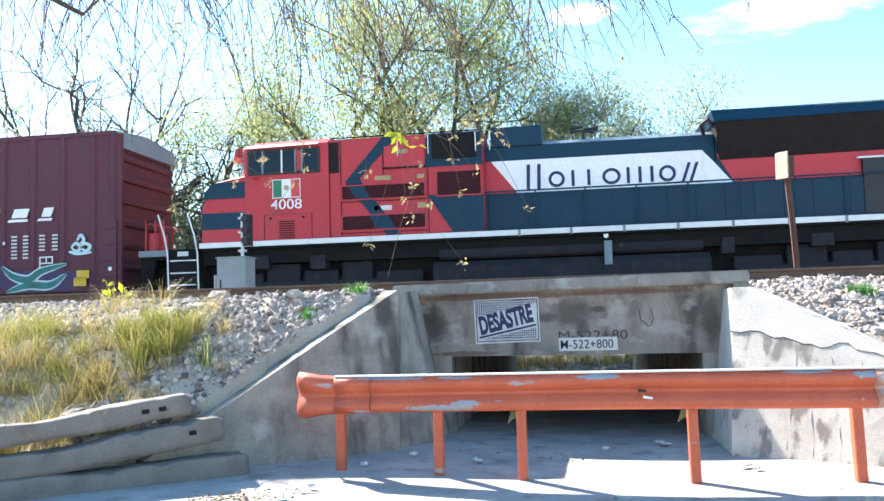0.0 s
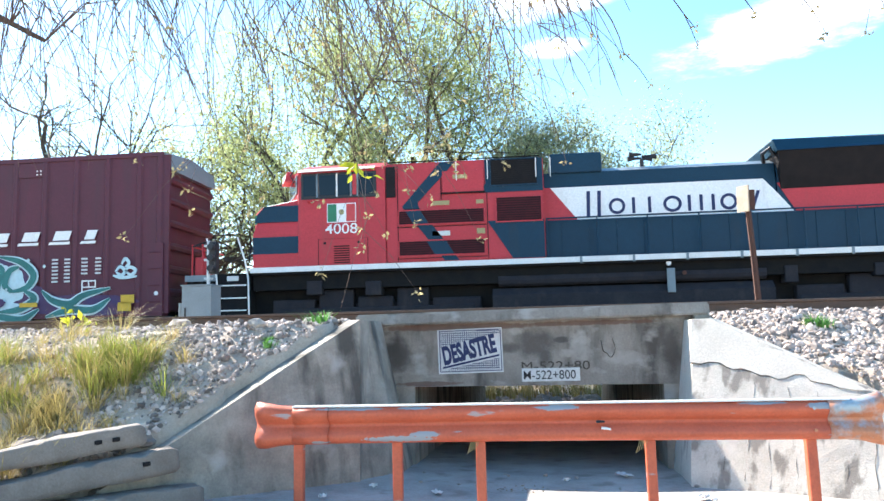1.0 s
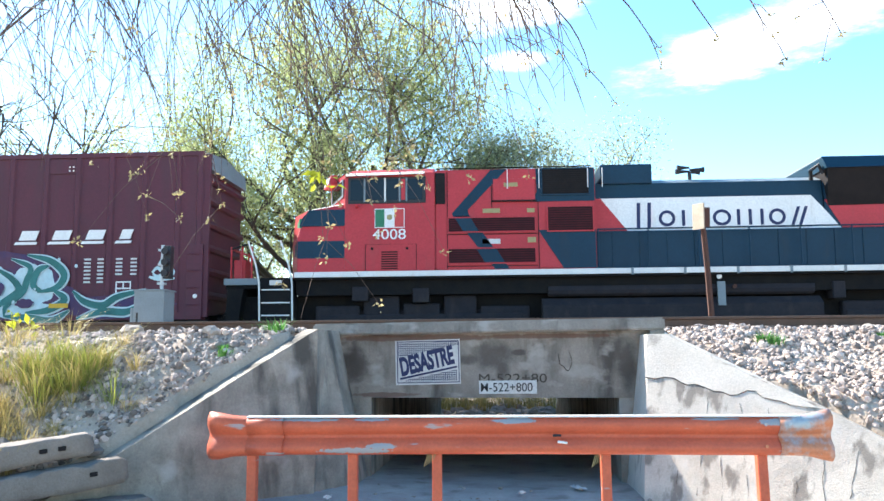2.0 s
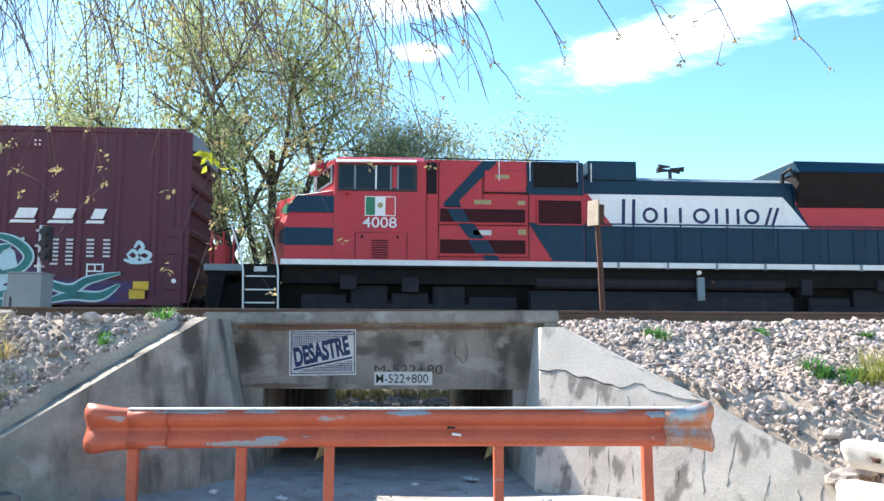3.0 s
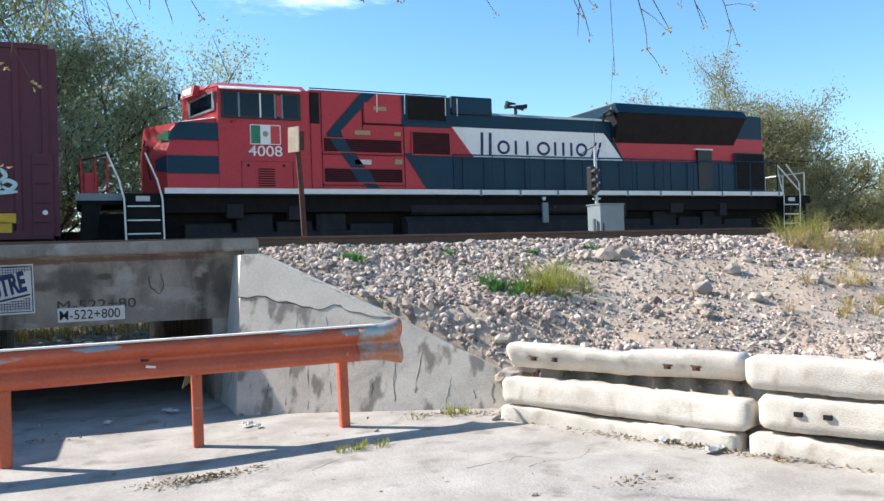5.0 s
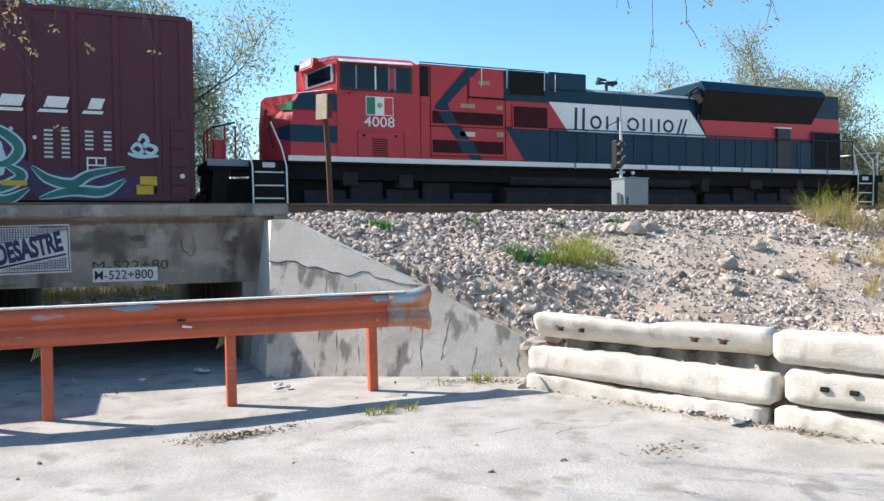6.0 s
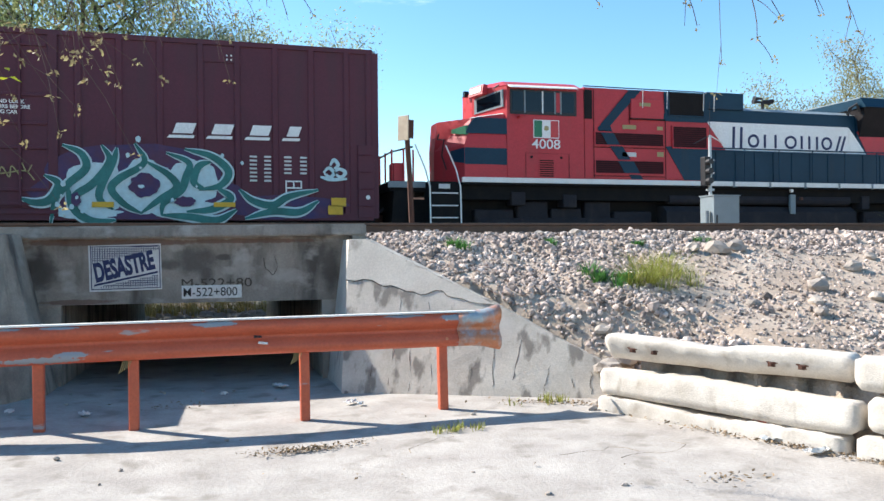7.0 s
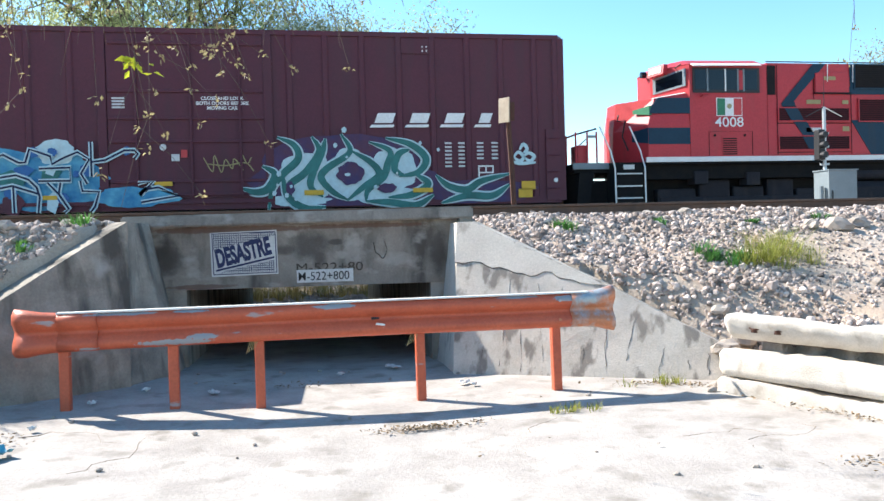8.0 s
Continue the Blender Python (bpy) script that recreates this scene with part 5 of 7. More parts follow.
for dx in (0, 0.1):
    for dz in (0, 0.1):
        part("rivet", tubed([(-6.13 + dx, BY - 0.045, 4.63 + dz), (-6.13 + dx, BY - 0.025, 4.63 + dz)], 0.022, 0.022, 6), M_WHITE, hatch)
DY = BY - 0.048
for x in (-7.46, -6.60, -5.73, -4.86):
    w = 0.60 if x != -4.86 else 0.44
    flat([(x + 0.10, 2.86), (x + w - 0.06, 2.86), (x + w + 0.03, 3.10), (x + 0.19, 3.10)], DY, "company_mark", M_PANELWHITE, boxcar, "white slanted block of the company mark", thick=0.008)
    flat([(x - 0.02, 2.75), (x + w - 0.04, 2.75), (x + w - 0.01, 2.82), (x + 0.03, 2.82)], DY, "company_rule", M_PANELWHITE, boxcar, "white rule", thick=0.008)
for cx0, cx1, n in ((-5.63, -5.13, 7), (-4.82, -4.28, 5)):
    for i in range(n):
        z = 2.38 - i * 0.095
        for a, b in ((cx0, cx0 + 0.17), (cx1 - 0.16, cx1)):
            flat(rect(a, z - 0.045, b, z), DY, "stencil_line", M_SIGN, boxcar, "illegible white stencil line", thick=0.004)
for i, (txt, x, w) in enumerate((("CLOSE AND LOCK", -11.42, 0.98), ("BOTH DOORS BEFORE", -11.53, 1.20), ("MOVING CAR", -11.28, 0.70))):
    lettering(txt, 0.11, M_PANELWHITE, door, pose(x, BY - 0.042, 3.41 - i * 0.115), width=w, bold=0.003, label="white stencilled warning text")
for x0, z0, x1, z1 in ((-9.09, 1.13, -8.63, 1.25), (-6.46, 1.15, -5.97, 1.26), (-3.78, 0.98, -3.42, 1.20), (-3.70, 1.18, -3.34, 1.39), (-14.99, 1.12, -14.5, 1.22), (-12.51, 1.40, -12.11, 1.50)):
    flat(rect(x0, z0, x1, z1), DY - 0.05, "yellow_mark", M_YELLOW, boxcar, "yellow reflective marking", thick=0.006)
part("placard", boxed(-12.12, -11.94, DY - 0.02, DY, 1.98, 2.14), M_SIGN, door)
part("placard", boxed(-11.9, -11.76, DY - 0.02, DY, 2.06, 2.24), M_FLAGRED, door, "red tag")
part("round_mark", tubed([(-12.3, DY - 0.03, 2.30), (-12.3, DY, 2.30)], 0.075, 0.075, 12), M_SIGN, door)
for i in range(4):
    flat(rect(-13.4, 3.42 - i * 0.07, -13.12, 3.46 - i * 0.07), DY, "stencil_line", M_SIGN, door, "illegible white stencil line", thick=0.004)


# graffiti: bands of paint laid over one another
def band(pts, width, depth, mat, name, label="", ends=0.35, angular=False):
    line = smooth_line([np.array(p, float) for p in pts], 1 if angular else 7)
    left, right = [], []
    for i, p in enumerate(line):
        d = line[min(i + 1, len(line) - 1)] - line[max(i - 1, 0)]
        n_ = np.array((-d[1], d[0])) / (np.linalg.norm(d) + 1e-9)
        f = i / (len(line) - 1)
        w = width * (ends + (1 - ends) * math.sin(math.pi * min(max(f, 0.02), 0.98)) ** 0.5)
        left.append(p + n_ * w), right.append(p - n_ * w)
    bm = bmesh.new()
    y = DY - depth
    a, b = [bm.verts.new((p[0], y, p[1])) for p in left], [bm.verts.new((p[0], y, p[1])) for p in right]
    for i in range(len(a) - 1):
        bm.faces.new((a[i], a[i + 1], b[i + 1], b[i]))
    part(name, bm, mat, boxcar, label)


def cloud_patch(cx_, cz_, rx, rz, mat, seed, depth, label):
    ring = []
    for k in range(36):
        a = k * math.pi / 18
        s = 1 + 0.28 * noise.noise((seed, math.cos(a) * 2.1, math.sin(a) * 2.1))
        ring.append((cx_ + rx * s * math.cos(a), max(cz_ + rz * s * math.sin(a), 0.86)))
    flat(ring, DY - depth, "paint_patch", mat, boxcar, label, thick=0.002)


cloud_patch(-8.1, 1.65, 2.15, 0.92, M_SPRAYBLUE, 3, 0.0, "dark blue sprayed ground of the graffiti")
cloud_patch(-4.9, 1.15, 1.5, 0.30, M_SPRAYBLUE, 8, 0.0015, "dark blue sprayed ground of the graffiti")
STROKES = (
    [(-9.69, 2.52), (-9.31, 2.34), (-9.21, 2.01), (-9.57, 1.65), (-9.83, 1.32), (-9.94, 0.78)],
    [(-8.88, 2.54), (-8.72, 2.19), (-9.05, 1.68), (-9.43, 1.38), (-9.43, 1.05), (-9.22, 0.82)],
    [(-8.56, 2.49), (-8.64, 2.16), (-8.88, 1.65), (-8.93, 1.32), (-8.65, 1.08)],
    [(-8.18, 2.60), (-7.98, 2.16), (-8.53, 1.77), (-8.68, 1.53), (-8.41, 1.20), (-8.04, 0.99)],
    [(-7.95, 2.19), (-7.46, 1.89), (-7.28, 1.59), (-7.65, 1.32), (-8.07, 0.99)],
    [(-7.51, 2.40), (-7.01, 2.18), (-7.07, 1.85), (-7.19, 1.53), (-7.56, 1.23), (-7.62, 0.96)],
    [(-7.10, 2.49), (-6.49, 2.33), (-6.12, 1.99), (-6.30, 1.66), (-6.79, 1.55)],
    [(-6.52, 2.21), (-6.79, 2.09), (-6.90, 1.73), (-6.64, 1.55)],
    [(-6.40, 1.61), (-6.07, 1.36), (-6.49, 1.10), (-7.07, 1.04)],
    [(-5.88, 1.57), (-5.56, 1.30), (-5.10, 1.20), (-4.72, 1.41), (-4.01, 1.58)],
    [(-5.75, 0.88), (-5.10, 1.05), (-4.46, 1.04), (-4.01, 1.31)],
    [(-10.55, 1.32), (-10.23, 1.22), (-9.94, 1.30), (-9.78, 1.65), (-10.06, 1.84)],
    [(-9.60, 1.65), (-9.48, 1.11), (-9.08, 0.82), (-8.59, 0.84)],
    [(-7.62, 0.96), (-7.01, 0.92), (-6.40, 0.84), (-5.94, 1.09)],
)
for cx_, cz_, rx, rz, seed in ((-9.05, 1.55, 0.62, 0.62, 31), (-8.0, 1.6, 0.62, 0.62, 33), (-6.9, 1.75, 0.55, 0.5, 35), (-7.3, 1.15, 0.8, 0.24, 37), (-9.2, 1.0, 0.7, 0.14, 39)):
    cloud_patch(cx_, cz_, rx, rz, M_SPRAYWHITE, seed, 0.0022 + 0.0003 * (seed - 31), "pale fill of the graffiti")
for i, s in enumerate(STROKES):
    band(s, 0.135, 0.007 + 0.0009 * i, M_SPRAYWHITE, "pale_outline", "pale outline of the graffiti", ends=0.0)
for i, s in enumerate(STROKES):
    band(s, 0.088, 0.024 + 0.0012 * i, M_SPRAYGREEN, "green_stroke", "teal green stroke of the graffiti", ends=0.0)
cloud_patch(-7.98, 1.64, 0.33, 0.27, M_SPRAYBLUE, 5, 0.048, "dark counter of the graffiti")
cloud_patch(-9.42, 1.3, 0.10, 0.16, M_SPRAYBLUE, 6, 0.048, "dark counter of the graffiti")
cloud_patch(-7.1, 1.27, 0.22, 0.12, M_SPRAYBLUE, 7, 0.048, "dark counter of the graffiti")
cloud_patch(-8.05, 1.61, 0.07, 0.04, M_SPRAYWHITE, 9, 0.052, "pale splash of the graffiti")
random.seed(12)
for k in range(16):
    x, z = random.uniform(-16.6, -13.9), random.uniform(1.0, 2.2)
    w, h = random.uniform(0.1, 0.32), random.uniform(0.1, 0.3)
    flat([(x - w, z - h * 0.6), (x + w * 0.3, z - h), (x + w, z + h * 0.2), (x + w * 0.2, z + h), (x - w * 0.8, z + h * 0.5)], DY - 0.048 - 0.0006 * k, "paint_fleck", (M_SPRAYDEEP, M_SPRAYWHITE, M_SPRAYGREEN, M_MAROON)[k % 4], boxcar, "angular fleck of the blue graffiti", thick=0.002)
for k in range(14):
    x, z = random.choice([(-10.0, 2.2), (-8.2, 2.4), (-6.0, 2.2), (-5.6, 1.9), (-9.4, 1.4), (-7.2, 1.4)])
    x, z, r = x + random.uniform(-0.4, 0.4), z + random.uniform(-0.4, 0.3), random.uniform(0.02, 0.06)
    cloud_patch(x, z, r, r * 1.2, M_SPRAYWHITE, 70 + k, 0.052, "pale splash of the graffiti")
# small pale curl beside the ladder
for s in ([(-3.88, 2.0), (-3.75, 2.12), (-3.62, 2.0), (-3.72, 1.9), (-3.86, 1.98)], [(-3.62, 2.0), (-3.5, 2.1), (-3.34, 2.02), (-3.45, 1.9), (-3.6, 1.98)], [(-3.72, 2.18), (-3.62, 2.32), (-3.52, 2.2), (-3.62, 2.1)], [(-3.95, 1.9), (-3.7, 1.84), (-3.3, 1.86)]):
    band(s, 0.045, 0.003 + 0.002 * len(s), M_SPRAYWHITE, "pale_curl", "small pale curl of graffiti")
for s in ([(-4.78, 1.78), (-4.42, 1.78)], [(-4.78, 1.62), (-4.42, 1.62)], [(-4.78, 1.8), (-4.78, 1.5)], [(-4.6, 1.78), (-4.6, 1.62)], [(-4.42, 1.8), (-4.42, 1.6)]):
    band(s, 0.018, 0.012, M_PANELWHITE, "pale_frame", "white stencilled frame", ends=0.9)
# blue piece over the other end of the door
cloud_patch(-15.6, 1.6, 2.1, 0.68, M_SPRAYCYAN, 12, 0.0, "cyan sprayed ground of the graffiti")
cloud_patch(-12.95, 1.15, 0.95, 0.24, M_SPRAYCYAN, 14, 0.060, "cyan sprayed ground of the graffiti")
cloud_patch(-14.65, 2.22, 0.42, 0.3, M_SPRAYWHITE, 19, 0.001, "pale sprayed haze of the graffiti")
BLUES = (
    [(-16.50, 1.99), (-16.11, 2.19), (-15.86, 2.10), (-15.73, 2.15), (-15.41, 1.97), (-15.27, 1.97), (-15.18, 2.27), (-14.95, 2.19), (-14.74, 2.11), (-14.71, 1.93), (-14.46, 2.07), (-14.16, 2.20), (-13.91, 2.03), (-14.10, 1.71), (-13.97, 1.47)],
    [(-16.20, 1.59), (-15.86, 1.63), (-15.48, 1.69), (-15.22, 1.59), (-15.05, 1.41), (-14.99, 1.19), (-15.03, 0.83)],
    [(-16.20, 1.27), (-15.86, 1.39), (-15.56, 1.45), (-15.10, 1.29), (-14.99, 1.25)],
    [(-14.82, 1.51), (-14.59, 1.25), (-14.38, 0.91), (-14.48, 0.83)],
    [(-14.59, 1.25), (-14.54, 1.51)],
    [(-14.12, 1.55), (-14.08, 1.31), (-13.72, 1.29), (-13.82, 0.95), (-13.91, 0.83)],
    [(-13.87, 1.97), (-13.57, 2.01), (-13.15, 2.23), (-12.93, 2.23), (-12.85, 2.15), (-12.93, 2.04)],
    [(-12.87, 1.47), (-12.53, 1.51), (-12.83, 1.19), (-12.70, 1.33), (-12.42, 1.37), (-11.96, 1.17), (-12.81, 1.03)],
    [(-14.99, 1.83), (-14.33, 1.85), (-14.33, 1.55), (-15.01, 1.55)],
    [(-15.54, 1.43), (-15.53, 0.84)],
    [(-13.87, 2.43), (-13.87, 1.63)],
)
for i, s in enumerate(BLUES):
    band(s, 0.062, 0.063 + 0.0006 * i, M_SPRAYWHITE, "pale_outline", "pale outline of the blue graffiti", ends=0.8, angular=True)
    band(s, 0.024, 0.073 + 0.0006 * i, M_SPRAYNIGHT, "blue_outline", "dark blue outline of the graffiti", ends=0.8, angular=True)
for k, (x, z, r) in enumerate(((-15.6, 1.3, 0.14), (-15.1, 2.2, 0.12), (-14.5, 1.15, 0.13), (-15.9, 1.45, 0.1), (-13.1, 2.22, 0.1), (-14.7, 2.2, 0.1), (-14.2, 1.7, 0.08))):
    cloud_patch(x, z, r, r, M_SPRAYDEEP, 40 + k, 0.058, "dark blue spot of the graffiti")
for s in ([(-11.4, 2.05), (-11.2, 1.72), (-11.15, 2.1), (-11.0, 1.7), (-10.9, 2.0), (-10.75, 1.78), (-10.7, 2.02), (-10.5, 1.75)], [(-11.3, 1.9), (-10.9, 1.86), (-10.45, 1.92), (-10.25, 1.72)], [(-10.5, 2.1), (-10.4, 1.9), (-10.3, 2.05)]):
    band(s, 0.014, 0.04, M_CHALK, "chalk_scrawl", "thin yellowish scrawl", ends=0.8)
part("centre_sill", boxed(BX0 - 0.3, BX1 + 0.3, -0.3, 0.3, 0.75, 1.0), M_DARK, boxcar)
part("coupler", boxed(BX1 + 0.3, BX1 + 0.72, -0.16, 0.16, 0.72, 1.05, bevel=0.05), M_RUST, boxcar)
part("air_hose", tubed(smooth_line([(BX1 + 0.1, -0.5, 0.9), (BX1 + 0.3, -0.5, 0.6), (BX1 + 0.55, -0.35, 0.62)]), 0.03, 0.03), M_BLACK, boxcar)
truck(boxcar, (-4.9, -3.15), 0.46)
truck(boxcar, (-20.4, -18.65), 0.46)


# ---- lineside signals and post ----
def signal(x, head_side, mast_top, box_x0, box_x1, aerial):
    s = thing("signal_mast", "dark three-lamp railway signal on a grey mast with steel cabinet", "signal", pose(0, 15.0, 0), "lineside signals")
    cabinet = part("cabinet", boxed(box_x0, box_x1, -0.25, 0.25, 1.40, 2.62, bevel=0.015), M_GREYBOX, s, "plain grey steel relay cabinet")
    part("cabinet_lid", boxed(box_x0 - 0.02, box_x1 + 0.02, -0.27, 0.27, 2.62, 2.645), M_GREYBOX, cabinet)
    part("latch", boxed(box_x0 + 0.06, box_x0 + 0.09, -0.265, -0.25, 2.0, 2.2), M_BLACK, cabinet)
    part("side_tube", tubed([(box_x0 - 0.08, -0.1, 1.4), (box_x0 - 0.08, -0.1, 2.3)], 0.05, 0.05, 8), M_GREYBOX, s)
    part("mast", tubed([(x, 0, 1.3), (x, 0, mast_top)], 0.04, 0.035, 8), M_GALV_CLEAN, s, "pale steel mast")
    hx = x + head_side * 0.11
    head = part("signal_head", boxed(hx - 0.075, hx + 0.075, -0.08, 0.1, 2.86, 3.50, bevel=0.02), M_BLACK, s, "black three-lamp signal head")
    for z in (2.96, 3.17, 3.38):
        part("lamp_hood", tubed([(hx, -0.08, z), (hx, -0.2, z)], 0.07, 0.066, 12), M_BLACK, head)
        part("lens", tubed([(hx, -0.09, z), (hx, -0.10, z)], 0.06, 0.06, 12), M_GLASS, head)
    for z in (2.75, 3.12, 3.4):
        part("clamp", boxed(x - 0.07, x + 0.07, -0.06, 0.06, z, z + 0.04), M_GALV_CLEAN, s)
    if aerial:
        part("aerial", tubed([(x, 0, mast_top), (x, 0, mast_top + 0.75)], 0.008, 0.004, 5), M_BLACK, s)
        for dx in (-0.42, 0.42):
            part("aerial_arm", tubed([(x, 0, mast_top), (x + dx, 0, mast_top - 0.2)], 0.014, 0.01, 5), M_WHITE if dx > 0 else M_BLACK, s)
    return s


M_GALV_CLEAN = material("clean_galvanised_steel", (0.5, 0.52, 0.53), (0.4, 0.42, 0.43), rough=0.45, metal=0.4, scale=5, fine=30, bump=0.05)
signal(-6.32, 1, 3.52, -6.75, -6.16, False)
signal(10.93, -1, 3.98, 10.84, 11.50, True)
post = thing("marker_post", "leaning rusty steel post carrying a small pale plate", "post", pose(0, 13.0, 0))
part("shaft", tubed([(3.55, 0, 1.6), (3.51, 0, 2.7), (3.47, 0, 3.40)], 0.05, 0.045, 6), M_RUST, post, "rust-brown steel shaft")
g = boxed(-0.13, 0.13, -0.012, 0.012, -0.21, 0.21, bevel=0.006)
bmesh.ops.transform(g, matrix=pose(3.40, -0.02, 3.58, 0, 2, -62), verts=g.verts)
part("plate", g, M_PLATE, post, "pale weathered plate")
g = boxed(-0.07, 0.07, -0.012, 0.012, -0.16, 0.16, bevel=0.006)
bmesh.ops.transform(g, matrix=pose(3.50, -0.06, 3.56, 0, 2, 5), verts=g.verts)
part("bracket", g, M_RUST, post)


# ---- stones ----
def icosahedron():
    p = (1 + 5 ** 0.5) / 2
    v = np.array([(-1, p, 0), (1, p, 0), (-1, -p, 0), (1, -p, 0), (0, -1, p), (0, 1, p), (0, -1, -p), (0, 1, -p), (p, 0, -1), (p, 0, 1), (-p, 0, -1), (-p, 0, 1)]) / math.hypot(1, p)
    f = np.array([(0, 11, 5), (0, 5, 1), (0, 1, 7), (0, 7, 10), (0, 10, 11), (1, 5, 9), (5, 11, 4), (11, 10, 2), (10, 7, 6), (7, 1, 8), (3, 9, 4), (3, 4, 2), (3, 2, 6), (3, 6, 8), (3, 8, 9), (4, 9, 5), (2, 4, 11), (6, 2, 10), (8, 6, 7), (9, 8, 1)])
    return v, f


def turns(rng, n):
    q = rng.normal(size=(n, 4))
    q /= np.linalg.norm(q, axis=1)[:, None]
    w, x, y, z = q.T
    return np.stack([np.stack([1 - 2 * (y * y + z * z), 2 * (x * y - z * w), 2 * (x * z + y * w)], 1), np.stack([2 * (x * y + z * w), 1 - 2 * (x * x + z * z), 2 * (y * z - x * w)], 1), np.stack([2 * (x * z - y * w), 2 * (y * z + x * w), 1 - 2 * (x * x + y * y)], 1)], 1)


def surface_z(x, y):
    """Height of the bank's skin, with its unevenness."""
    z = bank_z(x, y)
    r = np.array([noise.fractal((a * 0.9, b * 0.9, 0.0), 1.0, 2.0, 4) for a, b in zip(x, y)])
    return z + np.where(y < 14, r * 0.055, 0)


def stone_mass(rng, x, y, size, lift=0.2, z=None):
    n = len(x)
    z = surface_z(x, y) if z is None else z
    v, f = icosahedron()
    scale = size[:, None] * rng.uniform(0.6, 1.25, (n, 3))
    pts = v[None] * scale[:, None, :] * rng.uniform(0.72, 1.18, (n, 12, 1))
    pts = np.einsum("nij,nkj->nki", turns(rng, n), pts)
    pts += np.stack([x, y, z + size * lift], 1)[:, None, :]
    faces = (f[None] + 12 * np.arange(n)[:, None, None]).reshape(-1, 3)
    return pts.reshape(-1, 3), faces


rng = np.random.RandomState(4)


def scatter(n, x0, x1, y0, y1, keep):
    x, y = rng.uniform(x0, x1, n), rng.uniform(y0, y1, n)
    ok = keep(x, y)
    return x[ok], y[ok]


def on_bank(x, y, margin=0.1):
    return (x > edge_at(EDGE_R, y) + margin) | (x < edge_at(EDGE_L, y) - margin)


def gravel(x, y):
    """Share of stone on the skin: thick on the shoulder, thin where soil or grass shows."""
    patch = np.array([noise.fractal((a * 0.5, b * 0.7, 7.0), 1.0, 2.0, 3) for a, b in zip(x, y)])
    bare_r = (x > 5.4) & (y < 9.3 + 0.5 * patch) & (x < 12)
    bare_l = (x < -4.4 + 0.6 * patch) & (y < 8.9 + 0.5 * patch)
    share = np.where(bare_r | bare_l, 0.10 + 0.25 * patch, 1.0)
    return rng.uniform(size=len(x)) < share


sx, sy = scatter(60000, -9.5, 9.5, 5.0, 10.85, lambda x, y: on_bank(x, y) & (np.abs(x) > 1.9))
ok = gravel(sx, sy)
sx, sy = sx[ok], sy[ok]
size = np.clip(rng.lognormal(math.log(0.0225), 0.40, len(sx)), 0.013, 0.08)
v1, f1 = stone_mass(rng, sx, sy, size)
gx_, gy_ = scatter(6500, 4.3, 12.5, 5.4, 9.9, on_bank)
gx2, gy2 = scatter(2600, -8.5, -3.4, 6.6, 9.8, on_bank)
gx_, gy_ = np.concatenate([gx_, gx2]), np.concatenate([gy_, gy2])
v4, f4 = stone_mass(rng, gx_, gy_, np.clip(rng.lognormal(math.log(0.016), 0.4, len(gx_)), 0.007, 0.04))
far_x, far_y = scatter(7000, -14, 20, 8.6, 10.85, lambda x, y: np.abs(x - 0) > 9.3)
v2, f2 = stone_mass(rng, far_x, far_y, np.clip(rng.lognormal(math.log(0.036), 0.3, len(far_x)), 0.02, 0.07))
bed_x, bed_y = scatter(5200, -12, 18, 10.2, 12.0, lambda x, y: np.abs(y - 10.95) > 0.09)
v3, f3 = stone_mass(rng, bed_x, bed_y, np.full(len(bed_x), 0.036), z=np.full(len(bed_x), 1.70))
ballast_v, ballast_f = np.concatenate([v1, v2, v3, v4]), np.concatenate([f1, f2 + len(v1), f3 + len(v1) + len(v2), f4 + len(v1) + len(v2) + len(v3)])
tagged(new("ballast", from_arrays("ballast", ballast_v.tolist(), ballast_f.tolist(), M_STONE)), "loose brown-grey ballast stones spilling down the bank", "ballast", kind="stuff")


def rock(x, y, r, seed, label="pale angular rock lying on the bank", z=None, mat=None):
    bm = bmesh.new()
    bmesh.ops.create_icosphere(bm, subdivisions=2, radius=1.0)
    for v in bm.verts:
        k = 1 + 0.45 * noise.noise(v.co * 1.3 + Vector((seed, 0, 0)))
        v.co = Vector((v.co.x * r * k, v.co.y * r * 0.8 * k, v.co.z * r * 0.62 * k))
    zz = float(surface_z(np.array([x]), np.array([y]))[0]) if z is None else z
    bmesh.ops.transform(bm, matrix=pose(x, y, zz + r * 0.3, 0, 0, seed * 47), verts=bm.verts)
    single("rock", bm, mat or M_ROCK, label, "rock", "rocks on the bank")


for i, (x, y, r) in enumerate(((4.3, 7.2, 0.15), (4.55, 7.0, 0.12), (4.2, 7.5, 0.10), (7.4, 7.9, 0.15), (6.6, 9.35, 0.13), (6.95, 9.3, 0.18), (7.3, 9.35, 0.15), (8.6, 8.6, 0.14), (9.2, 8.9, 0.10), (5.2, 10.15, 0.10), (4.68, 10.2, 0.09),
                                (8.0, 7.6, 0.12), (7.0, 7.5, 0.10), (8.3, 7.7, 0.09), (6.2, 7.6, 0.09), (6.8, 7.2, 0.1), (-2.35, 9.0, 0.12), (-2.6, 9.2, 0.09), (-3.0, 8.5, 0.10), (-4.2, 9.2, 0.13), (-4.9, 9.6, 0.08), (-5.5, 8.3, 0.09), (9.6, 8.0, 0.1), (7.9, 8.4, 0.08), (5.9, 8.3, 0.07))):
    rock(x, y, r, i + 1)
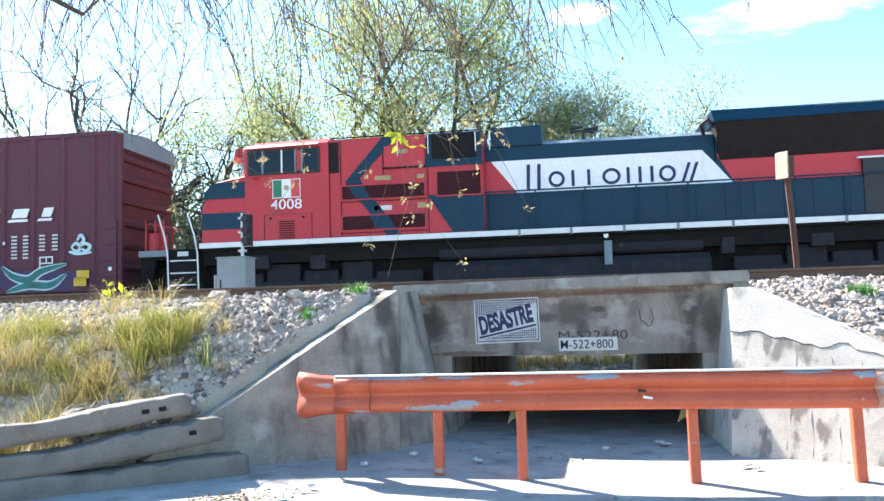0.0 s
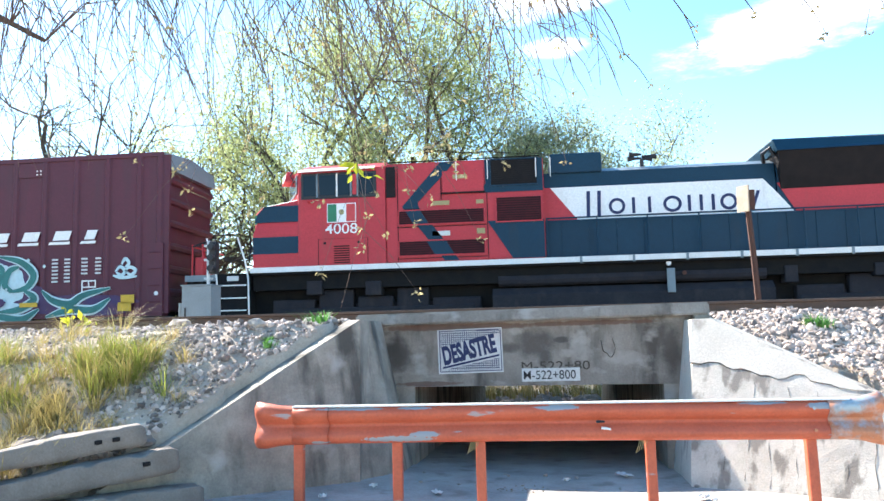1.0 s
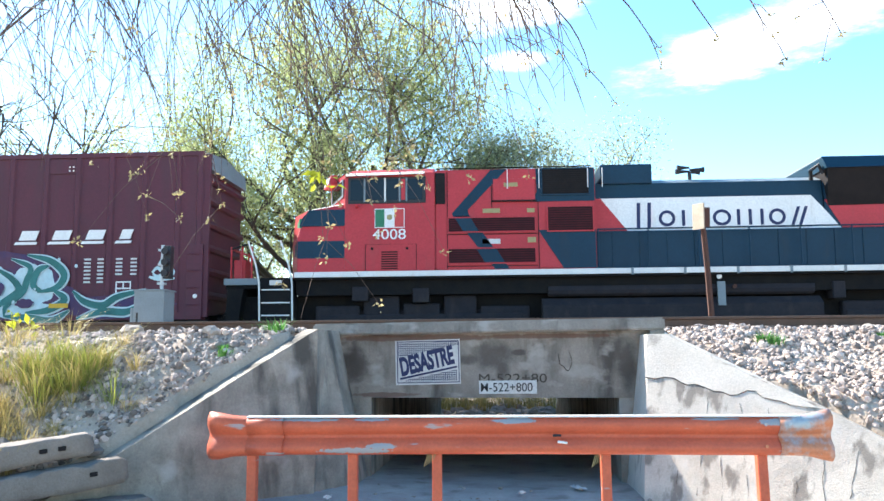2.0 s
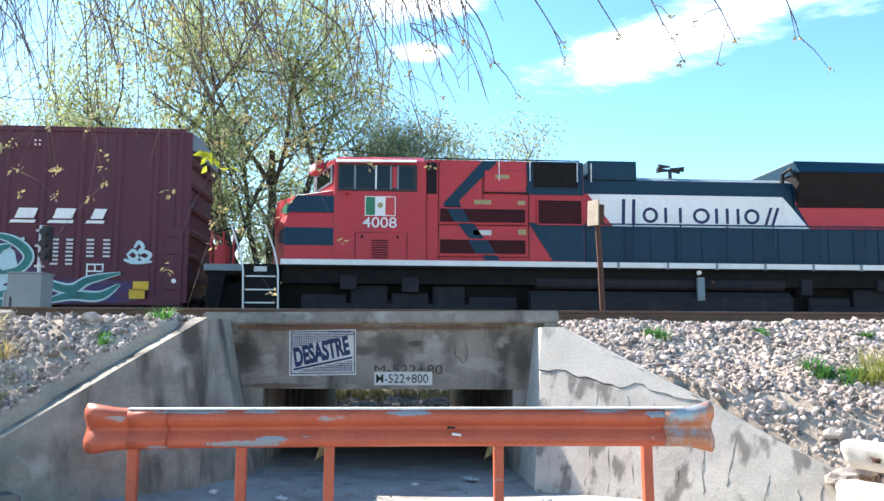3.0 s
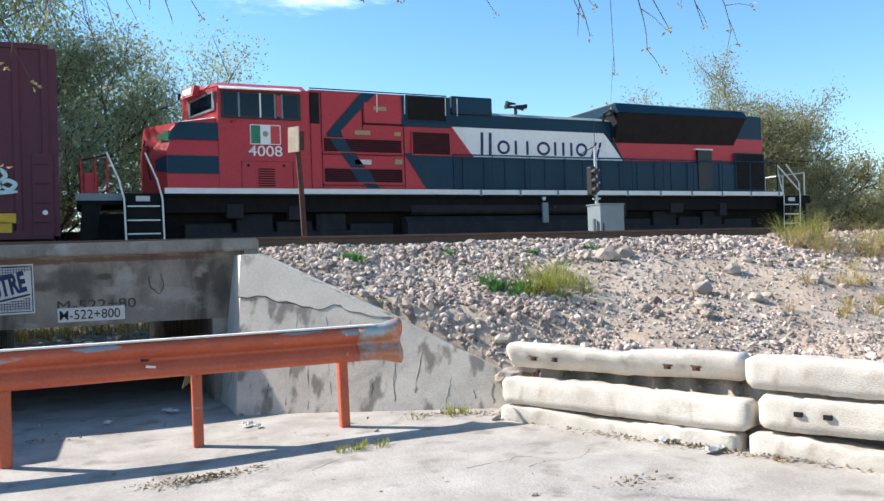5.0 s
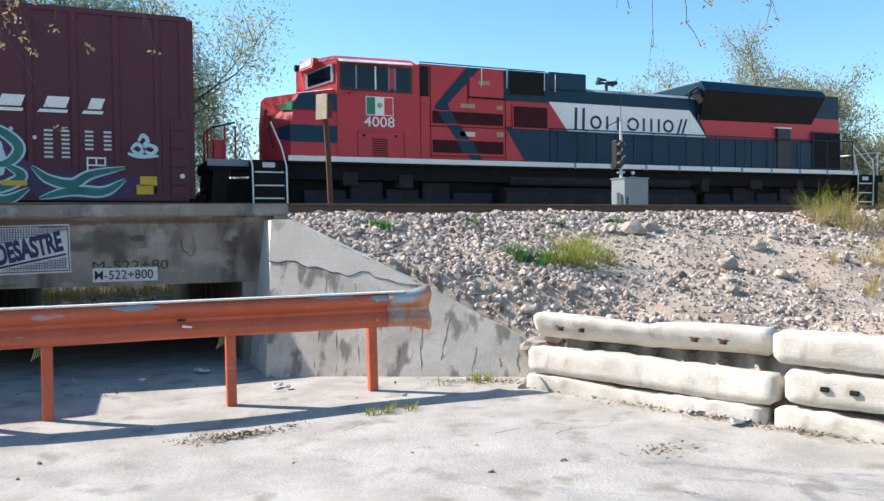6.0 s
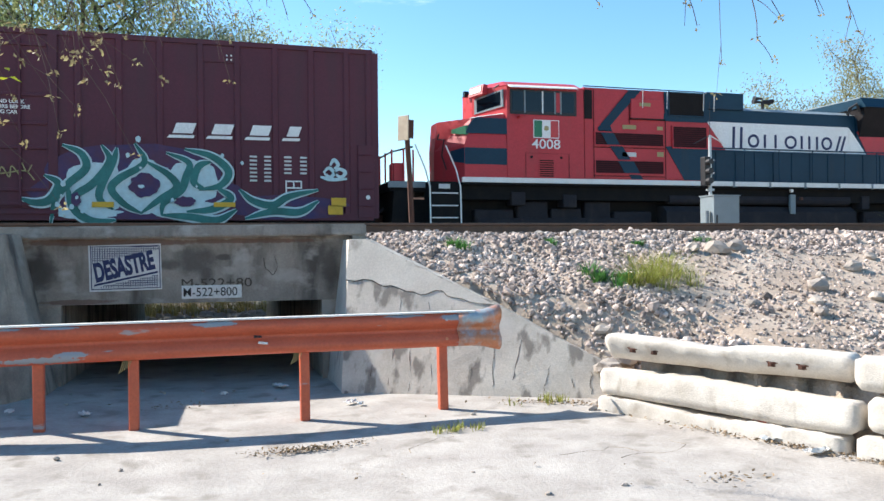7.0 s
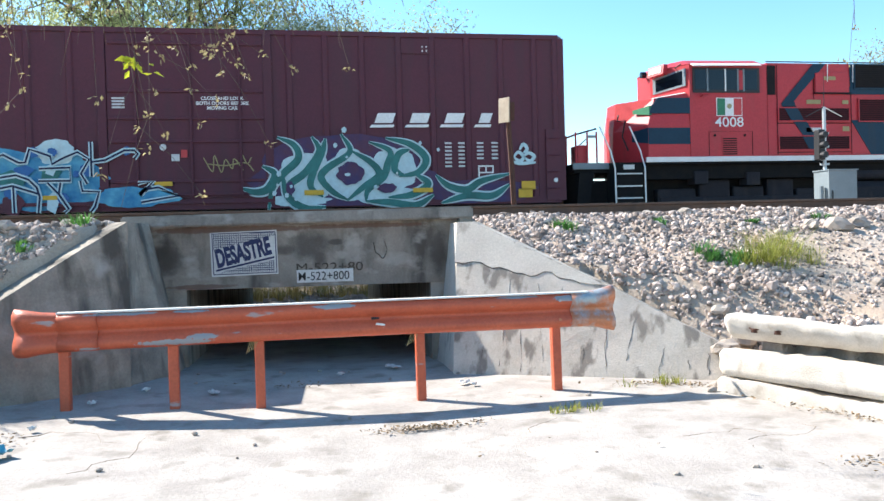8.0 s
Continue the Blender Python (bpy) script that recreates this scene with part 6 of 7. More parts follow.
for i, (x, y) in enumerate(((-3.65, 6.85), (-3.86, 6.75), (-4.1, 6.55), (-3.5, 7.0), (-4.32, 6.5), (-4.0, 7.0), (-3.72, 7.07), (-4.46, 6.7), (-4.2, 6.8), (-3.78, 6.55))):
    rock(x, y, 0.09 + 0.035 * (i % 3), i + 40, "dark grey broken slab behind the sleepers", z=0.60, mat=M_RUBBLE)


for i, (x, y, z, r) in enumerate(((4.05, 7.12, 0.25, 0.13), (4.2, 6.98, 0.12, 0.10), (3.62, 6.62, -0.03, 0.05), (3.75, 6.78, -0.03, 0.06))):
    rock(x, y, r, i + 60, "broken pale concrete chunk at the end of the wall", z=z)


# ---- grass and weeds ----
def blades(rng, places, height, bend, width, per):
    """Bent tapering blades, as vertices and faces."""
    verts, faces = [], []
    for (x, y, z, s) in places:
        a = rng.uniform(0, 2 * math.pi, per)
        r = np.abs(rng.normal(0, 0.4, per)) * s * 0.22
        h = height * s * rng.uniform(0.25, 1.15, per) ** 0.8
        lean = bend * rng.uniform(0.2, 1.0, per) * h
        b = a + rng.normal(0, 0.7, per)
        for i in range(per):
            px, py = x + r[i] * math.cos(a[i]), y + r[i] * math.sin(a[i])
            dx, dy = math.cos(b[i]), math.sin(b[i])
            wx, wy = -dy * width, dx * width
            k = len(verts)
            for f, q in ((0, 0), (0.55, 0.35)):
                verts += [(px + dx * lean[i] * q - wx * (1 - f * 0.4), py + dy * lean[i] * q - wy * (1 - f * 0.4), z + h[i] * f), (px + dx * lean[i] * q + wx * (1 - f * 0.4), py + dy * lean[i] * q + wy * (1 - f * 0.4), z + h[i] * f)]
            verts.append((px + dx * lean[i], py + dy * lean[i], z + h[i] * 0.95))
            faces += [(k, k + 1, k + 3, k + 2), (k + 2, k + 3, k + 4)]
    return verts, faces


def grass(name, label, mat, spots, height, per, bend=0.7, width=0.004, seed=1):
    r = np.random.RandomState(seed)
    places = []
    per *= 3
    for x, y, n, spread, s in spots:
        n = max(2, n // 3)
        px, py = x + r.normal(0, spread, n), y + r.normal(0, spread * 0.6, n)
        for a, b, c in zip(px, py, surface_z(px, py)):
            if a > edge_at(EDGE_R, b) + 0.15 or a < edge_at(EDGE_L, b) - 0.05:
                places.append((a, b, c - 0.02, s * r.uniform(0.6, 1.2)))
    v, f = blades(r, places, height, bend, width, per)
    tagged(new(name, from_arrays(name, v, f, mat)), label, "grass", kind="stuff")


grass("dry_grass", "tufts of dry straw-coloured grass on the bank", M_STRAW, [(-4.23, 7.49, 40, 0.5, 0.8), (-4.60, 7.22, 50, 0.5, 0.9), (-4.14, 7.95, 30, 0.3, 1.0), (-5.34, 8.32, 40, 0.6, 0.9), (-5.43, 7.49, 40, 0.8, 1.0), (-4.78, 6.67, 24, 0.4, 0.9), (-6.44, 8.51, 30, 0.9, 1.0), (-4.78, 7.77, 26, 0.55, 1.0), (-5.89, 8.05, 40, 0.8, 1.2), (-6.99, 7.68, 40, 0.9, 1.3), (-5.15, 7.03, 24, 0.5, 0.9), (-5.89, 6.57, 26, 0.6, 1.0), (-4.60, 6.11, 24, 0.28, 1.25), (-5.06, 5.93, 20, 0.3, 1.1), (-4.28, 6.16, 8, 0.12, 0.9),
      (11.30, 9.60, 30, 0.5, 1.3), (12.60, 9.20, 40, 0.7, 1.5), (13.80, 9.00, 40, 0.9, 1.6), (11.20, 8.20, 26, 0.6, 0.9), (12.30, 8.00, 30, 0.7, 1.0), (10.20, 8.10, 12, 0.5, 0.6), (9.80, 7.10, 10, 0.4, 0.6), (5.60, 8.50, 16, 0.3, 0.6), (15.00, 9.00, 30, 1.0, 1.5), (9.00, 7.00, 12, 0.4, 0.5)], 0.36, 20, bend=1.6, width=0.003, seed=2)
grass("green_grass", "clumps of yellow-green grass on the bank", M_GRASS, [(-4.14, 7.77, 30, 0.3, 1.1), (-4.88, 7.68, 24, 0.4, 1.0), (-4.19, 7.91, 20, 0.18, 1.0), (-4.46, 7.86, 16, 0.2, 0.9), (-6.07, 8.32, 26, 0.4, 1.1), (5.25, 8.15, 14, 0.14, 1.05), (5.60, 8.35, 9, 0.2, 0.9), (5.05, 8.10, 7, 0.1, 0.9), (6.00, 8.60, 5, 0.2, 0.6), (11.40, 9.90, 16, 0.25, 1.2), (2.35, 6.35, 5, 0.12, 0.25)], 0.44, 20, bend=1.5, width=0.0032, seed=3)
grass("creeping_weeds", "low bright green weeds between the stones", M_WEED, [(4.6, 8.35, 12, 0.14, 0.9), (4.8, 8.2, 9, 0.12, 0.9), (3.3, 9.55, 9, 0.12, 0.7), (4.6, 9.7, 4, 0.1, 0.4), (5.9, 9.6, 4, 0.1, 0.4), (7.0, 9.85, 4, 0.1, 0.4), (-2.42, 8.65, 8, 0.1, 0.7), (-2.75, 8.2, 7, 0.1, 0.6)], 0.22, 22, bend=1.1, width=0.008, seed=5)
# tufts in the paving
r_ = np.random.RandomState(9)
v, f = blades(r_, [(2.13 + r_.normal(0, 0.12), 6.24 + r_.normal(0, 0.04), -0.03, 0.5) for _ in range(9)] + [(3.4 + r_.normal(0, 0.15), 7.1 + r_.normal(0, 0.05), -0.03, 0.6) for _ in range(9)], 0.16, 0.9, 0.004, 16)
tagged(new("paving_weeds", from_arrays("paving_weeds", v, f, M_GRASS)), "small green weeds in the paving joints", "grass", kind="stuff")
r_ = np.random.RandomState(10)
v, f = blades(r_, [(r_.uniform(-6, 7), r_.uniform(26, 32), -0.55 + 0.0, r_.uniform(0.8, 1.6)) for _ in range(420)], 0.42, 0.6, 0.012, 18)
tagged(new("far_grass", from_arrays("far_grass", v, f, M_STRAW)), "tall yellow grass beyond the underpass", "grass", kind="stuff")
fx, fy = rng.uniform(-4, 4.5, 500), rng.uniform(23.6, 28.0, 500)
fv, ff = stone_mass(rng, fx, fy, rng.uniform(0.06, 0.22, 500), z=np.full(500, -0.6))
tagged(new("far_rubble", from_arrays("far_rubble", fv.tolist(), ff.tolist(), M_ROCK)), "pale rubble beyond the underpass", "rubble", kind="stuff")


def leaf_quads(rng, pts, size, droop=0.0):
    """A pointed leaf at each point, turned at random."""
    n = len(pts)
    R = turns(rng, n)
    s = size * rng.uniform(0.6, 1.3, n)
    base = np.array([(0, 0, 0), (0.5, 0.26, 0.05), (1, 0, -0.08), (0.5, -0.26, 0.05)])
    v = np.einsum("nij,kj->nki", R, base) * s[:, None, None]
    v[:, :, 2] -= droop * np.array([0, 0.5, 1, 0.5])[None] * s[:, None]
    v += np.asarray(pts)[:, None, :]
    return v.reshape(-1, 3), np.arange(4 * n).reshape(-1, 4)


def weed_plant(x, y, z, h, size, mat, label, n=9, seed=1):
    r = np.random.RandomState(seed)
    p = thing("weed", label, "plant", pose(x, y, z))
    part("stem", tubed([(0, 0, 0), (0.01, 0, h * 0.6), (0.03, 0.0, h)], 0.008, 0.004, 5), M_TWIG, p)
    pts = [(r.normal(0, size * 0.7), r.normal(0, size * 0.5), h * r.uniform(0.55, 1.05)) for _ in range(n)]
    v, f = leaf_quads(r, pts, size, 0.3)
    lf = new("foliage", from_arrays("foliage", v.tolist(), f.tolist(), mat))
    lf.parent = p


weed_plant(-5.97, 9.8, 1.64, 0.34, 0.13, M_LIME, "young plant with bright lime leaves on the bank", 14, 3)
weed_plant(-5.72, 9.8, 1.64, 0.18, 0.11, M_LIME, "young plant with bright lime leaves on the bank", 8, 4)


# ---- trees ----
def tube_arrays(lines, sides=5):
    """Tapered tubes for many lines: (points, radius at the foot, radius at the tip)."""
    verts, faces = [], []
    ring = [(math.cos(2 * math.pi * k / sides), math.sin(2 * math.pi * k / sides)) for k in range(sides)]
    for pts, r0, r1 in lines:
        n = len(pts)
        start = len(verts)
        for i, p in enumerate(pts):
            d = pts[min(i + 1, n - 1)] - pts[max(i - 1, 0)]
            d = d / (np.linalg.norm(d) + 1e-9)
            u = np.cross(d, (0.3, 0.9, 0.1) if abs(d[1]) < 0.9 else (1, 0, 0))
            u = u / (np.linalg.norm(u) + 1e-9)
            w = np.cross(d, u)
            r = r0 + (r1 - r0) * i / (n - 1)
            verts += [tuple(p + r * (a * u + b * w)) for a, b in ring]
        for i in range(n - 1):
            for k in range(sides):
                a, b = start + i * sides + k, start + i * sides + (k + 1) % sides
                faces.append((a, b, b + sides, a + sides))
    return verts, faces


def grow(rng, p, d, length, radius, depth, lines, tips, lift, wobble, kids, shrink):
    n = 6
    pts = [np.array(p, float)]
    d = np.array(d, float)
    for i in range(n):
        d = d + rng.normal(0, wobble, 3) + np.array((0, 0, lift))
        d /= np.linalg.norm(d)
        pts.append(pts[-1] + d * length / n)
    lines.append((pts, radius, radius * 0.45))
    if depth == 0:
        tips += pts[2:]
        return
    for _ in range(kids[min(depth, len(kids) - 1)]):
        i = rng.randint(2, n + 1)
        side = rng.normal(0, 1, 3)
        side -= d * side.dot(d)
        side /= np.linalg.norm(side) + 1e-9
        ang = rng.uniform(0.45, 1.15)
        nd = d * math.cos(ang) + side * math.sin(ang)
        grow(rng, pts[i], nd, length * shrink * rng.uniform(0.75, 1.15), max(radius * 0.52 * (1.05 - 0.06 * i), 0.018), depth - 1, lines, tips, lift, wobble, kids, shrink)
    if depth <= 2:
        tips += pts[4:]


def tree(x, y, z, seed, stems, length, radius, depth, kids, leaf_mat, leaf_size, leaves_per_tip, label, lift=0.04, wobble=0.13, shrink=0.68, spread=0.25, category="tree", crown_top=None):
    r = np.random.RandomState(seed)
    lines, tips = [], []
    for d in stems:
        grow(r, (0, 0, 0), np.array(d) / np.linalg.norm(d), length * r.uniform(0.9, 1.1), radius, depth, lines, tips, lift, wobble, kids, shrink)
    t = thing("tree", label, category, pose(x, y, z))
    v, f = tube_arrays(lines, 5)
    tr_ = new("trunk", from_arrays("trunk", v, f, M_BARK))
    tr_.parent = t
    tagged(tr_, "dark branching trunk and limbs")
    if leaves_per_tip:
        tips = np.array(tips)
        if crown_top:
            tips = tips[tips[:, 2] < crown_top]
        n = int(len(tips) * leaves_per_tip)
        pts = tips[r.randint(0, len(tips), n)] + r.normal(0, spread, (n, 3))
        v, f = leaf_quads(r, pts, leaf_size, 0.4)
        cr = new("crown", from_arrays("crown", v.tolist(), f.tolist(), leaf_mat))
        cr.parent = t
    return t


tree(-4.7, 29, 0.4, 11, [(0.06, 0, 1), (0.3, 0.1, 1), (-0.35, -0.1, 1), (-0.75, 0.0, 0.9), (-0.15, 0.3, 1)], 8.0, 0.26, 3, (4, 4, 4, 5), M_LEAF, 0.12, 44.0, "tall broadleaf tree with green spring leaves behind the track", lift=0.035, spread=0.42, shrink=0.62)
tree(-2.9, 30, 0.4, 12, [(0.25, 0, 1), (0.55, 0, 1), (0.85, 0.1, 0.72), (0.9, -0.1, 1)], 6.6, 0.22, 3, (5, 5, 4, 5), M_LEAFPALE, 0.11, 44.0, "broadleaf tree with grey-green leaves behind the track", spread=0.42, shrink=0.6)
tree(-16.2, 29, 0.4, 21, [(0.25, 0, 1), (0.6, 0.1, 1), (-0.3, 0, 1)], 7.2, 0.36, 3, (7, 6, 5, 4), M_LEAFPALE, 0.14, 2.0, "nearly bare tree with crooked dark limbs behind the track", wobble=0.2, spread=0.3)
tree(-14.0, 29.5, 0.4, 22, [(0.1, 0, 1), (0.5, 0, 1), (-0.3, 0.1, 1)], 3.6, 0.18, 3, (5, 5, 4, 4), M_LEAFPALE, 0.16, 8.0, "small leafy tree with grey-green leaves behind the track", spread=0.4)
tree(-21.5, 31, 0.4, 23, [(0.15, 0, 1), (0.5, 0.1, 1), (-0.5, 0, 0.9)], 6.6, 0.32, 3, (7, 6, 5, 4), M_LEAFPALE, 0.15, 5.0, "thin tree with sparse grey-green leaves behind the track", spread=0.45)
tree(27.0, 28.5, 0.6, 31, [(0.05, 0, 1), (-0.45, 0, 0.85), (0.55, 0, 0.9), (-0.9, 0.1, 0.65), (0.95, -0.1, 0.55), (0.1, 0.3, 1), (-0.7, -0.2, 0.9)], 4.8, 0.24, 3, (6, 6, 5, 5), M_LEAFBUSH, 0.10, 48.0, "round olive-brown tree with many bare twigs", wobble=0.14, spread=0.3, shrink=0.66, crown_top=10.0)
tree(35.4, 30, 0.6, 32, [(0.1, 0, 1), (-0.6, 0, 0.8), (0.8, 0, 0.8), (0.2, 0.3, 1)], 3.3, 0.18, 3, (5, 5, 5, 5), M_LEAFBUSH, 0.12, 12.0, "low dark shrubby tree with tangled twigs", spread=0.3)
tree(42.5, 31, 0.6, 33, [(0.1, 0, 1), (-0.6, 0, 0.8), (0.8, 0, 0.8)], 2.4, 0.14, 3, (5, 5, 5, 4), M_LEAFBUSH, 0.15, 6.0, "low dark shrub beside the track", spread=0.35, category="shrub")


def shrub_row(x0, x1, y, h, n, seed, label):
    """Low rough scrub, uneven in height."""
    r = np.random.RandomState(seed)
    cx_ = r.uniform(x0, x1, 60)
    cy_ = y + r.normal(0, 0.8, 60)
    ch = h * r.uniform(0.5, 1.1, 60)
    k = r.randint(0, 60, n)
    pts = np.stack([cx_[k] + r.normal(0, 0.9, n), cy_[k] + r.normal(0, 0.7, n), 0.2 + ch[k] * np.sqrt(r.uniform(0, 1, n)) + r.normal(0, 0.12, n)], 1)
    v, f = leaf_quads(r, pts, 0.24, 0.3)
    tagged(new("scrub", from_arrays("scrub", v.tolist(), f.tolist(), M_LEAFBUSH)), label, "scrub", kind="stuff")


shrub_row(-34, -13.0, 26.5, 2.4, 26000, 51, "low tangled green-brown scrub behind the far track")
shrub_row(14.5, 60, 27.0, 2.2, 26000, 52, "low tangled green-brown scrub behind the far track")
# a slim cypress and a palm far off
cy = thing("tree", "slim dark cypress far behind the track", "tree", pose(84.3, 60, 0))
part("trunk", tubed([(0, 0, 0), (0, 0, 6)], 0.2, 0.1), M_BARK, cy)
r_ = np.random.RandomState(61)
hh = r_.uniform(1, 14.3, 5000)
rad = 1.0 * np.sin(np.clip((hh - 0.5) / 14.0, 0, 1) * math.pi) ** 0.6 * np.clip((14.6 - hh) / 6, 0.05, 1)
aa = r_.uniform(0, 6.283, 5000)
v, f = leaf_quads(r_, np.stack([rad * np.cos(aa), rad * np.sin(aa), hh], 1), 0.5, -0.4)
ob = new("crown", from_arrays("crown", v.tolist(), f.tolist(), M_LEAF))
ob.parent = cy
palm = thing("palm", "tall fan palm with a shaggy crown far behind the track", "palm", pose(95.5, 60, 0))
part("trunk", tubed([(0, 0, 0), (0.2, 0, 8), (0, 0, 15.5)], 0.35, 0.28, 8), M_BARK, palm)
vv, fv_ = [], []
for k in range(46):
    a, e = r_.uniform(0, 6.283), r_.uniform(-0.9, 1.2)
    d = np.array((math.cos(a) * math.cos(e), math.sin(a) * math.cos(e), math.sin(e)))
    side = np.cross(d, (0, 0, 1.0))
    side /= np.linalg.norm(side)
    for s in np.linspace(-1, 1, 11):
        tip = np.array((0, 0, 15.6)) + d * 3.2 * (1 - 0.25 * abs(s)) + side * s * 1.1 - np.array((0, 0, 0.5 + 0.5 * abs(s)))
        mid_ = np.array((0, 0, 15.6)) + d * 1.9
        w = np.cross(tip - mid_, d) * 0.05
        i = len(vv)
        vv += [tuple(mid_ - w), tuple(mid_ + w), tuple(tip)]
        fv_.append((i, i + 1, i + 2))
    i = len(vv)
    b0, b1 = np.array((0, 0, 15.5)), np.array((0, 0, 15.6)) + d * 1.9
    vv += [tuple(b0 - side * 0.05), tuple(b0 + side * 0.05), tuple(b1)]
    fv_.append((i, i + 1, i + 2))
ob = new("crown", from_arrays("crown", vv, fv_, M_LEAF))
ob.parent = palm


# ---- far houses ----
def house(x, y, w, d, h, label, windows=3):
    hs = thing("house", label, "house", pose(x, y, 0))
    part("wall", boxed(0, w, 0, d, 0, h), M_HOUSE, hs)
    part("roof", boxed(-0.3, w + 0.3, -0.3, d + 0.3, h, h + 0.25), M_ROOF, hs)
    for i in range(windows):
        wx = w * (i + 0.5) / windows
        win_ = part("window", boxed(wx - 0.55, wx + 0.55, -0.06, 0.05, h * 0.42, h * 0.42 + 1.2), M_HOUSE, hs)
        part("pane", boxed(wx - 0.45, wx + 0.45, -0.075, -0.055, h * 0.42 + 0.1, h * 0.42 + 1.1), M_GLASS, win_)


house(33.5, 38, 9, 6, 4.2, "low white house with flat roof behind the trees")
house(46, 40, 8, 6, 4.6, "low white house with flat roof behind the trees")
house(11.5, 70, 12, 8, 6.0, "pale low house far beyond the track", 4)
house(22, 78, 10, 8, 5.2, "pale low house far beyond the track", 3)
house(-14, 46, 9, 6, 3.6, "pale low house seen through the trees")
lamp = thing("street_lamp", "thin curved street lamp far beyond the track", "street lamp", pose(16.2, 45, 0))
part("pole", tubed([(0, 0, 0), (0, 0, 5.6), (0.3, 0, 6.6), (0.9, 0, 7.1)], 0.07, 0.04), M_GREYBOX, lamp)
part("lamp_head", boxed(0.85, 1.4, -0.1, 0.1, 7.05, 7.2, bevel=0.03), M_GREYBOX, lamp)
fpost = thing("fence_post", "pale slim fence post beyond the scrub", "post", pose(52.0, 36.5, 0))
part("shaft", boxed(-0.12, 0.12, -0.12, 0.12, 0, 4.4, bevel=0.02), M_PAPER, fpost)

# ---- litter on the paving ----
r_ = np.random.RandomState(77)


def litter(places, label, size=0.04):
    pts = []
    for x, y, n, ax, ay, ang in places:
        u, w = r_.normal(0, ax, n), r_.normal(0, ay, n)
        c, s = math.cos(radians(ang)), math.sin(radians(ang))
        px, py = x + u * c - w * s, y + u * s + w * c
        pts += [(a, b, road_z(a, b) + 0.008 + r_.uniform(0, 0.02)) for a, b in zip(px, py)]
    v, f = leaf_quads(r_, pts, size)
    rest = np.repeat(np.array([road_z(p[0], p[1]) + 0.010 for p in pts]), 4)
    v[:, 2] = np.maximum(rest + (v[:, 2] - rest) * 0.6, rest)
    tagged(new("leaf_litter", from_arrays("leaf_litter", v.tolist(), f.tolist(), M_LITTER)), label, "leaf litter", kind="stuff")


litter([(0.86, 6.04, 330, 0.22, 0.045, 6), (4.15, 5.35, 150, 0.5, 0.04, -66), (3.45, 7.0, 160, 0.30, 0.05, -28), (4.62, 4.3, 260, 0.4, 0.05, -66), (-2.62, 5.85, 420, 0.22, 0.16, 30), (3.4, 4.3, 50, 0.12, 0.06, 0), (-0.3, 8.1, 60, 0.2, 0.1, 0), (3.9, 6.5, 80, 0.2, 0.06, -60), (4.45, 4.85, 120, 0.15, 0.07, -66), (2.2, 6.9, 14, 0.5, 0.2, 0), (1.0, 5.2, 22, 1.6, 0.7, 0)], "dry brown leaf litter drifted on the paving")


def scrap(x, y, mat, label, sx_, sy_, seed, name="paper_scrap", z=0.02, h=0.03):
    bm = bmesh.new()
    bmesh.ops.create_grid(bm, x_segments=6, y_segments=5, size=0.5)
    for v in bm.verts:
        v.co = Vector((v.co.x * sx_, v.co.y * sy_, h * (0.5 + noise.noise(Vector((v.co.x * 5 + seed, v.co.y * 5, 0))))))
    bmesh.ops.solidify(bm, geom=list(bm.faces), thickness=0.003)
    bmesh.ops.transform(bm, matrix=pose(x, y, z + road_z(x, y), 0, 0, seed * 37), verts=bm.verts)
    single(name, bm, mat, label, "litter", "litter on the paving")


for i, (x, y, a, b) in enumerate(((1.5, 7.72, 0.14, 0.08), (1.58, 7.6, 0.08, 0.06), (0.93, 8.97, 0.2, 0.12), (4.35, 5.05, 0.16, 0.1), (4.41, 4.63, 0.2, 0.1), (-2.15, 6.35, 0.06, 0.05), (-1.95, 7.3, 0.07, 0.06), (-0.95, 7.75, 0.12, 0.08), (2.35, 7.3, 0.08, 0.05), (-1.6, 7.9, 0.08, 0.06), (0.3, 8.6, 0.08, 0.06))):
    scrap(x, y, M_PAPER, "crumpled white scrap of paper on the paving", a, b, i + 1)
scrap(4.42, 5.22, M_REDCLOTH, "faded red rag hanging at the foot of the sleepers", 0.16, 0.12, 20, "rag", z=0.07, h=0.14)
scrap(-2.15, 5.6, M_BLUEPLASTIC, "pale blue crumpled plastic bag on the paving", 0.2, 0.12, 21, "plastic_bag", z=0.02, h=0.05)
for i in range(26):
    x, y = r_.uniform(-2.5, 4.0), r_.uniform(4.2, 9.0)
    if x < edge_at(EDGE_R, y) - 0.4 and x > edge_at(EDGE_L, y) + 0.5:
        rock(x, y, r_.uniform(0.012, 0.028), 200 + i, "small loose pebble on the paving", z=road_z(x, y) + 0.002)

# cracks in the paving: thin sunk seams
cracks = thing("paving_cracks", "thin dark wandering cracks in the concrete paving", "crack", kind="structure")
for k, (x, y, ang, n) in enumerate(((-1.6, 5.2, 40, 10), (2.6, 5.2, -30, 9), (1.6, 5.7, 70, 6), (-2.2, 6.2, 10, 8), (3.0, 5.0, 15, 8))):
    pts, a = [(x, y, 0.0)], radians(ang)
    for i in range(n):
        a += r_.normal(0, 0.6)
        x, y = x + 0.13 * math.cos(a), y + 0.13 * math.sin(a)
        pts.append((x, y, 0.0))
    pts = [(p[0], p[1], road_z(p[0], p[1]) + 0.012 * noise.fractal((p[0] * 0.6, p[1] * 0.6, 3.0), 1.0, 2.0, 3) - 0.001) for p in pts]
    part("crack", tubed(pts, 0.0035, 0.002, 4), M_LITTER, cracks)


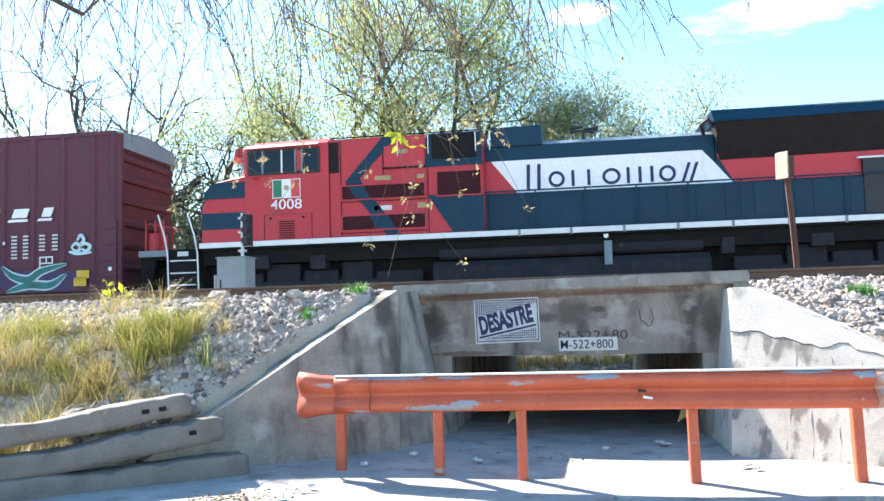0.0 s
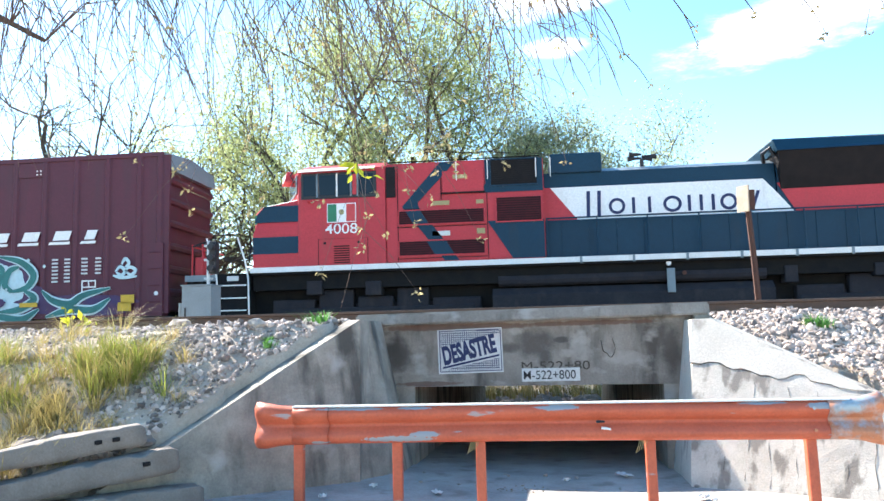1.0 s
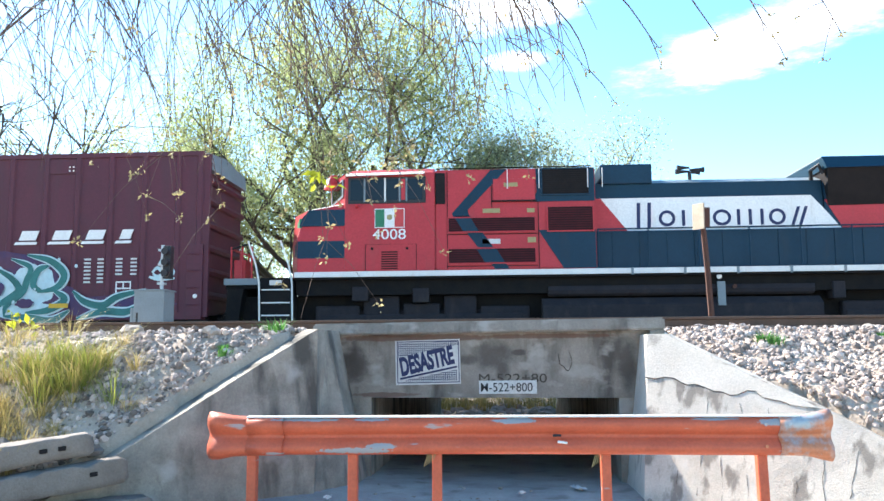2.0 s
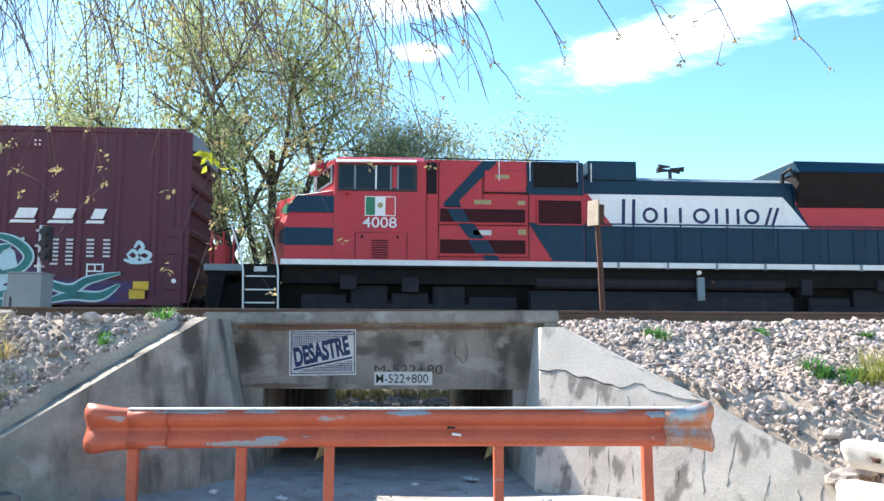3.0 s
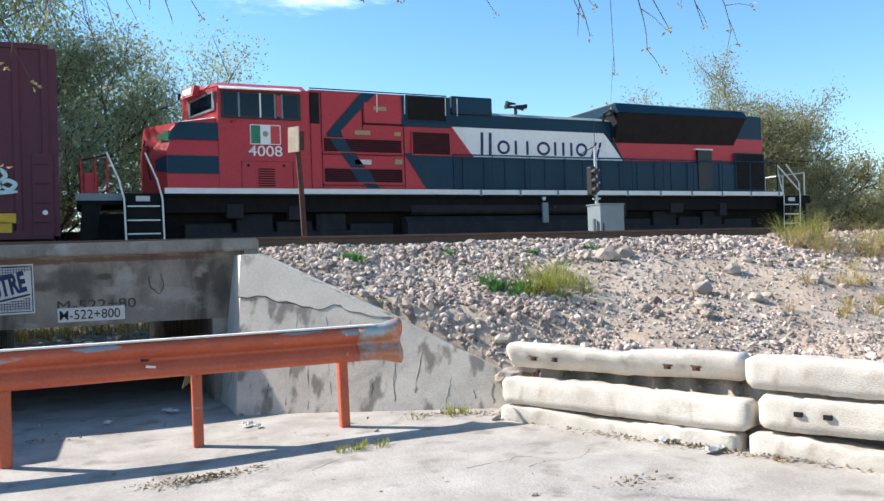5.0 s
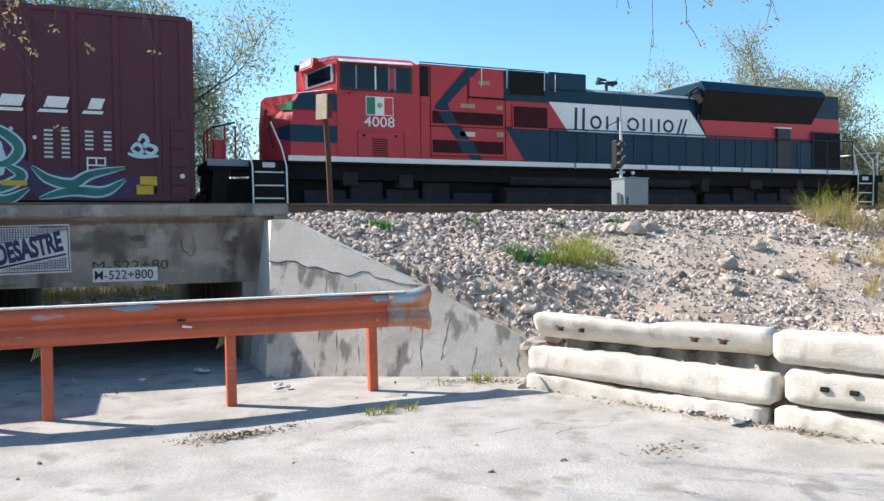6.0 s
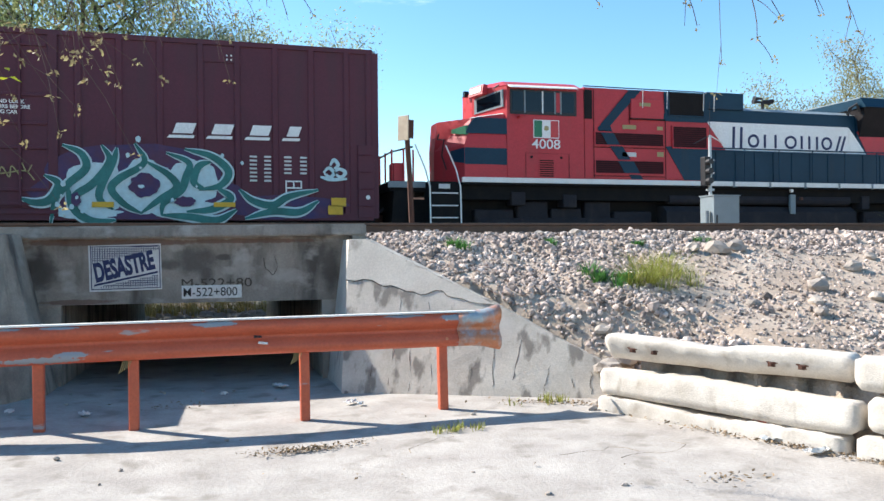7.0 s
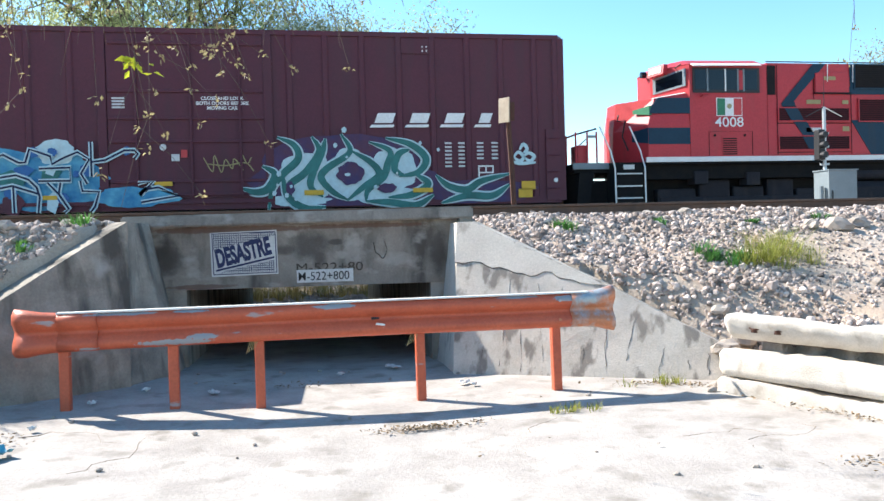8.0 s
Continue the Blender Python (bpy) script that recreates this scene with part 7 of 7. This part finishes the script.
# ---- the tree that overhangs the yard ----
over = thing("overhanging_tree", "half-bare tree with drooping thin twigs and opening yellow buds", "tree", pose(0, 0, 0))
r_ = np.random.RandomState(88)
limbs = [
    ([(-6.5, -0.5, -0.1), (-6.4, -0.3, 2.0), (-6.0, 0.2, 3.6), (-5.2, 1.2, 4.8)], 0.30, 0.19),
    ([(-5.2, 1.2, 4.8), (-4.0, 2.8, 5.4), (-2.5, 4.0, 5.6), (-0.8, 4.8, 5.5), (1.0, 5.2, 5.4), (3.0, 5.2, 5.1), (5.2, 5.2, 4.7)], 0.17, 0.03),
    ([(-4.0, 2.8, 5.4), (-3.4, 4.2, 5.3), (-2.6, 5.6, 5.0), (-1.6, 6.6, 4.7)], 0.10, 0.02),
    ([(-5.2, 1.2, 4.8), (-5.4, 3.4, 4.9), (-5.0, 5.2, 4.6), (-4.2, 6.4, 4.2)], 0.11, 0.02),
    ([(-2.5, 4.0, 5.6), (-1.2, 3.6, 5.0), (-0.2, 3.6, 4.5), (0.6, 3.8, 4.2)], 0.07, 0.015),
    ([(1.0, 5.2, 5.4), (1.8, 4.6, 4.8), (2.8, 4.3, 4.3), (3.6, 4.3, 3.9)], 0.05, 0.012),
    ([(-2.5, 4.0, 5.6), (-2.2, 3.4, 4.8), (-1.9, 3.2, 4.2), (-1.5, 3.4, 3.8)], 0.06, 0.012),
]
limb_lines = [([np.array(p) for p in smooth_line(pts, 5)], a, b) for pts, a, b in limbs]
twig_lines, bud_pts = [], []


def hang(p, length, radius, drift, wiggle, branchy, buds):
    """A twig that leaves sideways and droops."""
    n = 9
    pts = [np.array(p, float)]
    d = np.array((drift[0], drift[1], -0.35))
    d /= np.linalg.norm(d)
    for i in range(n):
        d = d + r_.normal(0, wiggle, 3) + np.array((0, 0, -0.13))
        d /= np.linalg.norm(d)
        pts.append(pts[-1] + d * length / n)
    twig_lines.append((pts, radius, radius * 0.4))
    for i in range(3, n + 1):
        if r_.uniform() < branchy:
            sd = d + r_.normal(0, 0.55, 3)
            sd /= np.linalg.norm(sd)
            L = length * r_.uniform(0.12, 0.3)
            q = [pts[i], pts[i] + sd * L * 0.5, pts[i] + sd * L + np.array((0, 0, -0.15 * L))]
            twig_lines.append((q, radius * 0.5, radius * 0.25))
            if r_.uniform() < buds:
                bud_pts.append(q[-1])
    if r_.uniform() < buds * 1.5:
        bud_pts.append(pts[-1])
    return pts


def limb_point(lo, hi, k):
    pts = limb_lines[k][0]
    return pts[int(r_.uniform(lo, hi) * (len(pts) - 1))]


# a dense curtain over the left, thin and mostly bare
for _ in range(300):
    x, y = r_.uniform(-4.6, 0.3), r_.uniform(4.0, 6.4)
    top = r_.uniform(4.0, 4.9)
    end = r_.uniform(2.95, 3.8) + 0.09 * (y - 4.5) + 0.25 * max(x + 0.3, 0)
    hang((x, y, top), (top - end) * 1.1, 0.0058, (r_.normal(0.1, 0.3), r_.normal(0, 0.3)), 0.065, 0.30, 0.04)
# some longer ones that carry buds
for x, y, end in ((-1.75, 4.5, 2.2), (-1.45, 4.5, 1.95), (-1.3, 4.6, 2.25), (-1.1, 4.4, 2.3), (-0.95, 4.5, 2.2), (-2.0, 4.7, 2.3), (-1.6, 4.3, 2.45), (-0.7, 4.5, 2.5), (-0.45, 4.6, 2.6), (-2.4, 4.6, 2.5), (-2.0, 4.2, 2.15), (-1.25, 4.7, 2.05), (-2.8, 4.8, 2.6), (-1.9, 4.5, 2.05), (-1.7, 4.6, 2.3), (-1.5, 4.4, 2.2), (-1.35, 4.5, 2.4), (-1.15, 4.6, 2.15), (-1.55, 4.7, 2.1), (-0.85, 4.4, 2.35)):
    hang((x - 0.25, y, 4.3), (4.3 - end) * 0.98, 0.004, (0.3, 0.0), 0.14, 0.75, 0.9)
# bare twigs over the middle and the right
for x, y, top, length, dx in ((0.05, 4.5, 3.75, 0.9, 0.8), (0.35, 4.6, 3.9, 0.95, 0.7), (0.75, 4.5, 4.0, 0.95, 0.7), (1.0, 4.4, 4.0, 1.0, 0.5), (1.5, 4.6, 4.1, 1.0, 0.6), (2.0, 4.5, 4.0, 0.9, 0.5), (2.6, 4.4, 3.95, 1.05, 0.6), (2.9, 4.5, 4.0, 1.15, 0.45), (3.2, 4.4, 3.9, 1.1, 0.6), (3.5, 4.5, 3.75, 0.9, 0.7), (3.9, 4.5, 3.8, 0.8, 0.6), (4.4, 4.7, 4.0, 0.9, 0.5)):
    hang((x, y, top), length, 0.007, (dx, 0.1), 0.08, 0.28, 0.7)
hang((3.45, 4.5, 3.9), 1.12, 0.004, (0.05, 0), 0.05, 0.25, 0.9)
# finer boughs that tie the hanging twigs to the limbs
for pts, a, b in list(twig_lines):
    if a >= 0.004 and r_.uniform() < 0.4:
        q = min((p for l in limb_lines[1:] for p in l[0]), key=lambda p: np.linalg.norm(p - pts[0]))
        mid_ = 0.5 * (q + pts[0]) + np.array((0, 0, 0.15))
        twig_lines.append(([q, mid_, pts[0]], 0.010, 0.005))
v, f = tube_arrays(limb_lines, 8)
ob = new("trunk", from_arrays("trunk", v, f, M_BARK))
ob.parent = over
v, f = tube_arrays(twig_lines, 4)
ob = tagged(new("twig_curtain", from_arrays("twig_curtain", v, f, M_TWIG)), "thin brown drooping twigs")
ob.parent = over
pts = np.repeat(np.array(bud_pts), 7, 0)
pts = pts + r_.normal(0, 0.012, pts.shape)
v, f = leaf_quads(r_, pts, 0.03, 0.15)
ob = tagged(new("bud_spray", from_arrays("bud_spray", v.tolist(), f.tolist(), M_BUD)), "small yellow-green opening buds")
ob.parent = over
lime = np.array([(-0.95, 4.5, 2.47)]) + r_.normal(0, 1, (12, 3)) * np.array((0.06, 0.03, 0.022))
v, f = leaf_quads(r_, lime, 0.07, 0.05)
ob = tagged(new("leaf_tuft", from_arrays("leaf_tuft", v.tolist(), f.tolist(), M_LIME)), "tuft of bright lime leaves")
ob.parent = over


# ---- what moves ----
def motions():
    times = [i * 0.25 for i in range(33)]
    for car in (loco, boxcar):
        walk(car, [(t, pose(train_shift(t), TRAIN_Y, RAIL_Z)) for t in times])
    for ob, r in WHEELS:
        x, y, z = ob.location
        walk(ob, [(t, pose(x, y, z, 0, math.degrees(train_shift(t) / r), 0)) for t in times])


motions()
